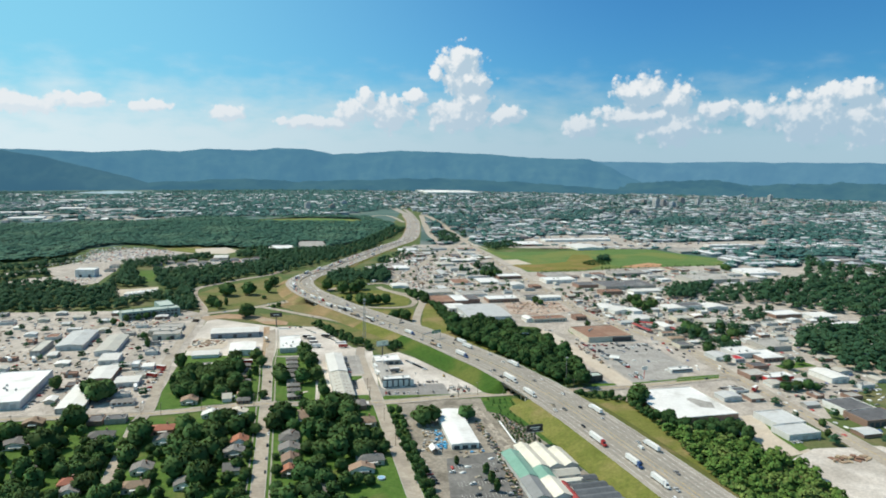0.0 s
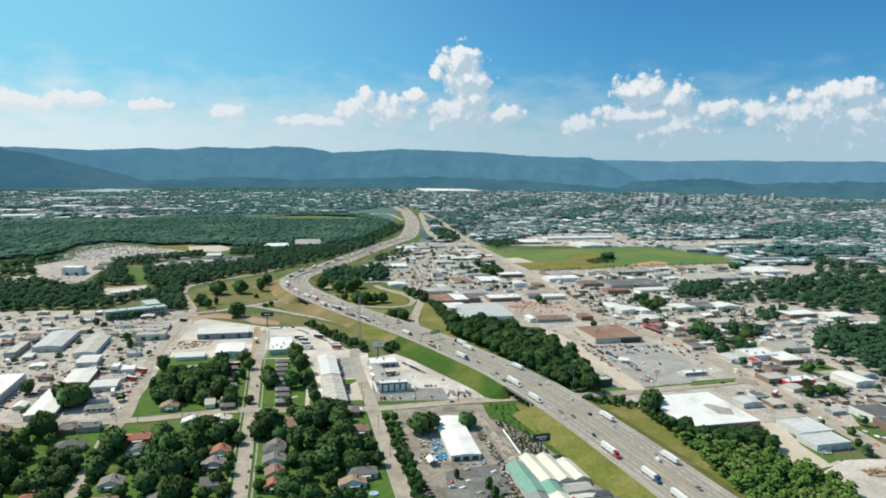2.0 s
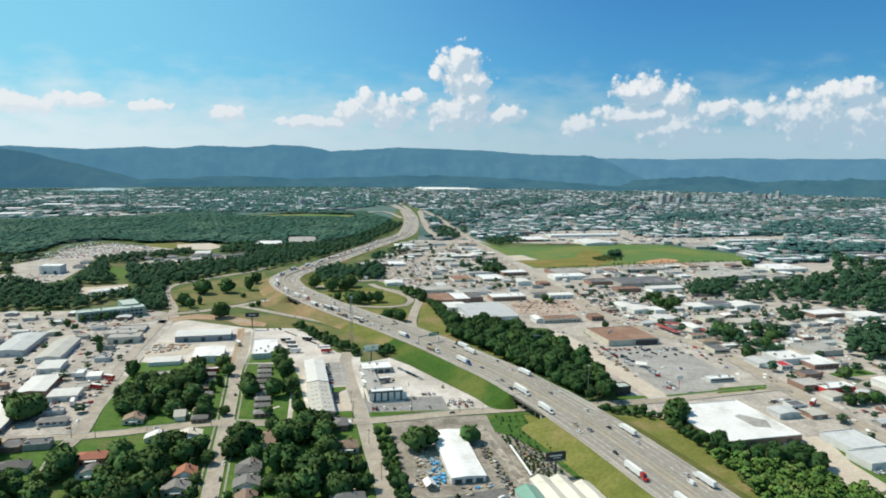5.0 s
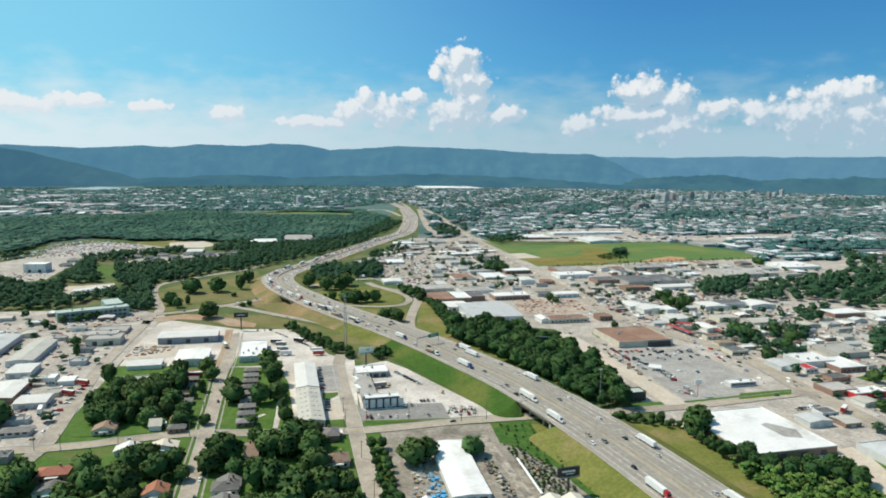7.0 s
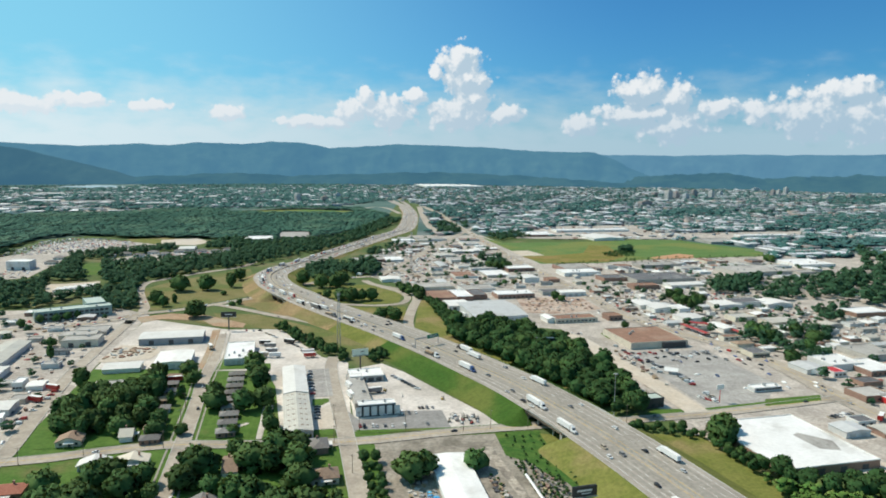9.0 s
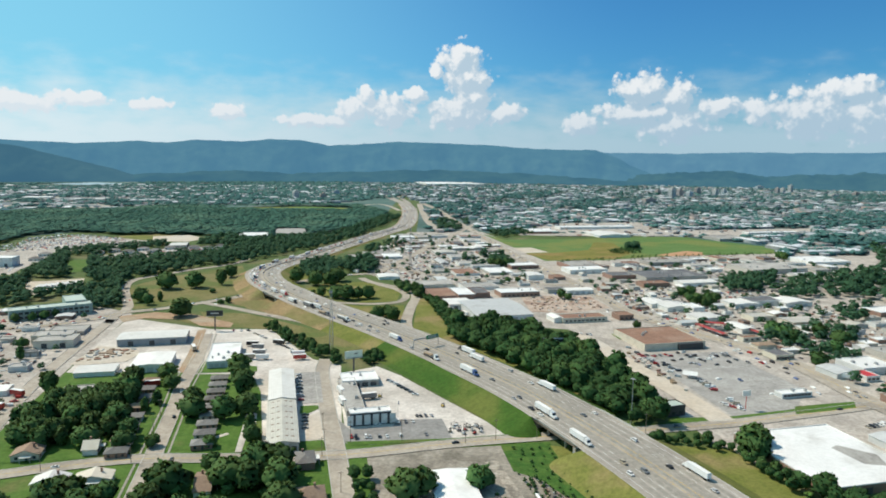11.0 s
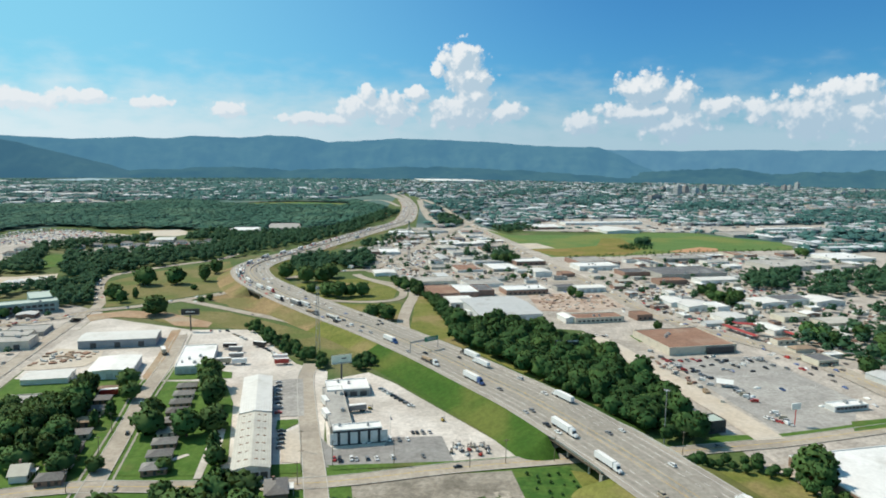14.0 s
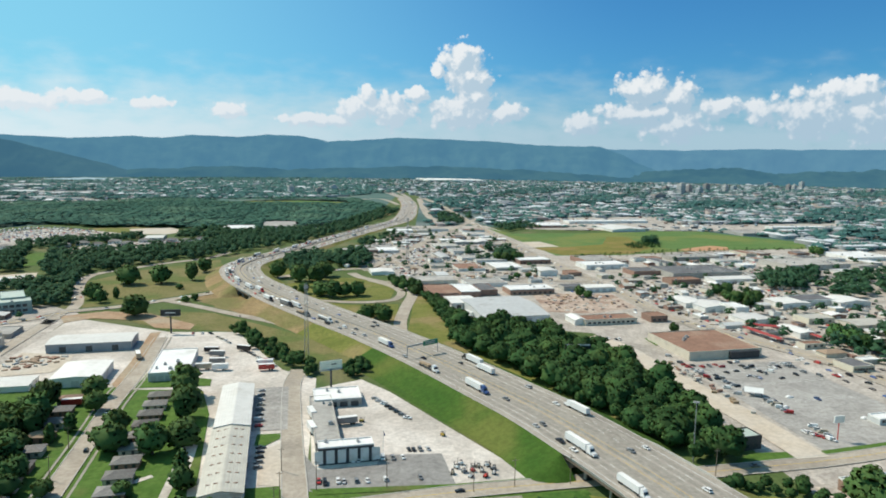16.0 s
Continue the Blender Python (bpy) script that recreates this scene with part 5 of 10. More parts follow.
def house(label, x, y, w, d, rot=GRID, h=3.0, roof="hip", rise=2.0, top="shingle_grey", wall="wall_cream", chimney=True, porch=True, group="houses among the trees"):
    b = thing("house", label, "house", x, y, 0, rot, group)
    take_box(x, y, w, d, rot)
    part("wall", Geo().box(0, 0, 0, w, d, h), wall, b)
    if roof == "hip":
        part("roof", Geo().hip(w, d, h, rise), top, b)
    else:
        part("roof", Geo().gable(w, d, h, rise, 0.5, 0.18), top, b)
        for end in (-1, 1):
            part("gable_wall", Geo().gable_end(w, d, h, rise, end), wall, b)
    if chimney:
        part("chimney", Geo().box(w * 0.2, d * 0.12, h + rise * 0.3, 0.8, 0.8, rise * 0.7 + 0.9).box(w * 0.2, d * 0.12, h + rise + 0.9, 1.0, 1.0, 0.15), "wall_brick", b)
    part("door", Geo().box(w * 0.05, -d / 2 - 0.03, 0.2, 1.0, 0.12, 2.1), "door_dark", b)
    for u in (-0.3, 0.33):
        part("window", Geo().box(w * u, -d / 2 - 0.03, 0.9, 1.3, 0.12, 1.3), "glass", b)
    for u in (-0.25, 0.25) if porch else ():
        part("window", Geo().box(w / 2 + 0.03, d * u, 0.9, 0.12, 1.2, 1.3), "glass", b)
    if porch:
        g = Geo().box(w * 0.05, -d / 2 - 1.2, h - 0.5, w * 0.4, 2.4, 0.18)
        for u in (-0.13, 0.23):
            g.box(w * u, -d / 2 - 2.2, 0, 0.16, 0.16, h - 0.5)
        part("porch", g, "wall_white", b)
    return b


# ---------------------------------------------------------------- trees
def ico(sub):
    bm = bmesh.new()
    bmesh.ops.create_icosphere(bm, subdivisions=sub, radius=1.0)
    v = np.array([p.co[:] for p in bm.verts])
    f = np.array([[q.index for q in p.verts] for p in bm.faces])
    bm.free()
    return v, f


ICO1, ICO2 = ico(1), ico(2)
OCTA = (np.array([(1, 0, 0), (0, 1, 0), (-1, 0, 0), (0, -1, 0), (0, 0, 1), (0, 0, -1)], float), np.array([(0, 1, 4), (1, 2, 4), (2, 3, 4), (3, 0, 4), (1, 0, 5), (2, 1, 5), (3, 2, 5), (0, 3, 5)]))


DOME = (OCTA[0][:5], OCTA[1][:4])


def lumps(r, n, rx, rz, zc, size, tufts, tuft_size, core=True, base=None, even=0.58, skirt=None):
    """A crown: leaf clumps strewn over an uneven egg round a dark core, with tufts standing out of them."""
    bv, bf = base or ICO1
    vs, fs, ns, k = [], [], [], 0
    nr = np.random.RandomState(r)
    lobes = []
    off = nr.uniform(0, 50, 3)
    if skirt:       # a leaf disc added inside, facing up, to cover the dark gaps between crowns
        ring = np.array([(skirt[0] * math.cos(a), skirt[0] * math.sin(a), skirt[2]) for a in np.arange(6) * math.pi / 3] + [(0, 0, skirt[1])])
        vs.append(ring)
        ns.append(np.tile((0.0, 0.0, 1.0), (7, 1)))
        fs.append(np.array([(j, (j + 1) % 6, 6) for j in range(6)]))
        k = 7
    if core:
        cv, cf = ICO2
        swell = np.array([0.90 + 0.30 * noise.noise(Vector(q * 1.5 + off)) for q in cv])[:, None]
        vs.append(np.array([0, 0, zc]) + cv * swell * np.array([rx, rx, rz]))
        ns.append(cv)
        fs.append(cf + k)
        k += len(cv)
    for i in range(n):
        u = nr.normal(size=3)
        u /= np.linalg.norm(u)
        if u[2] < -0.72:
            u[2] *= -1
        reach = (0.84 + 0.42 * noise.noise(Vector(u * 1.5 + off))) * nr.uniform(0.88, 1.04)
        c = np.array([u[0] * rx * reach, u[1] * rx * reach, zc + u[2] * rz * reach])
        s = size * nr.uniform(0.65, 1.3)
        lobes.append((c, s))
        jit = nr.uniform(0.62, 1.25, len(bv))
        v = c + bv * (s * jit)[:, None] * np.array([1, 1, 0.8])
        vs.append(v)
        ns.append(bv)
        fs.append(bf + k)
        k += len(v)
    for i in range(tufts):
        c, s = lobes[nr.randint(len(lobes))]
        u = nr.normal(size=3)
        u[2] = abs(u[2]) * 0.9 - 0.25
        u /= np.linalg.norm(u)
        a = np.cross(u, nr.normal(size=3))
        a /= np.linalg.norm(a)
        b = np.cross(u, a)
        m = c + u * s * nr.uniform(0.72, 1.04) * np.array([1, 1, 0.85])
        q = tuft_size * nr.uniform(0.6, 1.3)
        tilt = u * nr.uniform(-0.35, 0.35)
        vs.append(np.array([m - a * q, m + b * q * 0.8 + tilt * q, m + a * q, m - b * q * 0.8 - tilt * q]))
        ns.append(np.tile(u, (4, 1)))
        fs.append(np.array([[k, k + 1, k + 2], [k, k + 2, k + 3]]))
        k += 4
    vs, own = np.vstack(vs), np.vstack(ns)
    whole = (vs - np.array([0, 0, zc - rz * 0.45])) / np.array([rx, rx, rz])
    whole /= np.linalg.norm(whole, axis=1)[:, None] + 1e-6
    ns = own * (1 - even) + whole * even
    return vs, np.vstack(fs), ns / (np.linalg.norm(ns, axis=1)[:, None] + 1e-6)


CROWNS, TRUNKS = [], []
for i in range(7):
    rx, rz, zc, n = ((4.3, 3.7, 6.2, 62), (4.8, 3.5, 6.0, 66), (3.4, 4.4, 6.6, 58), (5.2, 3.6, 6.1, 70), (3.9, 3.9, 6.2, 56), (2.7, 4.5, 6.4, 48), (4.5, 3.2, 5.6, 60))[i]
    v, f, nv = lumps(40 + i, int(n * 1.7), rx, rz * 1.14, zc - 1.7, 0.95, 430, 0.44, True, OCTA, 0.6)
    me = fast_mesh("crown", v, f, "leaf", nv)
    CROWNS.append(me)
    tg = Geo().tube(0, 0, 0, 0.36, 3.2, 8, 0.26)
    tr = random.Random(i)
    for k in range(5):
        a = k * 1.26 + tr.uniform(-0.3, 0.3)
        tg.rod((0, 0, 2.4 + 0.2 * k), (1.9 * math.cos(a), 1.9 * math.sin(a), 5.0 + tr.uniform(-0.5, 0.8)), 0.14, 5)
    me = tg.mesh("trunk")
    me.materials.append(M["bark"])
    TRUNKS.append(me)

TREE_LABELS = ("broad green deciduous tree in full summer leaf", "rounded dark green tree in full leaf", "tall narrow green tree in full leaf", "wide spreading shade tree with dense foliage",
               "medium green tree with an uneven crown", "slender upright green tree", "low broad green tree with dense foliage")


def tree(x, y, h=11.0, kind=None, group="trees of the town", wide=1.0, r=rng):
    k = r.randrange(7) if kind is None else kind
    t = thing("tree", TREE_LABELS[k], "tree", x, y, 0, r.uniform(0, 360), group)
    s = h / 10.4
    t.scale = (s * wide, s * wide, s)
    for name, me in (("trunk", TRUNKS[k]), ("crown", CROWNS[k])):
        ob = new(name, me)
        ob.parent = t
    take(x, y, h * 0.22)
    return t


BELT = [lumps(85 + i, 64, 4.4, 4.0, 5.4, 1.15, 190, 0.50, True, OCTA, 0.6) for i in range(6)]
WOOD_NEAR = [lumps(90 + i, 26, 4.4, 3.4, 4.6, 1.6, 44, 0.62, False, DOME, 0.62, (3.8, 6.0, 3.2)) for i in range(6)]
WOOD_FAR = [lumps(100 + i, 10, 4.6, 0.7, 5.6, 1.7, 4, 0.9, False, DOME, 0.85, (7.5, 6.3, 5.6)) for i in range(5)]
WOOD_MILES = [lumps(110 + i, 7, 10.0, 1.2, 3.6, 4.2, 2, 1.6, False, DOME, 0.8, (13.0, 4.4, 2.6)) for i in range(6)]


def stuff(name, label, category, protos, places, material, size=(0.8, 1.25), squash=1.0, z=0.0, r=None):
    """Many alike things that nobody would count, joined in one mesh. places: x, y."""
    r = r or np.random.RandomState(len(places) + len(name))
    vs, fs, ns, k = [], [], [], 0
    for x, y in places:
        v, f, nv = protos[r.randint(len(protos))]
        a, s = r.uniform(0, 6.283), r.uniform(*size)
        c, q = math.cos(a) * s, math.sin(a) * s
        w = np.empty_like(v)
        w[:, 0] = x + v[:, 0] * c - v[:, 1] * q
        w[:, 1] = y + v[:, 0] * q + v[:, 1] * c
        w[:, 2] = z + v[:, 2] * s * squash * r.uniform(0.85, 1.15)
        vs.append(w)
        ca, sa = math.cos(a), math.sin(a)
        ns.append(np.stack([nv[:, 0] * ca - nv[:, 1] * sa, nv[:, 0] * sa + nv[:, 1] * ca, nv[:, 2]], 1))
        fs.append(f + k)
        k += len(v)
    if not vs:
        return None
    return tagged(new(name, fast_mesh(name, np.vstack(vs), np.vstack(fs), material, np.vstack(ns))), label, category, kind="stuff")


# ---------------------------------------------------------------- vehicles
def loft(profile, w, tuck=0.0):
    """A side outline of (y, z) drawn out to a width; upper corners drawn in by tuck."""
    n = len(profile)
    zs = [p[1] for p in profile]
    lo, hi = min(zs), max(zs)
    g = Geo()
    vs = []
    for s in (-1, 1):
        for y, z in profile:
            k = (z - lo) / (hi - lo)
            vs.append((s * (w / 2 - tuck * k), y, z))
    g.add(vs, [tuple(range(n)), tuple(range(2 * n - 1, n - 1, -1))] + [(i, n + i, n + (i + 1) % n, (i + 1) % n) for i in range(n)])
    return g


def car_parts(b, kind, paint):
    if kind == "sedan":
        body = loft([(-2.3, 0.35), (2.3, 0.35), (2.38, 0.6), (2.2, 0.82), (0.95, 0.95), (-1.5, 0.98), (-2.3, 0.92), (-2.38, 0.6)], 1.82, 0.10)
        glass = loft([(-1.75, 0.95), (1.15, 0.93), (0.35, 1.40), (-1.0, 1.40)], 1.60, 0.20)
        roof = Geo().box(0, -0.33, 1.39, 1.22, 1.35, 0.06, taper=0.94)
        wheels = (1.45, -1.4)
        r = 0.33
    elif kind == "suv":
        body = loft([(-2.35, 0.42), (2.35, 0.42), (2.42, 0.75), (2.25, 1.02), (1.0, 1.12), (-2.3, 1.14), (-2.4, 0.75)], 1.92, 0.08)
        glass = loft([(-2.25, 1.1), (1.25, 1.08), (0.6, 1.70), (-2.0, 1.70)], 1.74, 0.16)
        roof = Geo().box(0, -0.7, 1.69, 1.46, 2.6, 0.07, taper=0.95)
        wheels = (1.5, -1.5)
        r = 0.38
    elif kind == "pickup":
        body = loft([(-2.8, 0.5), (2.7, 0.5), (2.78, 0.85), (2.6, 1.08), (1.2, 1.15), (-0.75, 1.15), (-0.75, 0.98), (-2.75, 0.98), (-2.82, 0.7)], 1.95, 0.06)
        glass = loft([(-0.8, 1.12), (1.4, 1.1), (0.8, 1.72), (-0.65, 1.72)], 1.76, 0.16)
        roof = Geo().box(0, 0.08, 1.71, 1.46, 1.5, 0.07, taper=0.95)
        wheels = (1.8, -1.75)
        r = 0.40
    else:   # van
        body = loft([(-2.7, 0.45), (2.6, 0.45), (2.7, 0.8), (2.45, 1.1), (1.75, 1.3), (1.15, 2.1), (-2.6, 2.15), (-2.75, 0.8)], 1.98, 0.10)
        glass = loft([(0.75, 1.35), (1.78, 1.32), (1.22, 1.98), (0.75, 1.98)], 2.0, 0.09)
        roof = Geo().box(0, -0.7, 2.13, 1.7, 3.5, 0.05, taper=0.95)
        wheels = (1.75, -1.6)
        r = 0.38
    part("body", body, "car_" + paint, b)
    part("window_glass", glass, "glass", b, "dark window glass")
    part("roof", roof, "car_" + paint, b)
    wm = Geo().wheel(0, 0, 0, r, 0.24).mesh("wheel")
    for y in wheels:
        for x in (-0.82, 0.82):
            ob = part("wheel", wm, "tyre", b)
            ob.location = (x, y, r)


CAR_PROTO = {}
CAR_SIZE = 0.88


def car(x, y, z=0.0, rot=0.0, kind="sedan", paint="white", group="parked cars"):
    key = (kind, paint)
    names = {"sedan": "saloon car", "suv": "sport utility car", "pickup": "pickup truck", "van": "panel van"}
    if key not in CAR_PROTO:
        b = thing({"sedan": "car", "suv": "car", "pickup": "pickup_truck", "van": "van"}[kind], "%s %s with dark glass on the paving" % (paint, names[kind]), {"pickup": "pickup", "van": "van"}.get(kind, "car"), x, y, z, rot, group)
        b.scale = (CAR_SIZE, CAR_SIZE, CAR_SIZE)
        car_parts(b, kind, paint)
        CAR_PROTO[key] = b
        return b
    b = copy_thing(CAR_PROTO[key], pose(x, y, z, 0, 0, rot) @ Matrix.Scale(CAR_SIZE, 4))
    return tagged(b, group=group)


def plain_car():
    """A small car in one closed skin, for cars past counting."""
    prof = [(-2.2, 0.3), (2.25, 0.3), (2.3, 0.75), (1.1, 0.9), (0.4, 1.4), (-1.2, 1.42), (-1.9, 0.98), (-2.25, 0.9)]
    g = loft(prof, 1.8, 0.28)
    f = []
    for q in g.f:
        f += [(q[0], q[i], q[i + 1]) for i in range(1, len(q) - 1)]
    v = np.array(g.v) * CAR_SIZE
    return v, np.array(f)


FLEET = [plain_car()]


def fleet(name, label, places):
    """places: x, y, z, heading."""
    vs, fs, k = [], [], 0
    for x, y, z, a in places:
        v, f = FLEET[0]
        c, s = math.cos(radians(a)), math.sin(radians(a))
        vs.append(np.stack([x + v[:, 0] * c - v[:, 1] * s, y + v[:, 0] * s + v[:, 1] * c, z + v[:, 2] - 0.3], 1))
        fs.append(f + k)
        k += len(v)
    return tagged(new(name, fast_mesh(name, np.vstack(vs), np.vstack(fs), "fleet")), label, "cars", kind="stuff")


SEMI_PROTO = {}


def semi(x, y, z, rot, cab="white", trailer="car_white", kind="box", group="traffic on the motorway"):
    """An articulated lorry; its nose points along its own +y."""
    key = (cab, trailer, kind)
    if key in SEMI_PROTO:
        return tagged(copy_thing(SEMI_PROTO[key], pose(x, y, z, 0, 0, rot) @ Matrix.Diagonal((0.92, 0.86, 0.92, 1.0))), group=group)
    b = thing("articulated_lorry", "%s tractor with a long %s on the motorway" % (cab, {"box": "pale box trailer", "flat": "loaded flatbed trailer", "tank": "silver tank trailer"}[kind]), "lorry", x, y, z, rot, group)
    b.scale = (0.92, 0.86, 0.92)
    SEMI_PROTO[key] = b
    if kind == "box":
        part("trailer", Geo().box(0, -3.4, 1.2, 2.6, 15.6, 2.85), trailer, b)
        part("trailer_roof", Geo().box(0, -3.4, 4.05, 2.5, 15.5, 0.05), "roof_white", b)
    elif kind == "flat":
        part("trailer", Geo().box(0, -3.4, 1.15, 2.55, 14.6, 0.3), "door_dark", b)
        part("load", Geo().box(0, -1.6, 1.45, 2.2, 4.6, 1.2).box(0, -7.4, 1.45, 2.3, 5.0, 0.9), "pallet", b)
    else:
        g = Geo().rod((0, -10.6, 2.3), (0, 3.6, 2.3), 1.15, 14)
        part("trailer", g, "galvanised", b)
    part("trailer_frame", Geo().box(0, -3.4, 0.85, 1.0, 15.0, 0.34), "door_dark", b)
    part("cab", loft([(4.9, 0.7), (8.1, 0.7), (8.1, 1.5), (7.7, 2.3), (7.3, 3.2), (6.6, 3.75), (4.9, 3.85)], 2.45, 0.18), "car_" + cab, b)
    part("hood", loft([(8.0, 0.65), (9.9, 0.7), (9.95, 1.4), (9.6, 1.7), (8.0, 1.95)], 2.1, 0.22), "car_" + cab, b)
    part("windscreen", loft([(7.5, 2.05), (8.02, 2.0), (7.55, 3.0), (7.2, 3.05)], 2.25, 0.06), "glass", b)
    part("chassis", Geo().box(0, 6.2, 0.7, 1.0, 7.2, 0.35).box(0, 4.0, 1.05, 1.6, 1.6, 0.12), "door_dark", b)
    for x_ in (-1.0, 1.0):
        part("fuel_tank", Geo().rod((x_, 5.6, 0.85), (x_, 7.2, 0.85), 0.36, 10), "galvanised", b)
    wm = Geo().wheel(0, 0, 0, 0.52, 0.42).mesh("wheel")
    for y_ in (-9.8, -8.5, 3.4, 4.7, 8.9):
        for x_ in (-1.02, 1.02):
            part("wheel", wm, "tyre", b).location = (x_, y_, 0.52)
    return b


# ---------------------------------------------------------------- poles and signs
def utility_pole(x, y, h=11.0, rot=GRID, z=0.0):
    b = thing("utility_pole", "weathered wooden utility pole with a crossarm", "pole", x, y, ground_z(x, y), rot, "utility poles")
    part("pole", Geo().tube(0, 0, 0, 0.17, h, 8, 0.11), "wood_pole", b)
    part("crossarm", Geo().box(0, 0, h - 0.9, 2.4, 0.12, 0.14), "wood_pole", b)
    for u in (-1.05, -0.4, 0.4, 1.05):
        part("insulator", Geo().tube(u, 0, h - 0.76, 0.06, 0.22, 6), "galvanised", b)
    return b


def lamp_mast(x, y, h=24.0, z=0.0):
    b = thing("high_mast_lamp", "tall grey steel mast with a ring of lamps", "lamp mast", x, y, z, 0, "masts beside the motorway")
    part("mast", Geo().tube(0, 0, 0, 0.30, h, 10, 0.14), "galvanised", b)
    part("ring", Geo().tube(0, 0, h - 0.4, 0.9, 0.16, 12), "galvanised", b)
    for k in range(6):
        a = k * math.pi / 3
        part("lamp_head", Geo().box(1.1 * math.cos(a), 1.1 * math.sin(a), h - 0.5, 0.5, 0.4, 0.22), "door_metal", b)
    return b


def billboard(x, y, rot, h, w, tall, face, label, bars=(), deck=True):
    b = thing("billboard", label, "billboard", x, y, 0, rot, "billboards")
    part("post", Geo().tube(0, 0, 0, 0.55, h, 12), "door_dark", b)
    part("truss", Geo().box(0, 0.35, h - 0.4, w * 0.96, 0.7, 0.5), "galvanised", b)
    p = part("panel", Geo().box(0, -0.15, h, w, 0.4, tall), face, b)
    part("panel_back", Geo().box(0, 0.75, h, w, 0.3, tall), "door_dark", b)
    for u, v, bw, bh, m in bars:
        part("lettering_bar", Geo().box(u * w, -0.39, h + v * tall, bw * w, 0.06, bh * tall), m, p)
    if deck:
        part("catwalk", Geo().box(0, -1.0, h - 0.25, w, 0.9, 0.1), "galvanised", b)
    return b


def lattice_mast(x, y, h=44.0, half=1.0, label="slender steel lattice radio mast"):
    b = thing("lattice_mast", label, "mast", x, y, 0, GRID, "masts")
    legs = [(-half, -half), (half, -half), (half, half), (-half, half)]
    for px, py in legs:
        part("leg", Geo().rod((px, py, 0), (px * 0.45, py * 0.45, h), 0.13, 5), "galvanised", b)
    g = Geo()
    n = int(h / 3)
    for i in range(n):
        z0, z1 = h * i / n, h * (i + 1) / n
        k0, k1 = 1 - 0.55 * i / n, 1 - 0.55 * (i + 1) / n
        for j in range(4):
            (ax, ay), (bx, by) = legs[j], legs[(j + 1) % 4]
            g.rod((ax * k0, ay * k0, z0), (bx * k1, by * k1, z1), 0.07, 4)
            g.rod((ax * k0, ay * k0, z0), (bx * k0, by * k0, z0), 0.06, 4)
    part("bracing", g, "galvanised", b)
    part("antenna_array", Geo().box(0, 0, h - 3, 2.4, 0.3, 1.8).box(0, 0, h - 3, 0.3, 2.4, 1.8), "door_metal", b)
    return b

import itertools
# ---------------------------------------------------------------- workshops west of the motorway
long_shop = building("long workshop with a ribbed pale grey metal roof", -74.2, 469.3, 14.7, 60.7, h=5.2, roof="gable", rise=1.3, top="roof_tan_metal", wall="wall_metal", docks=4, doors=3, dock_mat="door_dark", name="workshop", category="workshop", full=True)
LW = [c for c in long_shop.children if c.name.startswith("wall")][0].dimensions
for u in (-0.31, -0.13, 0.13, 0.31):
    for v in range(7):
        zz = 5.2 + 1.3 * (1 - abs(u) * 2) + 0.28
        part("roof_vent", Geo().box(LW.x * u, LW.y * (v - 3) / 7.6, zz - 0.2, 1.5, 0.55, 0.3), "roof_brown", long_shop, "small rust-stained roof vent")
building("workshop with a bright white metal roof", -82.6, 523.7, 14.4, 53.7, h=5.8, roof="gable", rise=1.2, top="roof_white_metal", wall="wall_white", doors=4, name="workshop", category="workshop", full=True)
office = building("black office block with tall white panels", -30.1, 475.8, 21.4, 7.0, h=6.8, top="roof_white", wall="wall_dark", units=2, name="office_building", category="office", full=True)
OW = [c for c in office.children if c.name.startswith("wall")][0].dimensions
for i in range(6):
    ow = 26.5
    part("wall_panel", Geo().box((i - 2.5) * ow / 6 + 0.5, -OW.y / 2 - 0.12, 0.7, ow / 6 * 0.72, 0.3, 5.2), "wall_white", office, "tall white cladding panel")
building("long low shed with a flat grey roof", -41.8, 511.5, 10.3, 56.1, h=4.2, top="roof_gravel", wall="wall_block", units=3, doors=4, name="storage_shed", category="shed")
building("low store with a pale flat roof and open bays", -38.3, 541.6, 22.4, 16.8, h=4.6, top="roof_white", wall="wall_block", docks=4, dock_mat="door_dark", units=2, name="store_building", category="store")
building("white-roofed block with pale striped walls", -131.8, 597.0, 20.1, 45.4, h=5.6, top="roof_white", wall="wall_metal", units=4, docks=5, name="warehouse", category="warehouse")
building("white-roofed warehouse with slate grey walls, being built", -193.7, 642.2, 47.1, 22.2, h=7.2, roof="gable_x", rise=1.2, top="roof_white_metal", wall="wall_slate", docks=3, dock_mat="door_dark", name="warehouse", category="warehouse")
building("white metal warehouse with pale walls", -173.9, 580.8, 23.4, 29.5, h=6.6, roof="gable", rise=0.9, top="roof_white_metal", wall="wall_white", docks=3, name="warehouse", category="warehouse")
building("low white metal shed", -204.3, 566.6, 23.3, 16.1, h=4.2, roof="gable_x", rise=0.7, top="roof_white_metal", wall="wall_white", doors=2, name="storage_shed", category="shed")
building("low grey-roofed block behind trees", -198.0, 526.7, 18.0, 14.6, h=3.8, top="roof_gravel", wall="wall_cream", windows=6, name="apartment_block", category="building")
building("tan block with dark garage doors", -259.9, 635.3, 26.2, 18.9, h=6.6, top="roof_gravel", wall="wall_cream", docks=2, dock_mat="door_dark", units=2)
building("large white-roofed factory hall", -325.6, 469.3, 38.0, 76.5, h=7.0, top="roof_white", wall="wall_white", docks=6, units=6, name="factory_hall", category="factory")
building("white-roofed workshop", -267.6, 452.1, 18.0, 54.2, h=4.6, roof="gable", rise=1.0, top="roof_white_metal", wall="wall_block", docks=3, name="workshop", category="workshop")
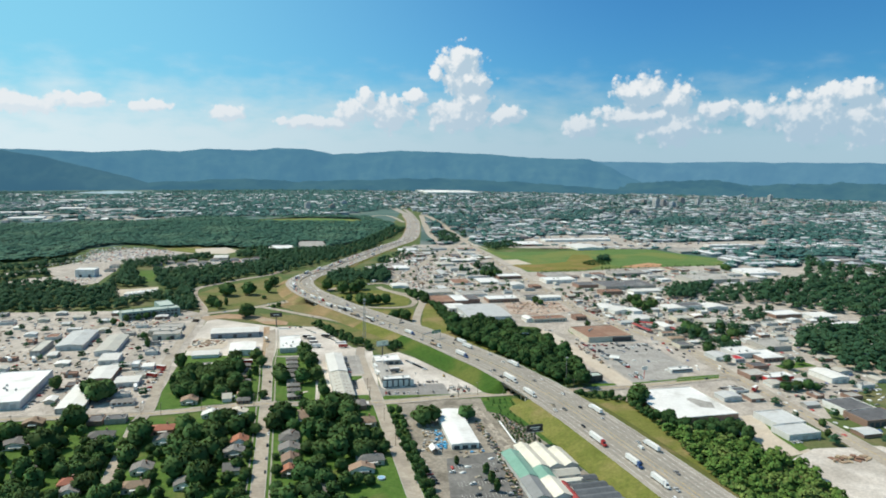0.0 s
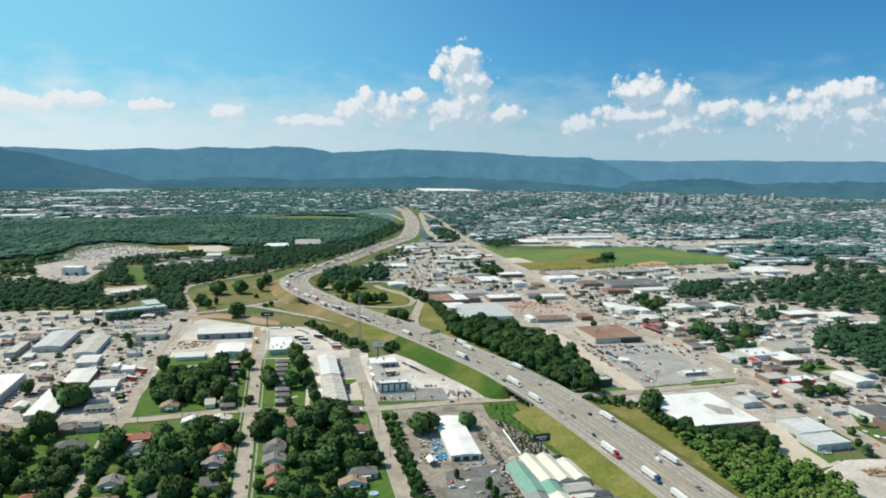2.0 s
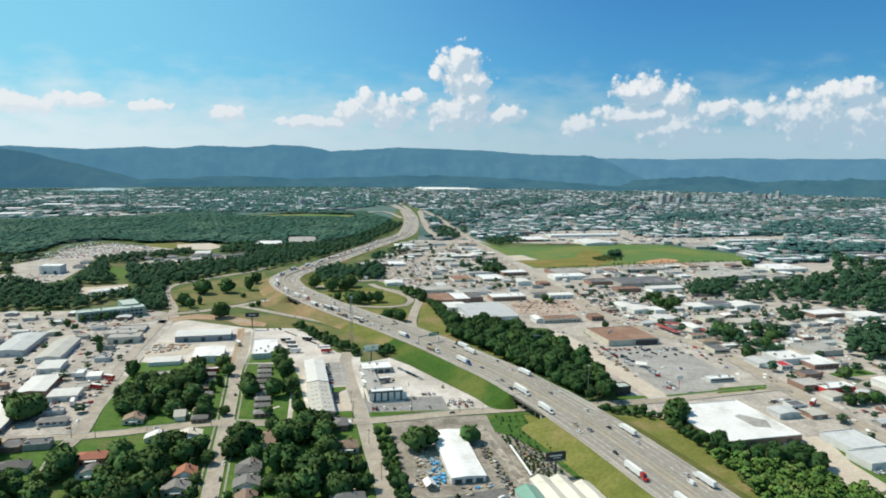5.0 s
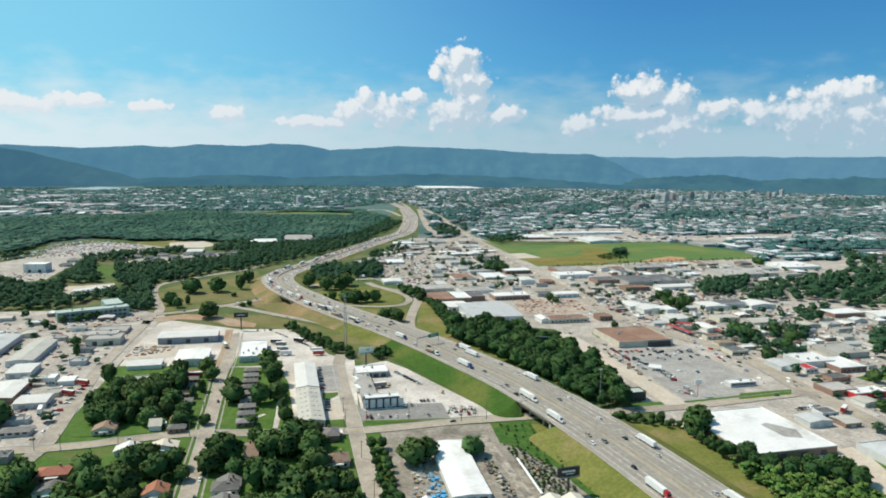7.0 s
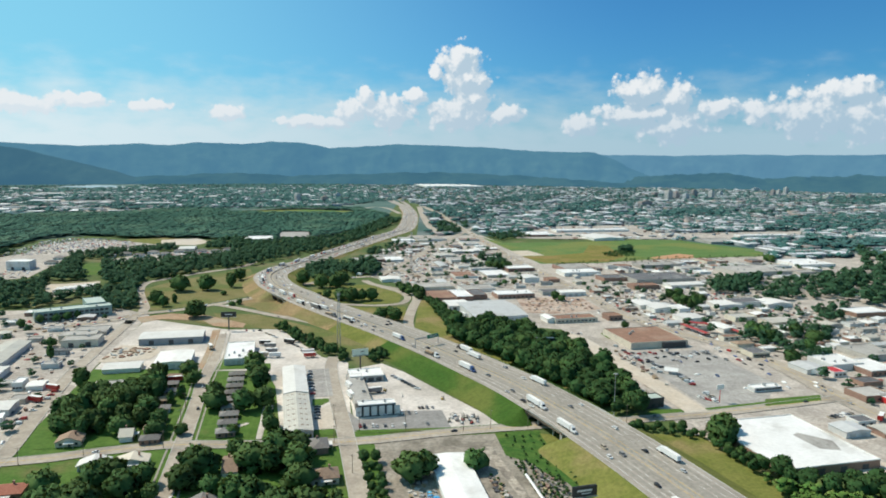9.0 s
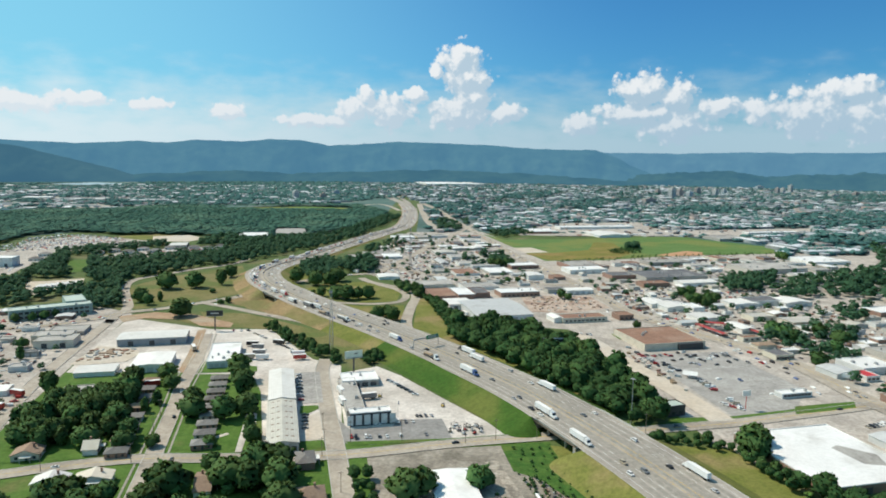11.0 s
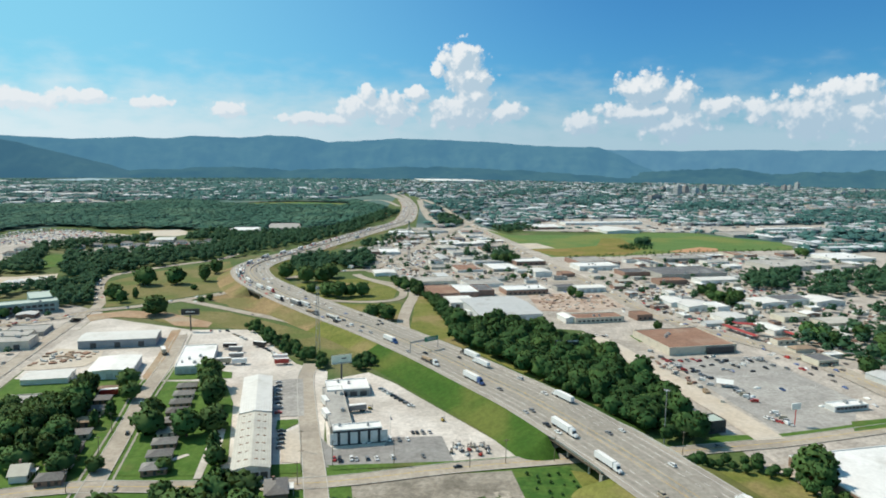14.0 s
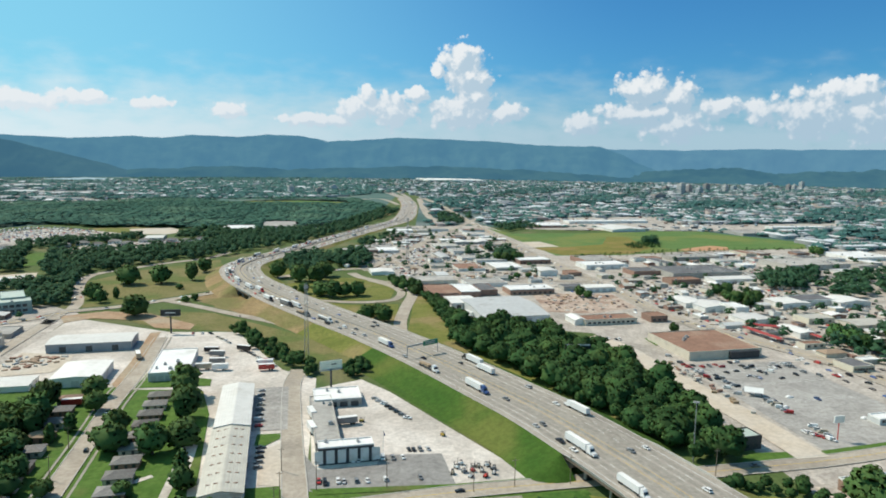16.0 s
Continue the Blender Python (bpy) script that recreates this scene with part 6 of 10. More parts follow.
building("white-roofed workshop", -271.5, 507.8, 18.1, 35.5, h=5.0, roof="gable", rise=1.0, top="roof_white_metal", wall="wall_brick", docks=2, name="workshop", category="workshop")
building("dark blue-grey house-like office with a hipped roof", -231.9, 442.1, 16.0, 7.9, h=3.4, roof="hip", rise=1.9, top="shingle_grey", wall="wall_white", windows=4)
building("long dark-roofed low building", -236.4, 406.0, 9.8, 13.1, h=3.6, top="roof_dark", wall="wall_brick", units=1)
building("long dark-roofed low building", -223.6, 407.1, 13.4, 9.1, h=4.2, top="roof_dark", wall="wall_block", units=2)
building("white-roofed workshop with a white front", -245.7, 489.7, 18.2, 16.3, h=4.8, roof="gable_x", rise=0.8, top="roof_white_metal", wall="wall_white", docks=2)
building("white two-storey office", -253.8, 531.6, 5.9, 11.6, h=6.0, top="roof_white", wall="wall_white", windows=3)
building("small white workshop", -243.4, 531.1, 9.7, 11.2, h=4.0, roof="gable_x", rise=0.8, top="roof_white_metal", wall="wall_white", doors=1)
building("tan-roofed workshop", -359.9, 589.9, 8.9, 39.3, h=5.6, top="roof_tan_metal", wall="wall_block", docks=3)
building("pale grey metal hall", -339.6, 618.2, 23.6, 58.9, h=6.0, roof="gable", rise=1.5, top="roof_grey_metal", wall="wall_metal", docks=3)
building("pale tan metal hall", -299.9, 599.3, 18.0, 60.2, h=5.8, roof="gable", rise=1.4, top="roof_tan_metal", wall="wall_metal", docks=2)
building("white-roofed hall", -284.1, 554.2, 15.9, 22.9, h=5.0, roof="gable_x", rise=0.9, top="roof_white_metal", wall="wall_white", docks=2)
building("tan-walled depot", -267.3, 647.3, 26.6, 15.6, h=7.0, top="roof_gravel", wall="wall_cream", docks=3, dock_mat="door_dark", units=2)
building("brown-roofed yard building", -267.7, 671.7, 26.0, 22.0, h=3.2, top="roof_gravel", wall="wall_block")
school = building("long two-storey school building with teal glazing and a pale roof", -308.0, 729.5, 62.0, 15.0, 30.0, h=8.6, top="roof_pale_green", wall="wall_teal", units=3, name="school_building", category="school", full=True)
for lv in (1.2, 4.9):
    facade(school, 14, "window", 62.0, 15.0, 8.6, "f", "glass", (3.0, 2.0), lv, "band window")
building("taller end block of a school with a pale roof", -301.0, 757.5, 16.0, 30.0, 30.0, h=9.6, top="roof_pale_green", wall="wall_teal", windows=5, name="school_building", category="school", full=True)
building("white cubic warehouse by a scrap yard", -492.0, 1005.0, 27.5, 20.0, 3.0, h=11.0, top="roof_white", wall="wall_white", docks=2, dock_mat="door_dark", name="warehouse", category="warehouse", full=True)
building("red-roofed low depot", -368.8, 631.6, 11.4, 15.4, h=4.2, top="roof_brown", wall="wall_white", docks=2)

# ---------------------------------------------------------------- the garden market south of the cross street
market = building("long white-roofed market hall", 8.2, 381.8, 17.8, 61.0, 6.2, h=4.4, roof="gable", rise=0.7, top="roof_white", wall="wall_white", docks=3, dock_mat="door_dark", name="market_hall", category="market hall")
GREENHOUSES = [
    ((40.3, 320.9, 11.0, 35.3, 8.3), "roof_green_metal", "green metal gable roof over sales sheds"),
    ((49.6, 332.4, 9.4, 33.1, 10.6), "roof_cream_metal", "cream white gabled greenhouse"),
    ((59.2, 332.9, 9.2, 32.1, 10.8), "roof_cream_metal", "cream white gabled greenhouse"),
    ((68.8, 330.1, 8.8, 24.3, 11.2), "roof_cream_metal", "cream white gabled greenhouse with a short roof"),
    ((43.6, 290.6, 10.8, 24.0, 6.9), "roof_smoke_metal", "grey metal gable roof over sales sheds"),
    ((52.4, 308.0, 9.6, 14.7, 7.9), "roof_green_metal", "small green metal gable roof"),
    ((55.0, 291.0, 10.4, 21.0, 9.2), "roof_cream_metal", "cream white gabled greenhouse"),
    ((65.8, 309.6, 8.4, 13.6, 99.7), "roof_tan_metal", "low tan metal sales shed"),
    ((66.2, 300.9, 3.6, 13.2, 99.6), "roof_cream_metal", "low narrow lean-to with a cream roof"),
    ((62.4, 285.4, 3.4, 26.0, 8.4), "canopy_red", "narrow shed with a dark red roof"),
    ((76.6, 303.4, 5.6, 9.6, 99.0), "roof_slate_metal", "small dark slate ribbed shed"),
    ((74.4, 293.9, 5.9, 20.6, 99.5), "roof_slate_metal", "long low shed with a dark slate ribbed roof"),
    ((75.4, 287.4, 5.9, 22.3, 99.5), "roof_slate_metal", "long low shed with a dark slate ribbed roof"),
    ((76.4, 280.9, 5.9, 23.1, 99.5), "roof_slate_metal", "long low shed with a dark slate ribbed roof"),
    ((77.4, 274.4, 5.9, 23.6, 99.5), "roof_slate_metal", "long low shed with a dark slate ribbed roof"),
]
for (gx, gy, gw, gd, ga), gm, gl in GREENHOUSES:
    glass_house = gm == "roof_cream_metal" and gw > 5
    low = gm in ("roof_slate_metal", "canopy_red") or gw < 5
    building(gl, gx, gy, gw, gd, ga, h=3.4 if low else 4.2, roof="gable", rise=max(0.8, min(2.6, gw * (0.17 if low else 0.25))), top=gm, wall="wall_metal" if gm != "canopy_red" else "wall_brick", docks=0 if low else 1, name="greenhouse" if glass_house else "sales_shed", category="greenhouse" if glass_house else "shed", group="sheds of the garden market")
shelter = thing("covered_walkway", "long narrow white roof over a walkway between plants", "canopy", 41.8, 371.2, 0.2, 6.5)
part("roof", Geo().gable(1.2, 38.0, 2.5, 0.3, 0.1, 0.1), "roof_white", shelter)
for wy_ in range(-18, 19, 6):
    for wx_ in (-0.55, 0.55):
        part("post", Geo().tube(wx_, wy_, 0, 0.06, 2.52, 6), "galvanised", shelter)
stall = thing("stall_tent", "white stall tent beside the market hall", "tent", -8.8, 347.8, 0.2, 12)
part("roof", Geo().gable(5.4, 7.5, 2.4, 1.5, 0.1, 0.08), "roof_white", stall)
for wx_ in (-2.5, 2.5):
    for wy_ in (-3.4, 0, 3.4):
        part("post", Geo().tube(wx_, wy_, 0, 0.08, 2.45, 6), "galvanised", stall)
billboard(*(57.4, 357.5), GRID + 3, 8.4, 11.0, 4.2, "sign_black", "black roadside billboard with white lettering bars", [(-0.02, 0.5, 0.62, 0.2, "paint_white"), (0.05, 0.24, 0.4, 0.1, "paint_white")])
billboard(*(-42.3, 556.5), GRID + 12, 11.5, 11.5, 4.4, "sign_pale", "pale green roadside billboard on one dark post", [(0.12, 0.5, 0.22, 0.14, "sign_black")])
billboard(*(-157.4, 674.4), GRID - 4, 12.0, 12.5, 4.0, "sign_black", "dark roadside billboard on one post", [(0.0, 0.4, 0.5, 0.18, "paint_white")])
building("dark shop building with a grey-green flat roof under trees", 133.4, 480.9, 14.5, 9.0, 12.0, h=5.6, top="roof_pale_green", wall="wall_dark", doors=1, windows=3, name="shop_building", category="shop", full=True)
billboard(*(95.9, 594.1), GRID - 10, 9.5, 15.0, 3.4, "sign_black", "dark billboard half hidden in trees", [(0.0, 0.8, 0.9, 0.2, "paint_white")])

# ---------------------------------------------------------------- shops and warehouses east of the motorway
white_hall = building("huge white-roofed warehouse with brown brick walls and a grey roof patch", 182.3, 417.5, 54.4, 59.7, h=5.2, top="roof_white", wall="wall_brick", docks=4, dock_mat="door_dark", units=0, name="warehouse", category="warehouse")
part("roof_patch", Geo().prism([(8, -13), (17, -17), (22, -6), (12, 7), (7, 5)], 4.285, 4.295), "roof_gravel", white_hall, "patch of weathered grey roofing")
building("low grey metal warehouse", 238.5, 362.6, 25.0, 17.4, h=5.2, roof="flat", top="roof_grey_metal", wall="wall_metal", docks=3, name="warehouse", category="warehouse")
building("low grey metal warehouse", 239.9, 384.6, 23.5, 24.5, h=5.4, roof="flat", top="roof_grey_metal", wall="wall_metal", docks=1, name="warehouse", category="warehouse")
store = building("big store with a flat rust-brown roof and cream walls", 187.3, 629.4, 50.1, 47.4, h=4.9, top="roof_brown", wall="wall_cream", units=3, name="store_building", category="store", full=True)
SD = [c for c in store.children if c.name.startswith("wall")][0].dimensions.y
part("entrance_canopy", Geo().box(12, -SD / 2 - 1.0, 0, 20, 2.4, 4.6), "wall_dark", store, "dark recessed entrance canopy")
building("small white-roofed drive-in restaurant", 220.1, 505.2, 20.6, 6.9, h=3.3, top="roof_white", wall="wall_metal", windows=8, units=3, name="restaurant", category="restaurant")
building("long low block with a rust-brown roof", 147.1, 700.0, 41.3, 16.0, h=4.8, top="roof_brown", wall="wall_cream", windows=10, units=2)
building("white gabled end of a brown-roofed block", 123.9, 699.9, 8.9, 17.6, h=5.0, roof="gable", rise=1.6, top="roof_white_metal", wall="wall_white")
building("small square brown-roofed shop", 186.0, 706.0, 13.6, 14.2, h=5.4, top="roof_brown", wall="wall_brick", windows=3)
building("vast hall with a pale grey metal roof", 74.7, 731.8, 50.9, 69.6, h=7.0, roof="gable_x", rise=2.2, top="roof_grey_metal", wall="wall_metal", docks=5, name="factory_hall", category="factory")
building("white-roofed workshop with a dark door", 45.4, 759.7, 22.6, 27.4, h=6.4, roof="gable_x", rise=0.9, top="roof_white_metal", wall="wall_white", docks=2, dock_mat="door_dark")
building("rust-brown-roofed old factory", 32.2, 801.7, 23.7, 42.3, h=6.4, top="roof_brown", wall="wall_brick")
building("white-roofed bay of an old factory", 54.4, 806.9, 17.4, 37.9, h=6.6, top="roof_white", wall="wall_brick")
building("dark-roofed bay of an old factory", 72.0, 811.5, 15.3, 29.2, h=6.2, top="roof_dark", wall="wall_brick")
building("long grey-roofed store with brown brick walls", 111.9, 813.2, 41.3, 22.0, h=5.8, top="roof_white", wall="wall_brick", windows=8, units=3)
building("white commercial hall", 177.5, 820.2, 29.4, 14.4, h=6.0, roof="gable_x", rise=1.0, top="roof_white_metal", wall="wall_white", docks=4)
building("dark open-sided shed", 155.7, 826.4, 22.3, 13.5, h=4.6, top="roof_dark", wall="wall_block")
building("brick shop with a white roof", 152.4, 989.5, 36.8, 22.6, h=5.8, top="roof_white", wall="wall_brick", windows=5)
building("tall white shop", 149.3, 910.0, 19.2, 23.7, h=7.2, roof="gable", rise=1.0, top="roof_white_metal", wall="wall_white", doors=2)
building("small brown brick shop", 176.6, 904.6, 14.7, 16.4, h=4.5, top="roof_brown", wall="wall_brick")
building("white-roofed market shop", 224.3, 955.8, 50.0, 28.3, h=6.0, top="roof_white", wall="wall_white", units=3, docks=4)
building("old gabled brick store", 227.6, 993.0, 42.3, 44.2, h=6.5, top="roof_gravel", wall="wall_brick", units=2)
building("dark-roofed brick block", 256.2, 914.9, 34.2, 24.7, h=5.4, top="roof_dark", wall="wall_brick", units=2)
building("long dark grey-roofed factory", 311.2, 911.2, 80.1, 47.3, h=6.6, top="roof_dark", wall="wall_block", units=6, name="factory_hall", category="factory")
building("white-roofed hall", 326.5, 865.7, 44.9, 18.4, h=5.6, roof="gable_x", rise=1.0, top="roof_white_metal", wall="wall_white", docks=3)
building("brown-roofed workshop", 274.4, 859.9, 31.9, 17.0, h=5.4, top="roof_brown", wall="wall_brick", units=2)
building("white-roofed shop", 236.0, 761.7, 19.2, 26.8, h=5.0, roof="gable", rise=1.2, top="roof_white_metal", wall="wall_white", docks=1)
building("white gabled workshop", 248.2, 744.2, 27.0, 25.1, h=5.2, roof="gable", rise=1.8, top="roof_white_metal", wall="wall_white", docks=2)
building("tall white-fronted shop", 260.7, 729.9, 11.8, 20.5, h=7.5, top="roof_white", wall="wall_white", windows=2)
building("dark-roofed long warehouse", 345.9, 764.5, 36.8, 20.9, h=5.8, top="roof_dark", wall="wall_white", docks=4)
building("white-roofed long warehouse", 319.4, 754.3, 26.8, 22.8, h=5.8, roof="gable", rise=0.9, top="roof_white_metal", wall="wall_white", docks=2)
building("white double-gabled workshop", 373.9, 759.8, 30.3, 23.6, h=5.6, roof="gable", rise=2.0, top="roof_white_metal", wall="wall_white", docks=2)
for ra, rb, rw in (((237.9, 671.1), (245.7, 637.5), 5.0), ((243.0, 680.0), (270.7, 668.9), 7.0), ((270.7, 668.9), (276.3, 640.5), 4.5)):
    rl = math.hypot(rb[0] - ra[0], rb[1] - ra[1])
    awning = thing("market_canopy", "long low dark red canopy of an open market", "canopy", (ra[0] + rb[0]) / 2, (ra[1] + rb[1]) / 2, 0.2, math.degrees(math.atan2(rb[1] - ra[1], rb[0] - ra[0])) - 90, "red market canopies")
    part("roof", Geo().gable(rw, rl, 3.0, 0.7, 0.2, 0.15), "canopy_red", awning)
    for pu in (-0.42, 0.42):
        for pv in range(6):
            part("post", Geo().tube(rw * pu, rl * (pv / 5 - 0.5) * 0.96, 0, 0.1, 3.1, 6), "galvanised", awning)
    take_box((ra[0] + rb[0]) / 2, (ra[1] + rb[1]) / 2, rw, rl, math.degrees(math.atan2(rb[1] - ra[1], rb[0] - ra[0])) - 90)
building("white-roofed long workshop", 269.8, 661.7, 12.4, 23.0, h=5.2, roof="gable", rise=1.0, top="roof_white_metal", wall="wall_white", docks=2)
building("white-roofed long workshop", 258.0, 698.6, 23.6, 22.2, h=5.0, roof="gable", rise=1.0, top="roof_white_metal", wall="wall_white", docks=2)
building("tan-roofed shop", 307.3, 699.4, 23.0, 16.5, h=4.8, top="roof_tan_metal", wall="wall_cream", windows=3)
building("cream workshop with roller doors", 334.0, 680.9, 29.6, 18.7, h=5.4, roof="gable_x", rise=1.0, top="roof_tan_metal", wall="wall_cream", docks=4)
building("dark-flat-roofed motel block", 257.2, 584.0, 15.1, 14.8, h=4.2, top="roof_dark", wall="wall_cream", windows=7)
building("small tan hip-roofed shop", 261.4, 610.1, 15.7, 8.2, h=3.6, roof="hip", rise=1.8, top="shingle_brown", wall="wall_cream")
building("low tan-roofed shop", 260.2, 629.3, 15.8, 7.7, h=3.8, top="roof_brown", wall="wall_cream", windows=3)
building("white metal hall with a brick end", 341.9, 480.9, 18.0, 26.1, h=6.0, roof="gable", rise=1.2, top="roof_white_metal", wall="wall_white", docks=2)
building("low diner with a bright red canopy front", 294.1, 480.5, 26.2, 12.1, h=4.6, top="roof_white", wall="roof_red", units=2, name="restaurant", category="restaurant")
building("orange brick shop with a dark roof", 278.4, 488.2, 19.9, 17.1, h=4.8, top="roof_gravel", wall="wall_brick", windows=3)
building("black-roofed white car showroom", 307.7, 406.5, 26.6, 23.2, h=5.8, top="roof_dark", wall="wall_white", docks=4)
building("black-roofed brick showroom with arched bays", 312.0, 385.3, 33.5, 21.1, h=5.8, top="roof_dark", wall="wall_brick", docks=6, dock_mat="door_dark")
building("grey-roofed workshop behind cars", 227.7, 434.3, 15.7, 12.7, h=4.6, roof="gable", rise=1.2, top="roof_grey_metal", wall="wall_metal", docks=2)
building("small dark-roofed shop behind cars", 242.6, 445.5, 11.7, 8.9, h=4.2, top="roof_dark", wall="wall_white", windows=2)
building("pale grey gabled warehouse", 274.6, 544.2, 17.8, 18.4, h=4.8, roof="gable", rise=1.4, top="roof_grey_metal", wall="wall_metal", docks=1)
building("white-roofed supermarket", 301.9, 554.6, 26.8, 24.0, h=5.6, top="roof_white", wall="wall_metal", units=3)
building("red-roofed diner", 287.0, 534.7, 10.4, 12.9, h=4.2, top="roof_red", wall="wall_white", windows=3)
building("white-roofed row of shops", 319.5, 543.2, 23.2, 27.6, h=4.8, top="roof_white", wall="wall_brick", windows=5)
building("grey-roofed brick workshop", 344.9, 579.2, 29.3, 29.2, h=5.4, top="roof_gravel", wall="wall_block", units=2)
building("white metal hall on the hill", 479.4, 705.4, 33.3, 23.9, h=6.0, roof="gable_x", rise=1.0, top="roof_white_metal", wall="wall_white", docks=3, dock_mat="door_dark")
building("white-roofed long hall", 478.1, 662.9, 56.0, 9.9, h=5.2, top="roof_white", wall="wall_white")
building("white-roofed long hall", 442.7, 717.7, 38.1, 22.8, h=5.2, top="roof_white", wall="wall_brick")
building("white shed roof among trees", 447.7, 575.5, 15.3, 20.2, h=4.5, roof="gable", rise=1.0, top="roof_white_metal", wall="wall_white")
building("white-roofed hall at the field's end", 584.5, 1038.6, 60.4, 54.4, h=5.0, top="roof_white", wall="wall_white", units=3)
building("pale-roofed supermarket", 355.1, 1019.4, 61.9, 27.3, h=5.6, top="roof_gravel", wall="wall_block", units=4)
building("pale grey distribution hall", 467.0, 965.3, 80.2, 52.1, h=7.0, top="roof_gravel", wall="wall_block", docks=8, units=5)
building("white-roofed distribution hall", 404.8, 1501.9, 164.7, 29.4, h=5.0, top="roof_white", wall="wall_white", units=4, name="warehouse", category="warehouse")
building("white domed-roof sports hall", 386.0, 1369.2, 61.8, 70.5, h=5.0, roof="gable", rise=3.0, top="roof_white_metal", wall="wall_white", name="sports_hall", category="hall")
building("white-roofed hall", 272.6, 1422.8, 55.5, 56.6, h=5.0, top="roof_white", wall="wall_brick", units=3)
building("long pale hall", 589.4, 1310.7, 63.3, 52.0, h=5.0, top="roof_gravel", wall="wall_block", units=3)
building("long white-roofed plant", 726.2, 1400.9, 114.6, 19.5, h=5.5, top="roof_white", wall="wall_white", units=4)
building("very large far white-roofed plant with a blue stripe", 309.5, 3950.4, 313.2, 396.5, h=10.0, top="roof_white", wall="wall_white", units=6, name="factory_hall", category="factory")

for i in range(8):
    nk = i / 7
    n0, n1 = (-379.1, 854.8), (-350.9, 877.9)
    building("small white plastic greenhouse on bare ground", n0[0] + (n1[0] - n0[0]) * nk, n0[1] + (n1[1] - n0[1]) * nk, 6.5, 16, GRID, 2.6, "gable", 1.6, "roof_white_metal", "wall_white", doors=1, name="greenhouse", category="greenhouse", group="greenhouses of the nursery")
# ---------------------------------------------------------------- houses
ROW_E0, ROW_E1 = (-108.8, 449.3), (-123.8, 547.3)
for i in range(9):
    k = i / 8
    house("small duplex house with a grey shingle roof in a row", ROW_E0[0] + (ROW_E1[0] - ROW_E0[0]) * k, ROW_E0[1] + (ROW_E1[1] - ROW_E0[1]) * k, 9.6, 6.9, GRID, 2.6, "hip", 1.5, "shingle_grey", ("wall_brick", "wall_cream")[i % 2], False, False, "row of small duplex houses")
ROW_W0, ROW_W1 = (-145.1, 441.9), (-164.1, 543.5)
for i in range(8):
    k = i / 7
    house("small duplex house with a grey-brown shingle roof in a row", ROW_W0[0] + (ROW_W1[0] - ROW_W0[0]) * k, ROW_W0[1] + (ROW_W1[1] - ROW_W0[1]) * k, 9.4, 6.9, GRID, 2.6, "hip", 1.5, ("shingle_grey", "shingle_brown")[i % 3 == 1], ("wall_brick", "wall_cream")[i % 2], False, False, "row of small duplex houses")
HOUSES_WEST = [
    ((-186.3, 386.6), 16, 11, "hip", "shingle_red", "wall_brick"), ((-179.6, 369.8), 15, 9, "gable", "shingle_grey", "wall_white"), ((-221.5, 377.2), 17, 10, "hip", "shingle_grey", "wall_white"),
    ((-268.6, 367.2), 20, 11, "gable", "shingle_grey", "wall_white"), ((-213.0, 312.1), 11, 9, "hip", "shingle_red", "wall_brick"), ((-207.8, 301.5), 11, 8, "gable", "shingle_grey", "wall_white"),
    ((-175.4, 306.1), 15, 10, "hip", "shingle_brown", "wall_cream"), ((-179.4, 328.2), 13, 10, "gable", "shingle_grey", "wall_white"), ((-132.1, 365.8), 12, 10, "gable", "shingle_red", "wall_white"),
    ((-132.0, 348.9), 14, 9, "gable", "shingle_grey", "wall_cream"), ((-128.4, 326.3), 12, 10, "gable", "shingle_grey", "wall_white"), ((-100.8, 371.4), 12, 10, "gable", "shingle_grey", "wall_white"),
    ((-98.9, 352.2), 14, 10, "gable", "shingle_grey", "wall_cream"), ((-96.0, 335.9), 11, 11, "gable", "shingle_brown", "wall_cream"), ((-94.6, 321.0), 10, 8, "gable", "shingle_red", "wall_brick"),
]
HOUSES_EAST = [
    ((-48.3, 333.5), 18, 9, "hip", "shingle_grey", "wall_cream"), ((-53.0, 321.7), 16, 7, "gable", "shingle_brown", "wall_white"), ((-86.6, 420.8), 0, 0, "hip", "shingle_grey", "wall_white"),
    ((-57.9, 428.1), 14, 9, "hip", "shingle_grey", "wall_brick"), ((-52.6, 394.8), 14, 12, "hip", "shingle_brown", "wall_cream"), ((-97.1, 407.6), 20, 7, "gable", "shingle_brown", "wall_white"),
    ((-184.5, 442.6), 13, 10, "gable", "shingle_brown", "wall_cream"), ((-161.0, 413.8), 15, 8, "gable", "roof_white_metal", "wall_white"), ((-143.8, 414.2), 16, 9, "gable", "wall_cream", "wall_white"),
    ((-158.0, 446.7), 10, 7, "gable", "wall_cream", "wall_white"), ((-101.5, 367.9), 13, 11, "hip", "shingle_grey", "wall_white"), ((-275.2, 401.4), 14, 9, "gable", "shingle_brown", "wall_brick"),
    ((-295.6, 361.9), 14, 9, "gable", "shingle_grey", "wall_white"), ((-282.6, 323.8), 14, 9, "hip", "shingle_brown", "wall_brick"), ((-244.3, 328.7), 14, 9, "gable", "shingle_grey", "wall_cream"),
    ((-149.0, 308.6), 14, 9, "gable", "shingle_grey", "wall_white"), ((-70.7, 299.2), 14, 9, "gable", "shingle_grey", "wall_cream"), ((-134.4, 527.2), 0, 0, "hip", "shingle_grey", "wall_white"),
]
NAMES = {"shingle_grey": "grey shingle", "shingle_red": "red-brown shingle", "shingle_brown": "brown shingle", "roof_white_metal": "white metal", "wall_cream": "pale cream"}
WALLS = {"wall_white": "white boards", "wall_cream": "cream boards", "wall_brick": "brown brick"}
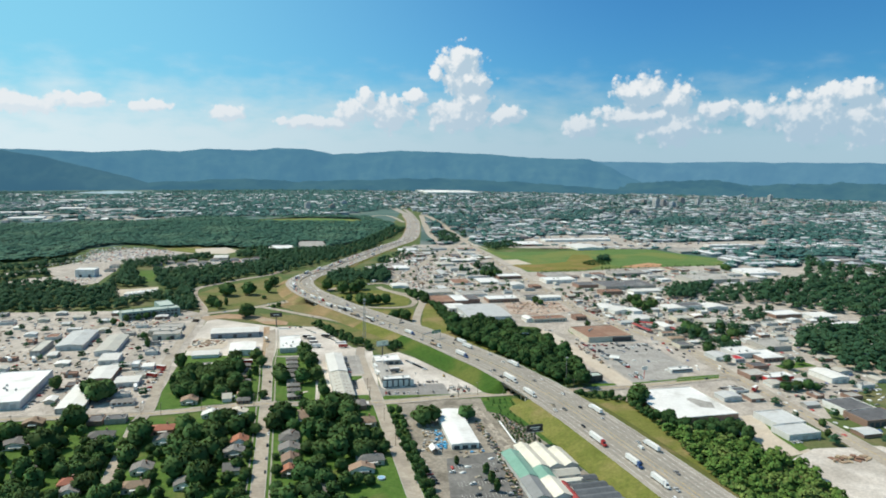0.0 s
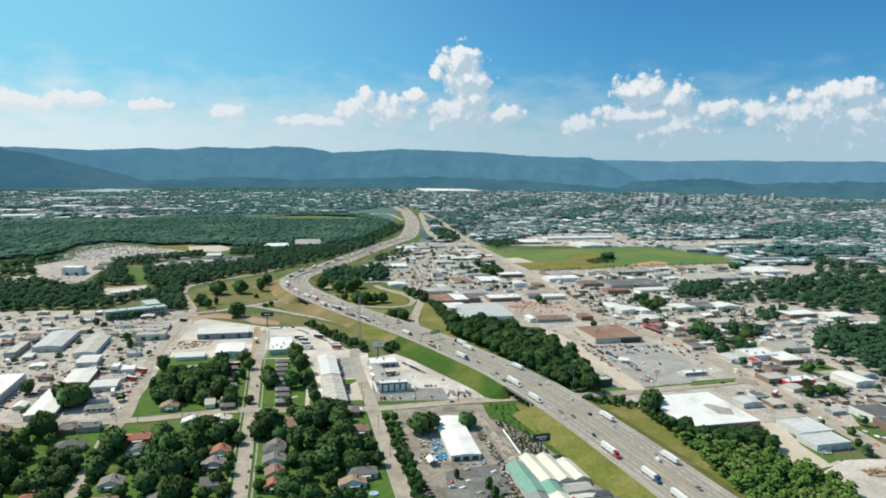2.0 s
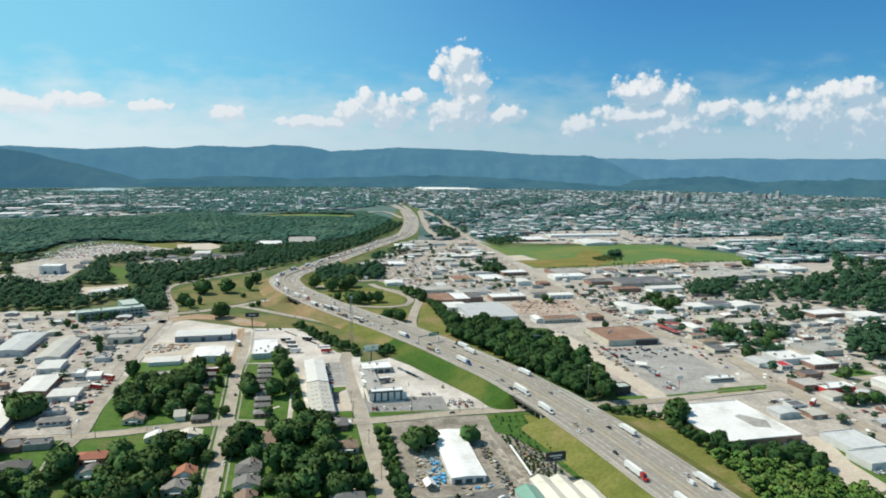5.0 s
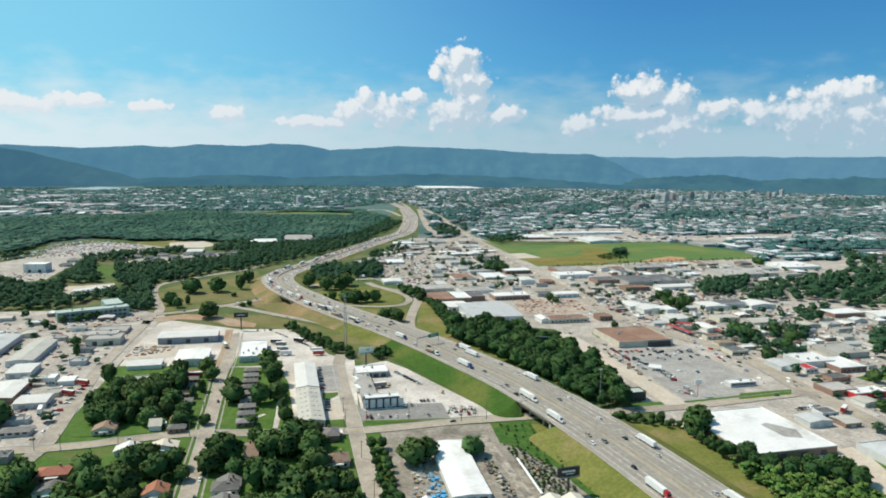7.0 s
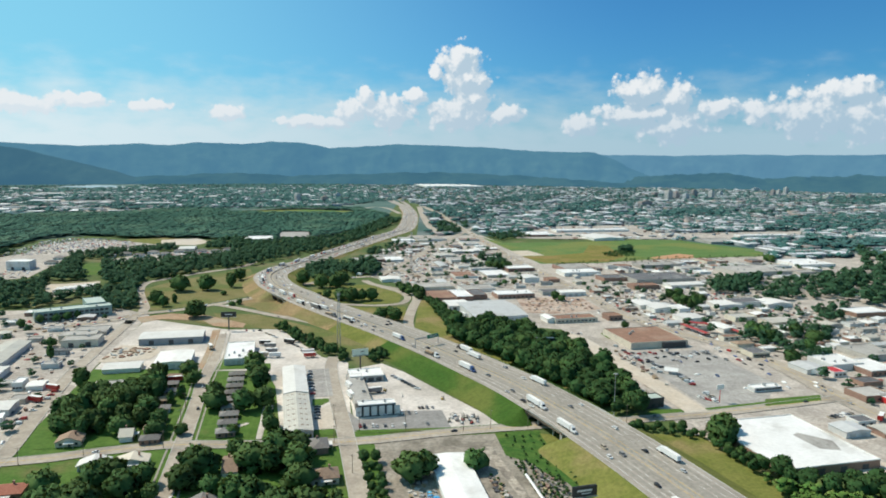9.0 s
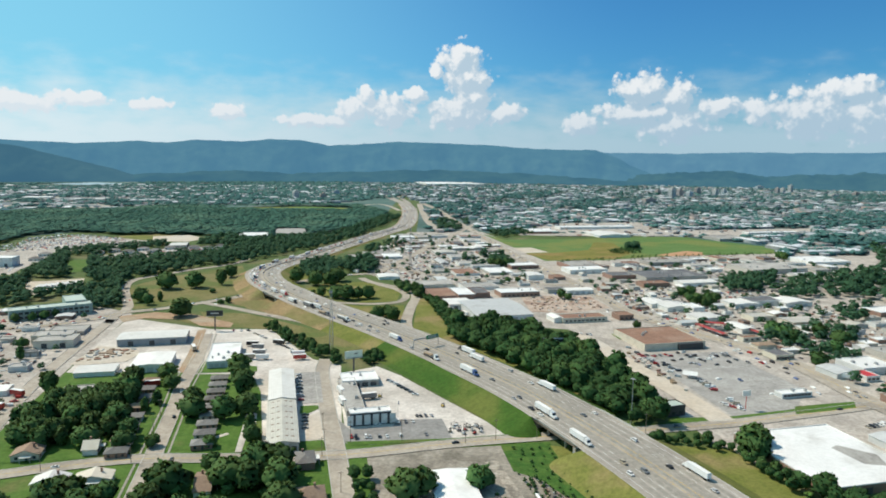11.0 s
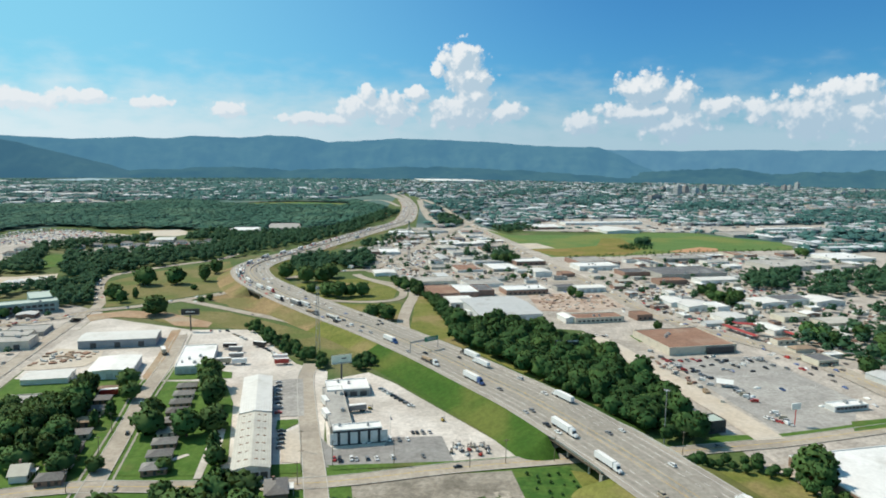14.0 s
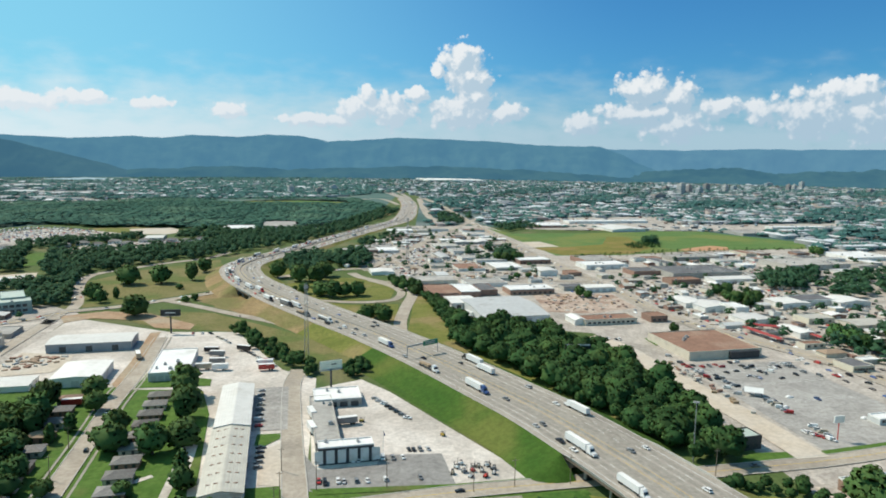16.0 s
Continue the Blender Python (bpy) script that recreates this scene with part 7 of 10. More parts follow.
for (hx, hy), hw, hd, hr, ht, hm in HOUSES_WEST + HOUSES_EAST:
    if hw:
        hw, hd = hw * 0.9, hd * 0.9
        take(hx + 1.0, hy - hd / 2 - 6.0, 4.5)
        house("family house of %s under a %s roof among trees" % (WALLS[hm], NAMES[ht]), hx, hy, hw, hd, GRID + rng.choice((0, 0, 90)), rng.uniform(2.8, 3.6), hr, rng.uniform(1.9, 2.7), ht, hm)

# garden pool
pool = thing("garden_pool", "small round pale blue garden pool", "pool", *(-41.4, 312.5), 0, 0)
part("rim", Geo().tube(0, 0, 0, 2.4, 1.1, 20), "wall_white", pool)
part("water_surface", Geo().tube(0, 0, 1.1, 2.15, 0.03, 20), "roof_blue", pool)

# ---------------------------------------------------------------- masts, gantry, poles
lattice_mast(*(-60.5, 607.7), h=46.0, half=1.3)
lattice_mast(*(8.2, 982.9), h=52.0, half=1.3)
lamp_mast(*(107.2, 467.3), h=25.0)
for px in ((110.0, 454.1), (-38.9, 451.3), (17.0, 446.9), (53.2, 451.0), (-13.9, 452.1), (32.4, 450.2)):
    utility_pole(*px, h=11.0)
for px in ((-171.6, 426.9), (-197.4, 417.9), (-135.9, 433.8), (-51.1, 435.4), (-53.5, 466.7), (-51.1, 447.0), (-141.3, 490.9), (-136.0, 463.9), (-40.1, 400.8), (-32.7, 357.4), (-287.4, 397.1), (-211.3, 419.2)):
    utility_pole(*px, h=9.5)
gx, gy = (6.3, 599.2)
gantry = thing("sign_gantry", "overhead motorway sign gantry with green panels", "road sign", gx, gy, 5.8, 35)
for u in (-11, 11):
    part("post", Geo().tube(u, 0, 0, 0.25, 7.2, 8), "galvanised", gantry)
part("beam", Geo().box(0, 0, 6.3, 22, 0.5, 0.9), "galvanised", gantry)
for u, w in ((5.2, 10.5),):
    sp = part("sign_panel", Geo().box(u, -0.45, 5.4, w, 0.2, 3.0), "sign_green", gantry, "green sign panel with pale lettering bars")
    for v in (6.3, 7.3):
        part("lettering_bar", Geo().box(u, -0.58, v, w * 0.7, 0.05, 0.4), "paint_white", sp)

# ---------------------------------------------------------------- isolated trees
GARDEN_TREES = [
    ((-326.2, 707.2), 9, 4), ((-314.2, 711.1), 9, 4), ((-308.1, 717.6), 9, 0), ((-301.9, 724.1), 9, 4), ((-297.6, 730.9), 8, 0), ((-333.7, 690.7), 9, 4),
    ((-294.2, 737.9), 8, 4), ((-171.2, 535.7), 17, 0), ((-147.8, 532.6), 12, 4), ((-103.9, 521.1), 17, 2), ((-111.4, 543.0), 15, 2), ((-123.3, 487.4), 15, 3),
    ((-106.4, 484.0), 16, 0), ((-96.6, 491.6), 15, 1), ((-86.3, 453.7), 11, 4), ((-105.5, 449.8), 8, 6), ((-148.3, 508.3), 9, 5), ((-151.5, 496.8), 9, 5),
    ((-158.1, 489.0), 9, 4), ((-132.4, 451.2), 9, 6), ((-247.7, 850.4), 22, 3), ((-221.6, 856.1), 22, 1),
]
CLOVER_TREES = [
    ((-198.8, 724.2), 20, 1), ((-253.8, 856.1), 18, 0), ((-199.1, 873.8), 18, 2), ((-199.3, 919.2), 18, 0), ((-253.1, 785.3), 17, 3), ((-242.0, 772.0), 14, 4),
    ((-236.5, 789.7), 10, 5), ((-197.3, 828.7), 7, 6), ((-120.8, 886.6), 21, 0), ((-97.8, 868.1), 20, 3), ((-81.8, 868.2), 20, 1), ((-76.1, 893.3), 19, 3),
    ((-86.2, 807.9), 12, 0), ((-70.7, 798.0), 16, 1), ((-60.6, 790.7), 18, 0), ((-49.5, 795.4), 15, 4), ((-40.0, 797.8), 16, 3), ((-29.5, 710.7), 14, 1),
    ((-16.3, 703.5), 15, 0), ((-21.4, 717.8), 13, 4), ((-96.0, 823.2), 6, 6), ((10.1, 802.4), 11, 3),
]
RAMP_TREES = [
    ((1.1, 839.2), 10, 1), ((-6.6, 847.7), 11, 0), ((-176.6, 773.5), 7, 6), ((-170.9, 780.1), 8, 6), ((184.3, 666.9), 9, 0), ((-295.1, 476.7), 13, 0),
    ((-252.6, 447.2), 19, 3), ((-250.7, 455.6), 18, 1), ((-263.7, 462.4), 16, 0), ((-253.5, 410.5), 15, 1), ((-199.7, 383.5), 14, 0), ((-267.2, 599.0), 10, 5),
    ((-280.6, 628.5), 9, 4), ((-216.1, 530.0), 14, 2), ((-203.1, 508.6), 12, 0), ((-164.9, 516.2), 16, 2), ((-156.0, 551.9), 13, 4), ((-127.5, 503.5), 14, 0),
    ((-112.3, 550.0), 18, 2), ((-89.1, 462.5), 12, 5), ((-13.5, 392.4), 17, 1), ((-7.0, 396.2), 15, 0),
]
YARD_TREES = [
    ((18.2, 401.4), 12, 3), ((-110.6, 403.1), 17, 3), ((-97.8, 422.9), 11, 0), ((-71.6, 414.3), 19, 3), ((-77.5, 404.5), 17, 1), ((153.8, 430.9), 17, 1),
    ((150.1, 418.3), 15, 2), ((273.2, 561.1), 13, 0), ((305.7, 591.6), 13, 1), ((322.8, 636.7), 14, 0), ((326.6, 617.4), 13, 3), ((286.8, 628.3), 15, 0),
    ((289.3, 618.8), 14, 1), ((289.5, 647.9), 14, 3), ((320.4, 505.3), 12, 0), ((284.7, 450.6), 11, 6), ((295.8, 452.9), 11, 6), ((305.2, 452.6), 11, 3),
    ((310.6, 449.6), 9, 6), ((266.8, 376.4), 7, 4), ((259.8, 359.8), 6, 4), ((209.0, 1003.9), 9, 6),
]
LANE_TREES = [
    ((218.5, 1013.2), 9, 0), ((153.3, 794.1), 12, 0), ((158.7, 786.8), 10, 6), ((547.5, 1070.6), 14, 1), ((548.5, 1060.0), 13, 0), ((114.0, 1002.1), 13, 0),
    ((123.3, 997.8), 14, 1), ((133.3, 998.0), 14, 0), ((140.9, 1002.6), 12, 3), ((282.4, 800.9), 12, 0), ((292.9, 806.0), 13, 1), ((286.8, 769.2), 11, 3),
    ((295.5, 771.5), 11, 0), ((305.7, 776.1), 11, 1), ((115.9, 887.8), 8, 6), ((127.4, 887.9), 8, 6), ((21.1, 304.4), 8, 5), ((22.7, 294.2), 8, 5),
    ((19.6, 316.5), 7, 5), ((3.6, 329.3), 6, 5),
]
AVENUE_TREES = [
    ((-277.0, 377.9), 15, 4), ((-249.5, 360.2), 18, 3), ((-247.9, 374.5), 13, 2), ((-246.9, 396.4), 19, 3), ((-241.0, 320.0), 15, 2), ((-234.7, 332.4), 17, 2),
    ((-227.5, 304.8), 16, 2), ((-220.2, 320.7), 13, 4), ((-215.5, 331.2), 13, 0), ((-206.7, 328.8), 12, 6), ((-213.1, 348.6), 15, 1), ((-210.2, 356.0), 12, 2),
    ((-194.5, 371.5), 17, 0), ((-191.9, 340.0), 15, 1), ((-195.3, 361.4), 11, 0), ((-171.3, 388.5), 14, 3), ((-160.9, 370.4), 15, 3), ((-161.9, 343.5), 18, 1),
    ((-151.5, 332.3), 19, 3), ((-158.0, 319.5), 17, 4), ((-142.6, 308.6), 18, 0), ((-144.0, 341.2), 19, 4),
]
CORNER_TREES = [
    ((-148.4, 370.0), 17, 1), ((-150.5, 390.6), 16, 0), ((-136.4, 307.7), 15, 2), ((-175.3, 345.9), 9, 4), ((-188.4, 291.0), 13, 3), ((-184.6, 299.6), 11, 4),
    ((-233.6, 294.0), 14, 1), ((-223.4, 287.7), 14, 3), ((-160.0, 296.1), 8, 4), ((-138.9, 288.9), 14, 0), ((-202.1, 306.6), 13, 1), ((-214.9, 296.1), 10, 6),
    ((-147.1, 395.5), 16, 1), ((-137.1, 383.4), 16, 1), ((-131.8, 393.9), 13, 0), ((-124.9, 381.0), 9, 0), ((-140.7, 359.2), 9, 4), ((-110.4, 402.4), 18, 1),
    ((-114.1, 389.3), 14, 1), ((-97.4, 423.4), 10, 4), ((-87.8, 408.9), 16, 3), ((-76.4, 414.6), 20, 3),
]
BLOCK_TREES = [
    ((-65.8, 403.9), 18, 1), ((-100.1, 382.9), 12, 4), ((-88.5, 372.2), 15, 2), ((-77.9, 363.7), 18, 2), ((-66.7, 357.2), 19, 1), ((-56.2, 360.2), 18, 1),
    ((-67.2, 338.2), 18, 2), ((-77.8, 343.3), 14, 1), ((-87.0, 349.4), 11, 6), ((-53.7, 340.7), 15, 3), ((-45.4, 360.4), 13, 0), ((-39.9, 347.2), 11, 4),
    ((-62.2, 387.3), 15, 3), ((-50.1, 337.1), 10, 4), ((-78.9, 320.5), 13, 1), ((-84.3, 310.9), 15, 3), ((-90.6, 330.5), 8, 0), ((-72.6, 303.6), 14, 3),
    ((-79.0, 291.0), 14, 3), ((-89.7, 286.6), 13, 4), ((-101.4, 320.0), 8, 0), ((-98.4, 296.9), 9, 4),
]
LAWN_TREES = [
    ((-67.1, 292.9), 11, 0), ((-61.0, 302.3), 12, 4), ((-54.9, 305.9), 9, 4), ((-47.7, 305.3), 8, 4), ((-74.9, 280.0), 12, 3), ((-125.2, 326.9), 10, 4),
    ((-127.5, 311.5), 9, 4), ((-118.8, 319.4), 8, 6), ((-117.7, 291.6), 10, 6), ((-273.0, 348.7), 18, 2), ((-253.8, 310.7), 18, 1), ((-275.7, 339.3), 19, 0),
    ((-260.9, 303.0), 19, 3), ((-293.2, 376.3), 17, 0), ((-225.1, 272.6), 15, 2), ((-210.2, 274.7), 15, 3), ((-194.3, 275.3), 13, 3), ((-168.8, 272.6), 11, 0),
    ((-146.3, 270.5), 12, 4), ((-129.3, 268.6), 13, 3), ((-81.9, 266.3), 13, 3), ((-62.3, 266.4), 12, 6),
]
for (sx, sy), sh, sk in itertools.chain(AVENUE_TREES, CORNER_TREES, BLOCK_TREES, LAWN_TREES, GARDEN_TREES, CLOVER_TREES, RAMP_TREES, YARD_TREES, LANE_TREES):
    tree(sx, sy, sh, sk, "single trees", rng.uniform(0.9, 1.12))

# ---------------------------------------------------------------- woods and gardens
for clear in ("ground_storage", "ground_storage_lane", "ground_storage_front", "ground_far_meadow", "ground_junk_strip", "ground_nursery", "ground_wood_lawn", "ground_storage_grass", "ground_storage_dirt"):
    keep_clear(OPEN[clear], 9.0)
keep_clear(OPEN["ground_roof_lot"])
def grove(pts, gap, tries, lo, hi, group, grow=1.5, seed=1):
    r = random.Random(seed)
    for x, y in strew(r, pts, gap, tries, grow):
        tree(x, y, r.uniform(lo, hi), None, group, r.uniform(0.9, 1.15), r)


def thicket(name, label, pts, gap, tries, lo, hi, grow=1.0, seed=1, protos=None, leaf="leaf_wood"):
    """Trees too thick to count."""
    spots = strew(random.Random(seed), pts, gap, tries, grow)
    stuff(name, label, "woods", protos or BELT, spots, leaf, (lo / 10.4, hi / 10.4))
    for x, y in spots:
        take(x, y, gap * 0.4)


thicket("tree_belt", "dense belt of green trees beside the motorway", [(27.1, 639.2), (34.6, 670.2), (51.9, 688.8), (89.0, 672.0), (114.9, 614.1), (128.2, 543.4), (129.9, 480.2), (121.7, 466.6), (105.3, 468.9), (93.8, 497.8), (77.0, 538.8), (67.5, 559.5), (52.1, 593.3), (42.1, 616.2)], 6.0, 5000, 7.5, 16.5, 0.5, 2)
thicket("hedge_belt", "strip of small green trees beside a ramp", [(13.8, 807.4), (26.9, 794.9), (37.4, 685.8), (31.6, 655.5), (24.7, 702.8)], 4.2, 400, 6, 9, 0.5, 3)
thicket("hall_wood", "dark green trees in a row behind a warehouse", [(149.1, 392.1), (158.0, 392.0), (172.0, 381.0), (190.0, 377.0), (206.0, 362.0), (200.0, 350.0), (184.0, 360.0), (166.0, 368.0)], 5.4, 900, 8, 14, 0.5, 4)
thicket("scrub_wood", "tangled bright green scrub and young trees on a slope", [(150.1, 386.0), (164.0, 366.0), (188.0, 352.0), (210.5, 334.3), (211.8, 301.4), (206.5, 251.0), (149.2, 254.3), (152.9, 300.9)], 3.6, 5000, 3.5, 9.5, 0.3, 4, WOOD_NEAR, "leaf_scrub")
grove([(-203.6, 451.3), (-192.5, 519.6), (-175.9, 524.1), (-156.8, 519.4), (-158.5, 492.6), (-154.1, 465.0), (-171.0, 460.0), (-188.5, 454.4)], 10.2, 1200, 9, 14.5, "garden trees of the block", 0.8, 5)
grove([(-378.8, 396.6), (-250.8, 387.8), (-204.7, 374.6), (-174.5, 283.6), (-303.7, 290.7)], 12.0, 1200, 6, 13, "garden trees west of the avenue", 1.0, 7)
grove([(-188.1, 356.6), (-171.1, 386.9), (-133.1, 399.9), (-109.6, 280.0), (-171.6, 283.4)], 12.0, 1200, 5, 11, "garden trees west of the avenue", 1.0, 8)
grove([(-116.3, 409.6), (-88.9, 419.3), (-71.6, 402.3), (-47.7, 385.9), (-34.7, 336.8), (-60.4, 338.1), (-65.4, 312.4), (-45.5, 276.4), (-95.7, 279.2)], 12.0, 1200, 5, 11, "garden trees east of the avenue", 1.0, 9)
grove([(-212.3, 476.7), (-190.2, 532.9), (-173.3, 528.7), (-153.7, 488.8), (-142.5, 450.9), (-193.2, 450.4)], 8.6, 900, 10, 15, "garden trees of the block", 0.8, 11)
thicket("hedge_row", "hedge of small trees below the slip road", [(-123.3, 681.2), (-113.6, 688.8), (-64.7, 607.9), (-49.7, 586.3), (-56.5, 578.7), (-95.1, 632.2)], 3.8, 700, 4, 8, 0.3, 12)
thicket("hedge_clump", "clump of small trees under a billboard", [(-37.5, 587.9), (-28.8, 606.8), (-23.5, 590.5), (-32.1, 574.1)], 3.6, 120, 4, 7, 0.3, 13)
thicket("hedge_bank", "row of bushes beside the motorway", [(100.7, 444.8), (137.3, 445.9), (154.2, 429.9), (156.4, 391.9), (149.5, 384.9), (141.0, 430.5)], 3.8, 400, 4, 7, 0.3, 14)
thicket("hedge_lane", "row of bushes and small trees along a lane", [(-35.4, 414.0), (-28.8, 412.0), (-23.0, 370.0), (-16.6, 324.0), (-11.5, 277.0), (-17.0, 275.0), (-24.6, 324.5), (-31.0, 370.0)], 3.4, 600, 3, 7, 0.2, 15)
thicket("edge_wood", "thick trees on the eastern edge of town", [(400.4, 610.8), (531.2, 657.1), (575.6, 605.9), (434.3, 447.4), (409.0, 477.9), (378.6, 557.9)], 9.0, 1500, 11, 16, 1.0, 16, WOOD_NEAR, "leaf_mid")
grove([(280.1, 785.9), (311.3, 795.6), (291.9, 746.9), (267.0, 740.9)], 8.0, 200, 8, 12, "town trees", 1.0, 17)
thicket("town_trees", "clump of broad town trees", [(357.1, 863.1), (458.6, 933.0), (416.5, 863.2), (373.8, 819.1), (340.7, 819.2)], 9.5, 500, 11, 15, 1.0, 18, WOOD_NEAR, "leaf_mid")
thicket("town_trees", "clump of broad town trees", [(392.8, 822.7), (482.6, 903.7), (607.7, 960.0), (502.0, 821.8), (445.7, 782.8), (413.5, 792.6), (378.8, 774.5)], 11.0, 900, 10, 15, 1.0, 19, WOOD_NEAR, "leaf_mid")

hill = [(492.2, 879.2), (677.2, 1001.9), (891.0, 1127.5), (1316.0, 1064.6), (768.5, 600.6), (562.1, 669.9), (505.5, 753.1), (457.8, 788.5)]
hr = random.Random(61)
for grove_pts, gs in (([(525.4, 915.9), (583.6, 901.4), (675.8, 930.5), (767.3, 967.3), (700.0, 860.0), (564.4, 702.9), (531.3, 725.6), (493.9, 736.0), (479.0, 760.0), (475.5, 827.6)], 81), ([(756.8, 1157.6), (786.6, 1087.7), (730.5, 967.2), (727.6, 915.6), (647.0, 915.7), (574.6, 915.8), (670.9, 1023.6)], 82),
                     ([(418.9, 635.7), (466.6, 648.0), (461.8, 627.0), (546.2, 679.2), (396.0, 483.5), (369.4, 496.0), (386.9, 536.8), (366.0, 557.2), (366.3, 571.8)], 83), ([(279.5, 644.8), (308.8, 667.9), (304.7, 632.9), (288.9, 602.6), (275.3, 596.4), (272.5, 623.2)], 84),
                     ([(338.3, 667.1), (350.0, 660.0), (358.0, 642.6), (336.6, 616.1), (314.1, 625.1)], 85), ([(289.9, 595.9), (310.0, 595.2), (310.8, 574.5), (296.5, 562.4), (276.1, 569.8)], 88), ([(399.6, 724.1), (438.8, 739.2), (389.4, 674.5), (374.3, 684.2)], 86), ([(372.3, 898.2), (399.7, 921.6), (417.0, 898.0), (380.2, 823.8), (350.9, 824.1)], 87)):
    thicket("slope_wood", "dense dark garden trees east of town", grove_pts, {82: 17.0}.get(gs, 11.5 if gs < 84 else 9.0), 2600, *((11, 20) if gs < 84 else (8, 13)), 1.0, gs, WOOD_NEAR, "leaf_mid")
for hx, hy in strew(hr, hill, 30, 1200, 9)[:34]:
    house("small house among garden trees on the slope", hx, hy, hr.uniform(11, 17), hr.uniform(9, 12), GRID + hr.choice((0, 90, 20)), 3.2, hr.choice(("hip", "gable")), 2.2, hr.choice(("shingle_grey", "shingle_brown", "shingle_grey", "roof_white_metal")), hr.choice(("wall_white", "wall_cream", "wall_brick")), False, False, "houses on the eastern slope")
thicket("hill_wood", "clumps of garden trees on the slope east of town", hill, 15.0, 1500, 9, 18, 2.0, 21, WOOD_NEAR, "leaf_mid")
thicket("field_trees", "bushes across an open field", [(318.8, 1150.4), (352.3, 1184.3), (372.3, 1160.9), (358.6, 1122.2), (316.9, 1112.9)], 4.0, 500, 2.5, 5.5, 0.0, 22, WOOD_NEAR)
thicket("field_hedge", "ragged hedge along the edge of a field", [(196.9, 1051.1), (286.5, 1068.9), (377.0, 1104.4), (455.7, 1118.5), (572.3, 1128.3), (560.8, 1110.1), (440.8, 1089.4), (275.9, 1038.2)], 5.0, 900, 1.6, 3.6, 0.3, 25, WOOD_NEAR)
thicket("field_clump", "round clump of tall trees in a field", [(353.6, 1170.7), (368.4, 1205.2), (386.1, 1206.0), (374.0, 1171.5)], 4.5, 200, 9, 12, 0.0, 26, WOOD_NEAR, "leaf_mid")
thicket("avenue_trees", "row of trees along the far side of a field", [(167.7, 1402.2), (274.5, 1472.9), (260.5, 1388.9), (184.9, 1328.8)], 8.0, 500, 8, 11, 1.0, 23, WOOD_NEAR, "leaf_mid")
thicket("shop_trees", "clump of trees behind shops", [(-6.8, 828.3), (-11.8, 862.3), (12.2, 856.4), (15.5, 812.5), (9.8, 795.0)], 5.0, 300, 6, 10, 0.5, 24)
for hx, hy in ((-484.0, 1090.8), (-475.5, 1048.2), (-424.4, 1113.5), (-409.0, 1131.4), (-386.0, 1119.4), (-375.3, 1150.0), (-352.8, 1131.5), (-341.0, 1162.9), (-318.7, 1143.9), (-308.3, 1169.5), (-286.8, 1163.0), (-272.1, 1183.0), (-254.7, 1163.2)):
    house("grey-roofed house at the edge of the woods", hx, hy, 15, 10, GRID, 3.2, "hip", 2.2, "shingle_grey", "wall_white", False, False, "houses at the edge of the woods")
building("long white-roofed hall among the woods", -251.0, 1328.3, 47.9, 50.1, h=6.0, top="roof_white", wall="wall_white", docks=3, name="warehouse", category="warehouse")
building("grey-roofed hall among the woods", -195.2, 1380.6, 52.6, 90.9, h=6.0, top="roof_gravel", wall="wall_block", docks=3, name="warehouse", category="warehouse")
building("pale low shed among the woods", -337.6, 1196.3, 24.2, 34.8, h=5.0, roof="gable_x", top="roof_white_metal", wall="wall_block", docks=2, name="storage_shed", category="shed")
wr = random.Random(31)
near_wood = []
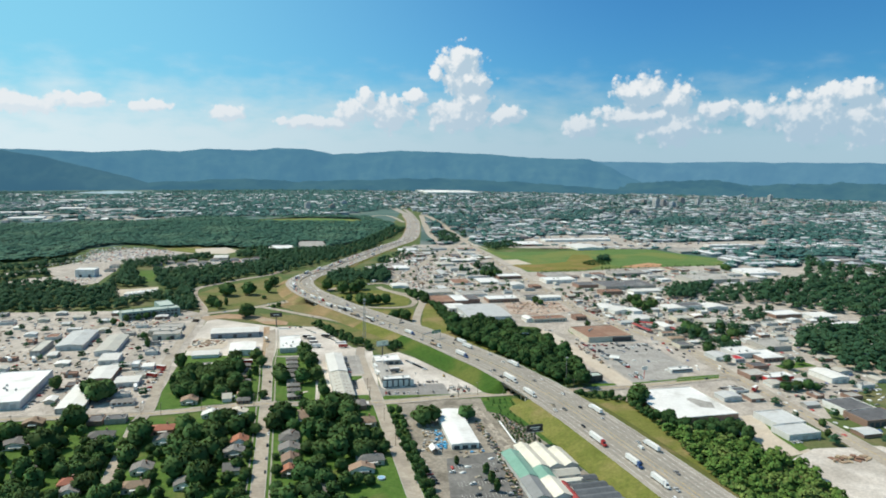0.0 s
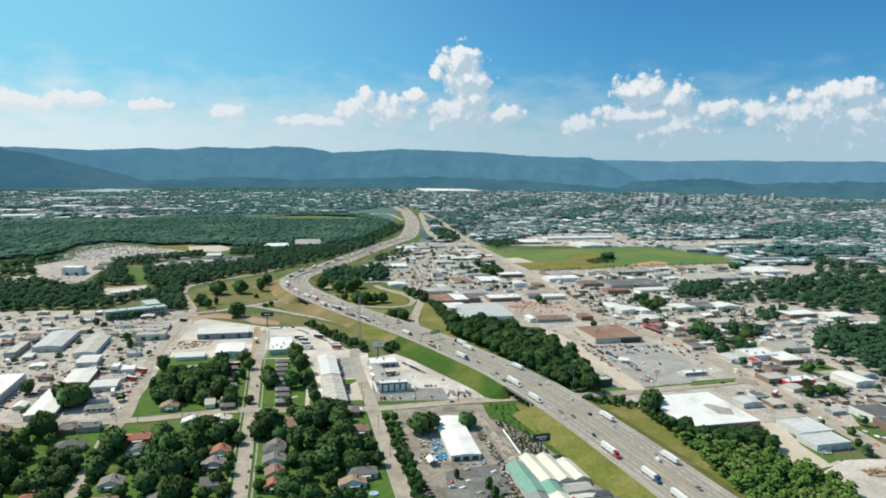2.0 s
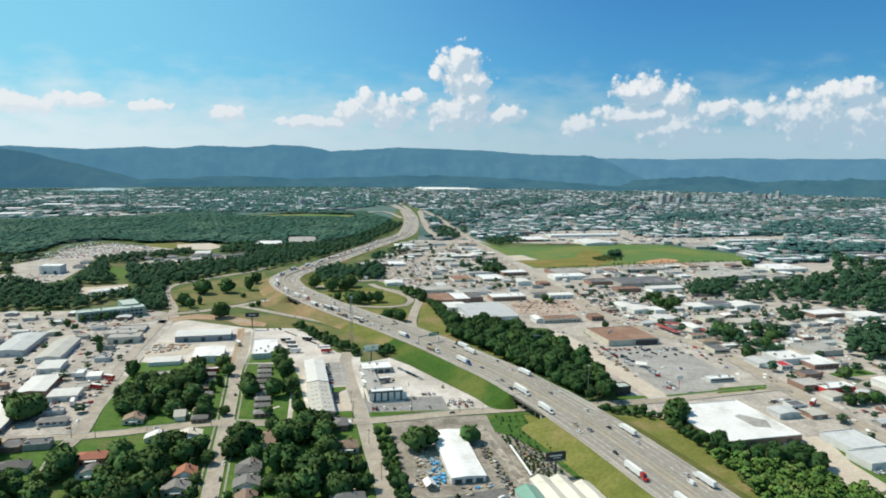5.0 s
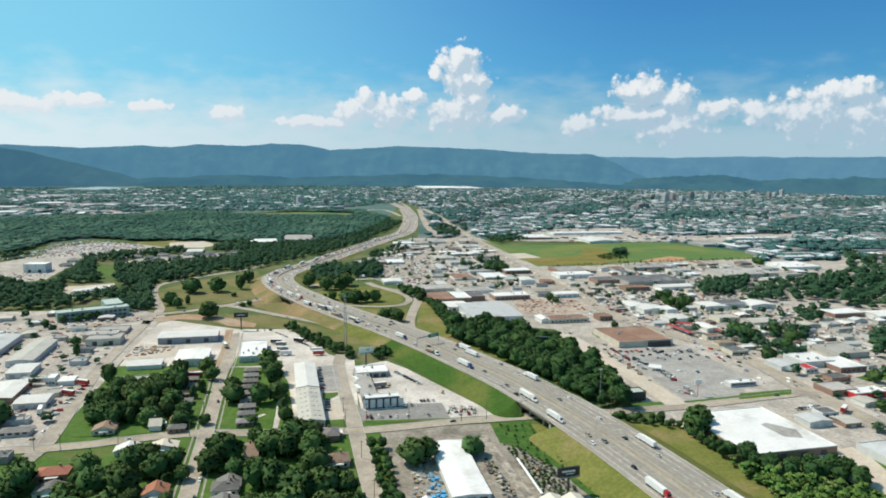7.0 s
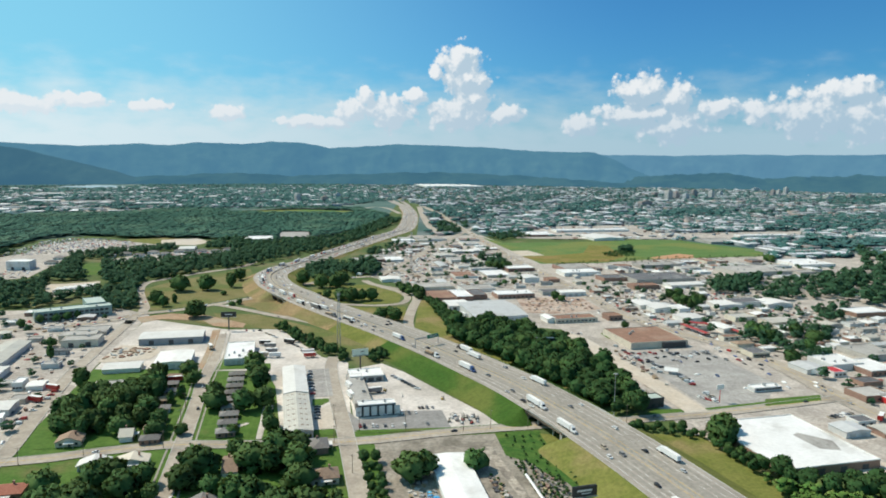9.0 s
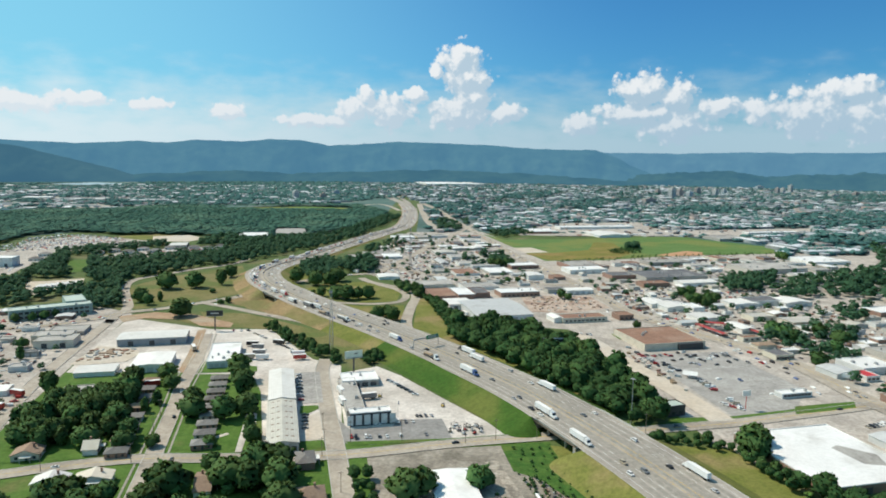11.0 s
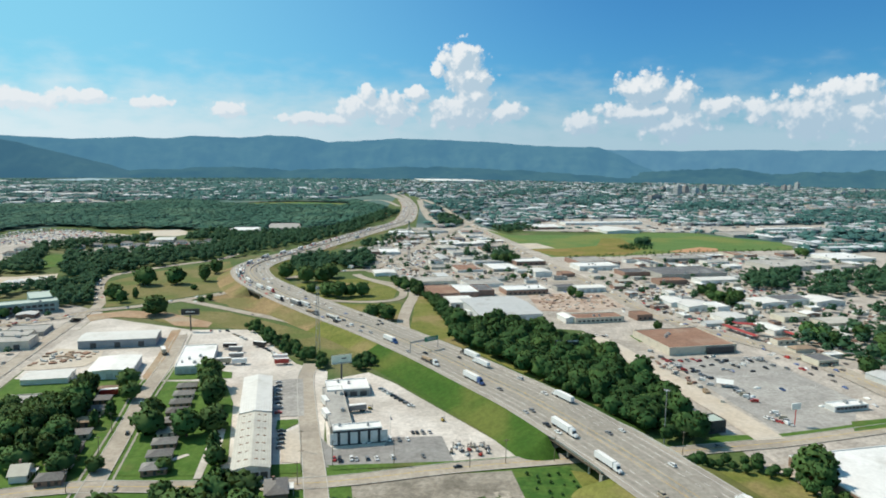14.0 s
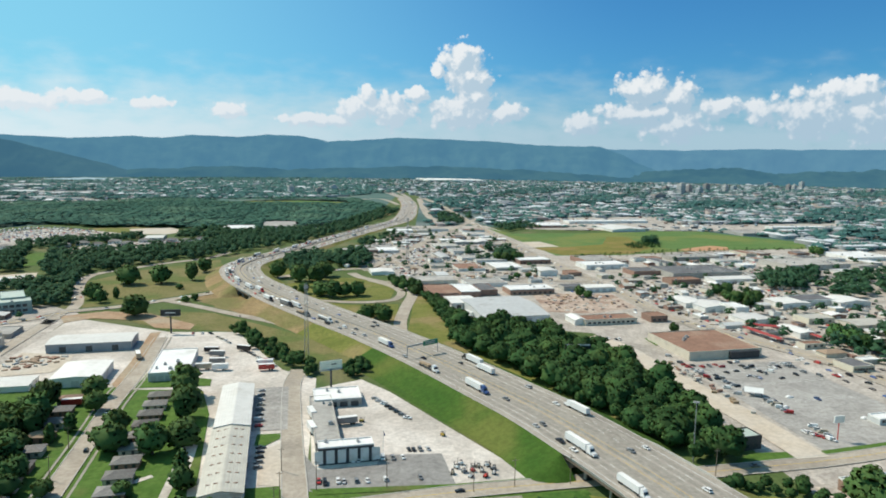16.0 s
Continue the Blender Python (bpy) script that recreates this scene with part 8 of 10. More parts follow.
for pts, gap, tries in (
        ([(-447.0, 872.9), (-424.6, 923.3), (-364.7, 799.7), (-353.8, 764.4), (-402.0, 765.8), (-537.9, 740.8), (-608.7, 834.9)], 8.2, 3000),
        ([(-455.0, 1048.2), (-470.0, 1100.8), (-464.6, 1113.6), (-378.5, 922.6), (-401.3, 907.7), (-434.7, 935.3)], 7.0, 900),
        ([(-660.0, 985.0), (-606.0, 1000.0), (-552.0, 1058.0), (-534.0, 1010.0), (-578.0, 984.0), (-592.0, 935.0)], 8.0, 600),
        ([(-870.0, 960.0), (-860.0, 1010.0), (-640.0, 1090.0), (-592.0, 1140.0), (-575.0, 1150.0), (-600.0, 1072.0), (-640.0, 1030.0), (-600.0, 930.0), (-560.0, 920.0), (-520.0, 940.0), (-470.0, 905.0), (-440.0, 875.0), (-560.0, 790.0)], 8.4, 5000),
        ([(-365.8, 799.7), (-337.9, 860.6), (-295.1, 843.3), (-263.2, 769.6), (-282.1, 737.6), (-311.2, 806.9), (-339.2, 819.4), (-357.5, 772.3)], 7.8, 2500),
        ([(-358.9, 914.6), (-407.1, 1047.8), (-324.3, 1090.5), (-267.9, 1125.5), (-243.0, 1169.8), (-227.5, 1232.7), (-180.9, 1233.1), (-211.1, 1090.2), (-252.1, 1007.1), (-275.3, 945.1), (-301.1, 902.3), (-294.3, 849.7)], 8.2, 9000),
        ([(-484.6, 1113.6), (-458.0, 1168.9), (-402.8, 1202.7), (-374.2, 1231.3), (-346.6, 1182.6), (-402.4, 1131.4), (-425.4, 1085.1)], 8.4, 2500),
        ([(-322.4, 1261.9), (-293.9, 1327.5), (-211.3, 1311.8), (-114.1, 1357.3), (-17.2, 1786.1), (17.3, 1756.1), (-71.2, 1331.2), (-136.4, 1163.6), (-189.4, 1057.1), (-238.8, 997.5), (-246.9, 1189.9), (-312.4, 1203.3)], 8.4, 9000),
        ([(-85.1, 1029.7), (-46.4, 1064.9), (-31.0, 999.3), (-41.7, 942.5), (-72.8, 957.4)], 7.0, 800),
        ([(-133.2, 997.3), (-100.8, 1053.3), (-76.0, 998.4), (-79.8, 934.6), (-107.3, 899.6)], 7.0, 500)):
    near_wood += strew(wr, pts, gap, tries, 1.5)
stuff("woodland", "dense green woodland of rounded crowns", "woods", WOOD_NEAR, near_wood, "leaf_mid", (0.85, 1.3))
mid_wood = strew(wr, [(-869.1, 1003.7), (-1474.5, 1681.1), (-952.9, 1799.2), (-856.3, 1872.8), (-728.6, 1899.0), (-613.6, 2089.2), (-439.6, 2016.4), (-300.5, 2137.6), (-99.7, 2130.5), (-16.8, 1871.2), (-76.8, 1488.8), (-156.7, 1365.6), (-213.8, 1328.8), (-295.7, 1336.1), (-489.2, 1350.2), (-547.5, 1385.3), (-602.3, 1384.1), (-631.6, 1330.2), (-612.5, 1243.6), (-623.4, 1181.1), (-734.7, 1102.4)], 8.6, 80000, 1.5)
stuff("far_woodland", "dense dark green woodland", "woods", WOOD_FAR, mid_wood, "leaf_far_hazed", (1.0, 1.4), 0.78)
keep_clear(OPEN["ground_hall_yards"], 18.0)

# ---------------------------------------------------------------- the rest of the town: shops, workshops, sheds
TOPS = (("roof_white", 3), ("roof_white_metal", 3), ("roof_grey_metal", 4), ("roof_gravel", 6), ("roof_tan_metal", 3), ("roof_dark", 3), ("roof_brown", 2))
WALLKINDS = ("wall_white", "wall_block", "wall_cream", "wall_brick", "wall_metal")
TOPNAMES = {"roof_white": "white flat", "roof_white_metal": "white metal", "roof_grey_metal": "grey metal", "roof_gravel": "grey flat", "roof_tan_metal": "tan metal", "roof_dark": "dark flat", "roof_brown": "rust-brown flat"}


def quarter(pts, gap, tries, lo, hi, group, seed, grow=3.0):
    """Low commercial buildings on the street grid, each clear of roads and neighbours."""
    r = random.Random(seed)
    for x, y in strew(r, pts, gap, tries, lo * 0.5 + grow):
        w, d = r.uniform(lo, hi), r.uniform(lo * 0.8, hi * 0.75)
        if not free(x, y, min(w, d) * 0.62):
            continue
        top = r.choices([t[0] for t in TOPS], [t[1] for t in TOPS])[0]
        metal = "metal" in top
        wall = r.choice(WALLKINDS)
        building("low %s building with a %s roof" % ({"wall_white": "white", "wall_block": "grey block", "wall_cream": "cream", "wall_brick": "brick", "wall_metal": "metal-clad"}[wall], TOPNAMES[top]),
                 x, y, w, d, GRID + r.choice((0, 0, 0, 90)), r.uniform(2.8, 4.2), ("gable_x" if r.random() < 0.5 else "gable") if metal else "flat", r.uniform(0.8, 1.8), top, wall,
                 docks=r.randrange(3), windows=0, units=0 if metal else r.randrange(2), group=group, name="workshop" if metal else "commercial_building", category="workshop" if metal else "building")


quarter([(-522.4, 560.0), (-651.6, 731.8), (-284.9, 744.8), (-253.2, 688.6), (-211.0, 441.8), (-419.5, 423.2)], 30, 2500, 7, 15, "buildings of the industrial quarter", 41, 3.0)
quarter([(80.7, 862.5), (197.7, 1012.8), (335.5, 1025.0), (387.6, 972.3), (354.1, 863.1), (227.9, 665.9), (213.1, 747.9), (192.4, 862.8)], 27, 1200, 8, 16, "buildings along the boulevard", 42)
quarter([(224.1, 650.9), (271.0, 758.0), (313.5, 780.8), (411.2, 714.6), (313.1, 596.4), (253.9, 556.5)], 26, 900, 7, 14, "buildings along the boulevard", 43)
quarter([(-67.3, 965.3), (-48.1, 1107.6), (17.8, 1363.4), (128.0, 1325.4), (154.2, 1035.3), (155.2, 894.7), (78.6, 847.7), (15.2, 862.4)], 27, 1600, 15, 46, "workshops beside the motorway", 44)
quarter([(237.0, 441.8), (300.8, 532.0), (388.1, 611.1), (395.8, 448.9), (330.6, 330.9), (268.4, 351.8)], 27, 900, 8, 16, "shops east of the boulevard", 45)
quarter([(305.9, 971.0), (499.7, 1043.4), (646.8, 998.5), (593.6, 934.4), (420.7, 914.0), (334.2, 931.7)], 24, 500, 14, 34, "sheds near the field", 46)
quarter([(259.0, 970.3), (297.7, 1038.7), (442.9, 1078.5), (547.5, 1070.6), (490.6, 982.5), (312.3, 954.8)], 22, 900, 12, 34, "sheds near the field", 47)
quarter([(345.7, 652.5), (388.5, 700.0), (474.3, 714.6), (488.2, 686.8), (400.0, 596.4), (326.6, 578.8)], 19, 900, 8, 17, "shops on the eastern slope", 48, 1.5)
quarter([(316.8, 583.4), (310.0, 660.0), (340.0, 615.0), (330.0, 585.0)], 15, 300, 7, 12, "shops on the eastern slope", 49, 1.5)
# single trees and clumps scattered through the business district
for pts, gap, tries, lo, hi, seed in (
        ([(192.4, 862.8), (327.5, 1006.3), (545.9, 1044.5), (628.1, 975.9), (295.3, 574.9), (263.5, 597.9), (244.2, 665.5)], 17, 1800, 4, 10, 51),
        ([(-67.3, 965.3), (-48.1, 1107.6), (17.8, 1363.4), (128.0, 1325.4), (154.2, 1035.3), (155.2, 894.7), (78.6, 847.7), (15.2, 862.4)], 24, 900, 5, 10, 52),
        ([(-78.5, 1029.8), (-50.4, 1167.4), (-1.9, 1300.8), (10.5, 1253.9), (-39.1, 1055.0), (-43.9, 999.0)], 8, 600, 7, 11, 53),
        ([(78.3, 1010.3), (93.8, 1101.1), (131.7, 1113.6), (148.4, 1060.0), (137.5, 1002.5), (104.6, 984.6)], 8, 600, 10, 14, 54),
        ([(70.4, 1436.0), (100.0, 1690.8), (165.0, 1667.6), (153.3, 1508.9), (116.7, 1439.4)], 10, 500, 9, 13, 55),
        ([(-522.4, 560.0), (-651.6, 731.8), (-284.9, 744.8), (-253.2, 688.6), (-211.0, 441.8), (-419.5, 423.2)], 26, 900, 5, 10, 56),
        ([(263.2, 533.3), (388.1, 611.1), (405.4, 448.5), (330.6, 330.9), (254.6, 343.4), (250.8, 441.2)], 22, 900, 5, 10, 57)):
    thicket("scattered_trees", "small trees scattered between buildings and yards", pts, gap, tries, lo, hi, 1.5, seed, WOOD_NEAR, "leaf_mid")

# ---------------------------------------------------------------- the far town, in stuff
def block_proto(w, d, h, roof):
    """A small plain building: walls and a roof with a rim."""
    a, b = w / 2, d / 2
    v = [(-a, -b, 0), (a, -b, 0), (a, b, 0), (-a, b, 0), (-a, -b, h), (a, -b, h), (a, b, h), (-a, b, h)]
    walls = [(0, 1, 5), (0, 5, 4), (1, 2, 6), (1, 6, 5), (2, 3, 7), (2, 7, 6), (3, 0, 4), (3, 4, 7)]
    if roof == "flat":
        tops = [(0, 1, 2), (0, 2, 3)]
        tv = [(-a, -b, h + 0.02), (a, -b, h + 0.02), (a, b, h + 0.02), (-a, b, h + 0.02)]
    else:
        r = min(w, d) * 0.22
        tv = [(-a - .4, -b - .4, h), (a + .4, -b - .4, h), (a + .4, b + .4, h), (-a - .4, b + .4, h), (-a + (b if w > d else a) * 0.6, 0, h + r), (a - (b if w > d else a) * 0.6, 0, h + r)]
        tops = [(0, 1, 5), (0, 5, 4), (1, 2, 5), (2, 3, 4), (2, 4, 5), (3, 0, 4)]
    return (np.array(v, float), np.array(walls)), (np.array(tv, float), np.array(tops))


def far_blocks(name, label, places, sizes, roof, top, wall, seed, turn=GRID):
    r = np.random.RandomState(seed)
    va, fa, vb, fb, ka, kb = [], [], [], [], 0, 0
    for x, y in places:
        w = sizes[0][0] + (sizes[0][1] - sizes[0][0]) * r.uniform() ** 2.2
        d, h = r.uniform(*sizes[1]), r.uniform(*sizes[2])
        (v1, f1), (v2, f2) = block_proto(w, d, h, roof)
        a = radians(turn + 90 * r.randint(2) + r.normal() * 2)
        m = np.array([[math.cos(a), -math.sin(a), 0], [math.sin(a), math.cos(a), 0], [0, 0, 1]])
        off = np.array([x, y, 0])
        va.append(v1 @ m.T + off)
        fa.append(f1 + ka)
        ka += len(v1)
        vb.append(v2 @ m.T + off)
        fb.append(f2 + kb)
        kb += len(v2)
    if not va:
        return
    base = tagged(new(name, fast_mesh(name, np.vstack(va), np.vstack(fa), wall)), label, "buildings", kind="stuff")
    top_ob = tagged(new("roofs", fast_mesh("roofs", np.vstack(vb), np.vstack(fb), top)), kind="stuff")
    top_ob.parent = base


fr = random.Random(77)
# the long halls of the far western works, each with its paved apron
far_aprons = Geo()
for wx, wy, ww, wd, turn, wt_ in ((-1184, 2178, 150, 70, 14, "roof_white"), (-1067, 1985, 110, 80, 16, "roof_white"), (-905, 1836, 150, 22, 38, "roof_white"), (-1116, 2380, 100, 90, 12, "roof_white"), (-1104, 2600, 190, 50, 30, "roof_white"),
                                  (-1043, 2090, 100, 46, 16, "roof_gravel"), (-856, 2035, 130, 44, 10, "roof_gravel"), (-960, 2344, 200, 70, 20, "roof_gravel"), (-720, 1967, 90, 30, 24, "roof_white"), (-731, 2291, 112, 40, 18, "roof_white"),
                                  (-655, 2043, 110, 44, 20, "roof_gravel"), (-784, 1897, 110, 16, 30, "roof_white"), (-1338, 2631, 62, 40, 9, "roof_gravel"), (-1304, 2823, 104, 50, 9, "roof_white"), (-1200, 2882, 144, 40, 12, "roof_gravel"),
                                  (-1010, 3002, 93, 50, 9, "roof_white"), (-1734, 3225, 77, 50, 9, "roof_white"), (-666, 2698, 48, 60, 9, "roof_white"), (-331, 2272, 60, 22, 9, "roof_gravel"), (-236, 2257, 80, 20, 9, "roof_brown"), (-560, 2010, 40, 20, 9, "roof_gravel")):
    building("far long hall with a pale flat roof among trees", wx, wy, ww * 0.82, wd * 0.62, turn, 5.0, "flat", 1.0, wt_, "wall_white", name="depot", category="depot", group="far western depots")
    far_aprons.box(wx, wy, 0.06, ww * 1.05, wd * 1.5, 0.1, turn)
    take_box(wx, wy, ww * 1.05, wd * 1.45, turn)
setting("pavement_far_works", far_aprons, "worn_lot", "pale paved aprons round far works", "lot")
CITY = [(-1783.0, 1713.9), (-2937.5, 2699.5), (-1026.3, 3492.3), (400.0, 4240.0), (1450.0, 3990.0), (2280.0, 3540.0), (3120.0, 2720.0), (1390.5, 1155.6), (598.9, 1099.7), (655.9, 1196.4), (542.7, 1368.8), (286.3, 1352.9), (160.5, 1421.8), (59.0, 1414.6), (59.1, 1733.2), (111.0, 2287.2), (11.0, 2533.8), (-97.9, 2405.3), (-216.1, 2172.9), (-599.6, 2106.7), (-930.7, 1914.1)]
town_groves = []
for pts in ([(68.0, 1784.1), (158.5, 2237.6), (263.9, 2147.3), (196.4, 1765.1)], [(439.3, 2029.2), (670.3, 2522.5), (793.4, 2476.3), (594.8, 2051.3)], [(657.7, 1817.5), (858.3, 2137.2), (1113.7, 2227.5), (906.9, 1882.9)], [(785.8, 1512.1), (1103.0, 1906.0), (1432.0, 1944.7), (1149.7, 1515.9)],
            [(326.7, 2455.3), (552.8, 3015.2), (702.7, 2950.7), (505.1, 2490.2)], [(1495.0, 2536.2), (1982.9, 3050.8), (2331.8, 3029.0), (1767.6, 2449.5)], [(286.3, 1352.9), (335.8, 1500.4), (385.3, 1481.4), (343.5, 1347.3)], [(675.1, 1211.3), (788.1, 1346.3), (993.7, 1339.8), (861.7, 1190.7)],
            [(-1044.4, 2054.5), (-1114.7, 2290.4), (-1035.0, 2245.0), (-967.6, 2082.6)], [(-1114.2, 2435.9), (-1049.1, 2685.0), (-953.0, 2486.2), (-1011.3, 2247.3)], [(-810.6, 2073.3), (-862.1, 2316.1), (-784.1, 2217.3), (-728.4, 1955.5)], [(-1364.7, 2028.7), (-1237.6, 2333.3), (-1136.6, 2235.2), (-1136.8, 1890.1)]):
    town_groves += strew(fr, pts, 13, 1600, 4)
stuff("town_groves", "dark masses of trees between far streets", "woods", WOOD_FAR, town_groves, "leaf_town_hazed", (0.9, 1.5))
for x, y in town_groves:
    take(x, y, 5)
spots = strew(fr, CITY, 23, 30000, 5)
near_band = [(562.0, 1093.0), (628.1, 1209.3), (538.1, 1359.1), (163.5, 1442.9), (214.6, 1801.4), (1218.0, 1959.7), (2340.6, 1800.3), (1370.2, 1141.8)]
for p in spots:
    take(p[0], p[1], 8)
spots += strew(fr, near_band, 20, 9000, 8)
fr.shuffle(spots)
east = lambda p: p[0] > -60 + 0.02 * p[1]
spots = [p for p in spots if fr.random() < (0.80 if east(p) else 0.42)]
n = len(spots)
bright = [p for p in spots[:n // 11]]
far_blocks("far_bright_roofs", "far halls with bright white roofs", bright, ((16, 70), (9, 24), (3.5, 6)), "flat", "far_depot", "far_wall", 9)
for x, y in bright:
    take(x, y, 9)
spots = spots[n // 11:]
n = len(spots)
cut = [int(n * k) for k in (0.0, 0.22, 0.44, 0.54, 0.62, 0.88, 1.0)]
far_blocks("far_white_roofs", "far low commercial buildings with white roofs", spots[cut[0]:cut[1]], ((14, 85), (8, 24), (3.5, 6)), "flat", "far_white", "far_wall", 1)
far_blocks("far_grey_roofs", "far low commercial buildings with grey roofs", spots[cut[1]:cut[2]], ((14, 80), (9, 26), (3.5, 7)), "flat", "far_grey", "far_wall", 2)
far_blocks("far_brown_roofs", "far brick buildings with brown roofs", spots[cut[2]:cut[3]], ((12, 60), (10, 22), (4, 8)), "flat", "far_brown", "far_brick", 3)
far_blocks("far_white_halls", "far white gabled halls and sheds", spots[cut[3]:cut[4]], ((16, 40), (9, 18), (3.5, 6)), "hip", "far_white", "far_wall", 4)
far_blocks("far_houses", "far small houses with grey roofs", spots[cut[4]:cut[5]], ((9, 16), (8, 12), (3, 4.4)), "hip", "far_grey", "far_wall", 5)
far_blocks("far_pale_houses", "far small houses with pale roofs", spots[cut[5]:cut[6]], ((10, 30), (8, 14), (3, 4.6)), "flat", "far_white", "far_wall", 6)
for x, y in spots:
    take(x, y, 7)
# pale depots and works among the trees of the far west
WORKS = [(-1223.6, 1652.5), (-1865.7, 2506.1), (-1498.5, 2822.8), (-1405.1, 3022.0), (-1176.1, 3011.1), (-745.4, 2543.9), (-643.3, 2180.2), (-706.6, 1996.8), (-756.2, 1915.6), (-870.9, 1889.7), (-961.3, 1815.0)]
west = strew(fr, WORKS, 34, 9000, 4)
fr.shuffle(west)
far_blocks("far_western_depots", "far white-roofed depots among trees", west[:len(west) // 7], ((20, 60), (12, 26), (4, 6)), "flat", "far_depot", "far_wall", 11)
far_blocks("far_western_yards", "far pale-roofed works among trees", west[len(west) // 7:len(west) // 2], ((12, 40), (10, 22), (3, 5)), "flat", "far_grey", "far_wall", 12)
for x, y in west[:len(west) // 2]:
    take(x, y, 13)
miles = strew(fr, CITY, 20, 60000, 3.0)
miles = [p for p in miles if fr.random() < (0.8 if east(p) else 0.9)]
west_miles = strew(fr, [(-1816.9, 1742.8), (-3131.2, 2864.9), (-1362.2, 3706.5), (-167.9, 4229.0), (-80.1, 2408.8), (-216.1, 2172.9), (-592.2, 2082.7), (-920.5, 1895.1)], 19, 30000, 3.0)
miles += west_miles + strew(fr, near_band, 15, 6000, 3.0)
stuff("far_trees", "far town trees between the roofs", "trees", WOOD_MILES, miles, "leaf_town_hazed", (0.6, 1.1))
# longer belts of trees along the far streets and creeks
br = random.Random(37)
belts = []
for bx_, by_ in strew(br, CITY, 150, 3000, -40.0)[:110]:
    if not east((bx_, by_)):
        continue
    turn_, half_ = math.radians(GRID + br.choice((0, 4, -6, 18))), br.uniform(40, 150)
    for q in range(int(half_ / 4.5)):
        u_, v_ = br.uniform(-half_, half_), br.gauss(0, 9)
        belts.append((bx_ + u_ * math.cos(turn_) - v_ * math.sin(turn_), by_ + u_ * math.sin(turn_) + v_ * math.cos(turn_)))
stuff("far_tree_belts", "dark belts of trees between far streets", "trees", WOOD_FAR, belts, "leaf_belt_hazed", (0.95, 1.5))

# broad white sheds in the far west
for (wx, wy), ww, wd in (((-1344.2, 2846.3), 150, 60), ((-1223.3, 2909.4), 160, 50), ((-972.9, 1901.1), 120, 26), ((-787.3, 2352.0), 130, 40), ((-677.4, 2658.7), 110, 60), ((-835.7, 3341.5), 120, 60), ((-724.1, 3424.2), 160, 60), ((-520.1, 3225.8), 140, 50), ((-331.3, 2369.9), 80, 30)):
    building("far flat pale-roofed depot among trees", wx, wy, ww, wd, GRID, 4.6, "flat", 1.0, fr.choice(("roof_white", "roof_white", "roof_gravel")), "wall_white", name="depot", category="depot", group="far western depots")
# downtown: taller blocks with bands of windows
def tower(x, y, w, d, h, wall, label):
    b = thing("office_tower", label, "tower", x, y, 0, GRID + 15, "downtown towers")
    part("wall", Geo().box(0, 0, 0, w, d, h), wall, b)
    part("roof", Geo().box(0, 0, h, w + 0.6, d + 0.6, 0.9), "roof_gravel", b)
    part("penthouse", Geo().box(w * 0.1, 0, h + 0.9, w * 0.4, d * 0.4, 4.0), wall, b)
    for k in range(int(h / 4.0) - 1):
        part("window_band", Geo().box(0, 0, 3.0 + 4.0 * k, w + 0.24, d + 0.24, 1.7), "far_glass", b)


for (tx, ty), w, d, h, wall in (
        ((1088.7, 2722.0), 30, 26, 62, "wall_cream"), ((1141.1, 2774.9), 24, 24, 50, "wall_brick"), ((1167.0, 2738.4), 26, 22, 40, "wall_white"), ((1347.5, 3056.0), 34, 20, 44, "wall_brick"), ((1125.1, 2953.4), 26, 22, 30, "wall_brick"),
        ((1357.3, 2911.3), 24, 24, 46, "wall_cream"), ((1485.6, 3089.0), 28, 20, 28, "wall_white"), ((1740.3, 3097.1), 20, 20, 44, "wall_brick"), ((1808.8, 3166.3), 20, 18, 40, "wall_cream"), ((1890.5, 3241.3), 24, 20, 58, "wall_cream"),
        ((1961.9, 3640.8), 60, 20, 26, "wall_white"), ((1795.6, 2783.7), 60, 22, 24, "wall_cream"), ((1982.0, 2908.5), 40, 22, 28, "wall_brick"), ((854.1, 2357.7), 60, 24, 26, "wall_brick"), ((-322.3, 2427.5), 22, 22, 44, "wall_cream"), ((-238.6, 2480.6), 26, 18, 26, "wall_brick"), ((-212.2, 2726.9), 30, 20, 24, "wall_white")):
    tower(tx, ty, w * 0.8, d * 0.8, h * 0.58, {"wall_cream": "far_pale", "wall_brick": "far_brick", "wall_white": "far_white"}[wall], "far %s city block with bands of windows" % {"wall_cream": "cream", "wall_brick": "brown brick", "wall_white": "pale"}[wall])

# ---------------------------------------------------------------- traffic and parked cars
tr = random.Random(12)
PAINT_POOL = ["white"] * 6 + ["silver"] * 4 + ["grey"] * 5 + ["black"] * 6 + ["red"] + ["blue"] + ["tan"]
KIND_POOL = ["sedan"] * 5 + ["suv"] * 5 + ["pickup"] * 3 + ["van"]


def on_motorway(y, lane):
    """Place and heading on a lane at a given northing."""
    ys = [p[1] for p in mline]
    i = min(range(len(ys) - 1), key=lambda k: abs(ys[k] - y))
    p, n = mline[i], nn[i]
    d = mline[i + 1][:2] - mline[i][:2]
    rot = math.degrees(math.atan2(d[1], d[0])) - 90
    off = {1: 4.1, 2: 6.4, 3: 10.0, 4: 13.7, -1: -4.1, -2: -6.4, -3: -10.0, -4: -13.7}[lane]
    return p[0] + n[0] * off, p[1] + n[1] * off, p[2] + 0.02, rot if lane > 0 else rot + 180


busy = {}


def put(y, lane, length, gap=4.0):
    key = [(a, b) for a, b in busy.get(lane, []) if abs(a - y) < (b + length) / 2 + gap]
    if key:
        return False
    busy.setdefault(lane, []).append((y, length))
    return True


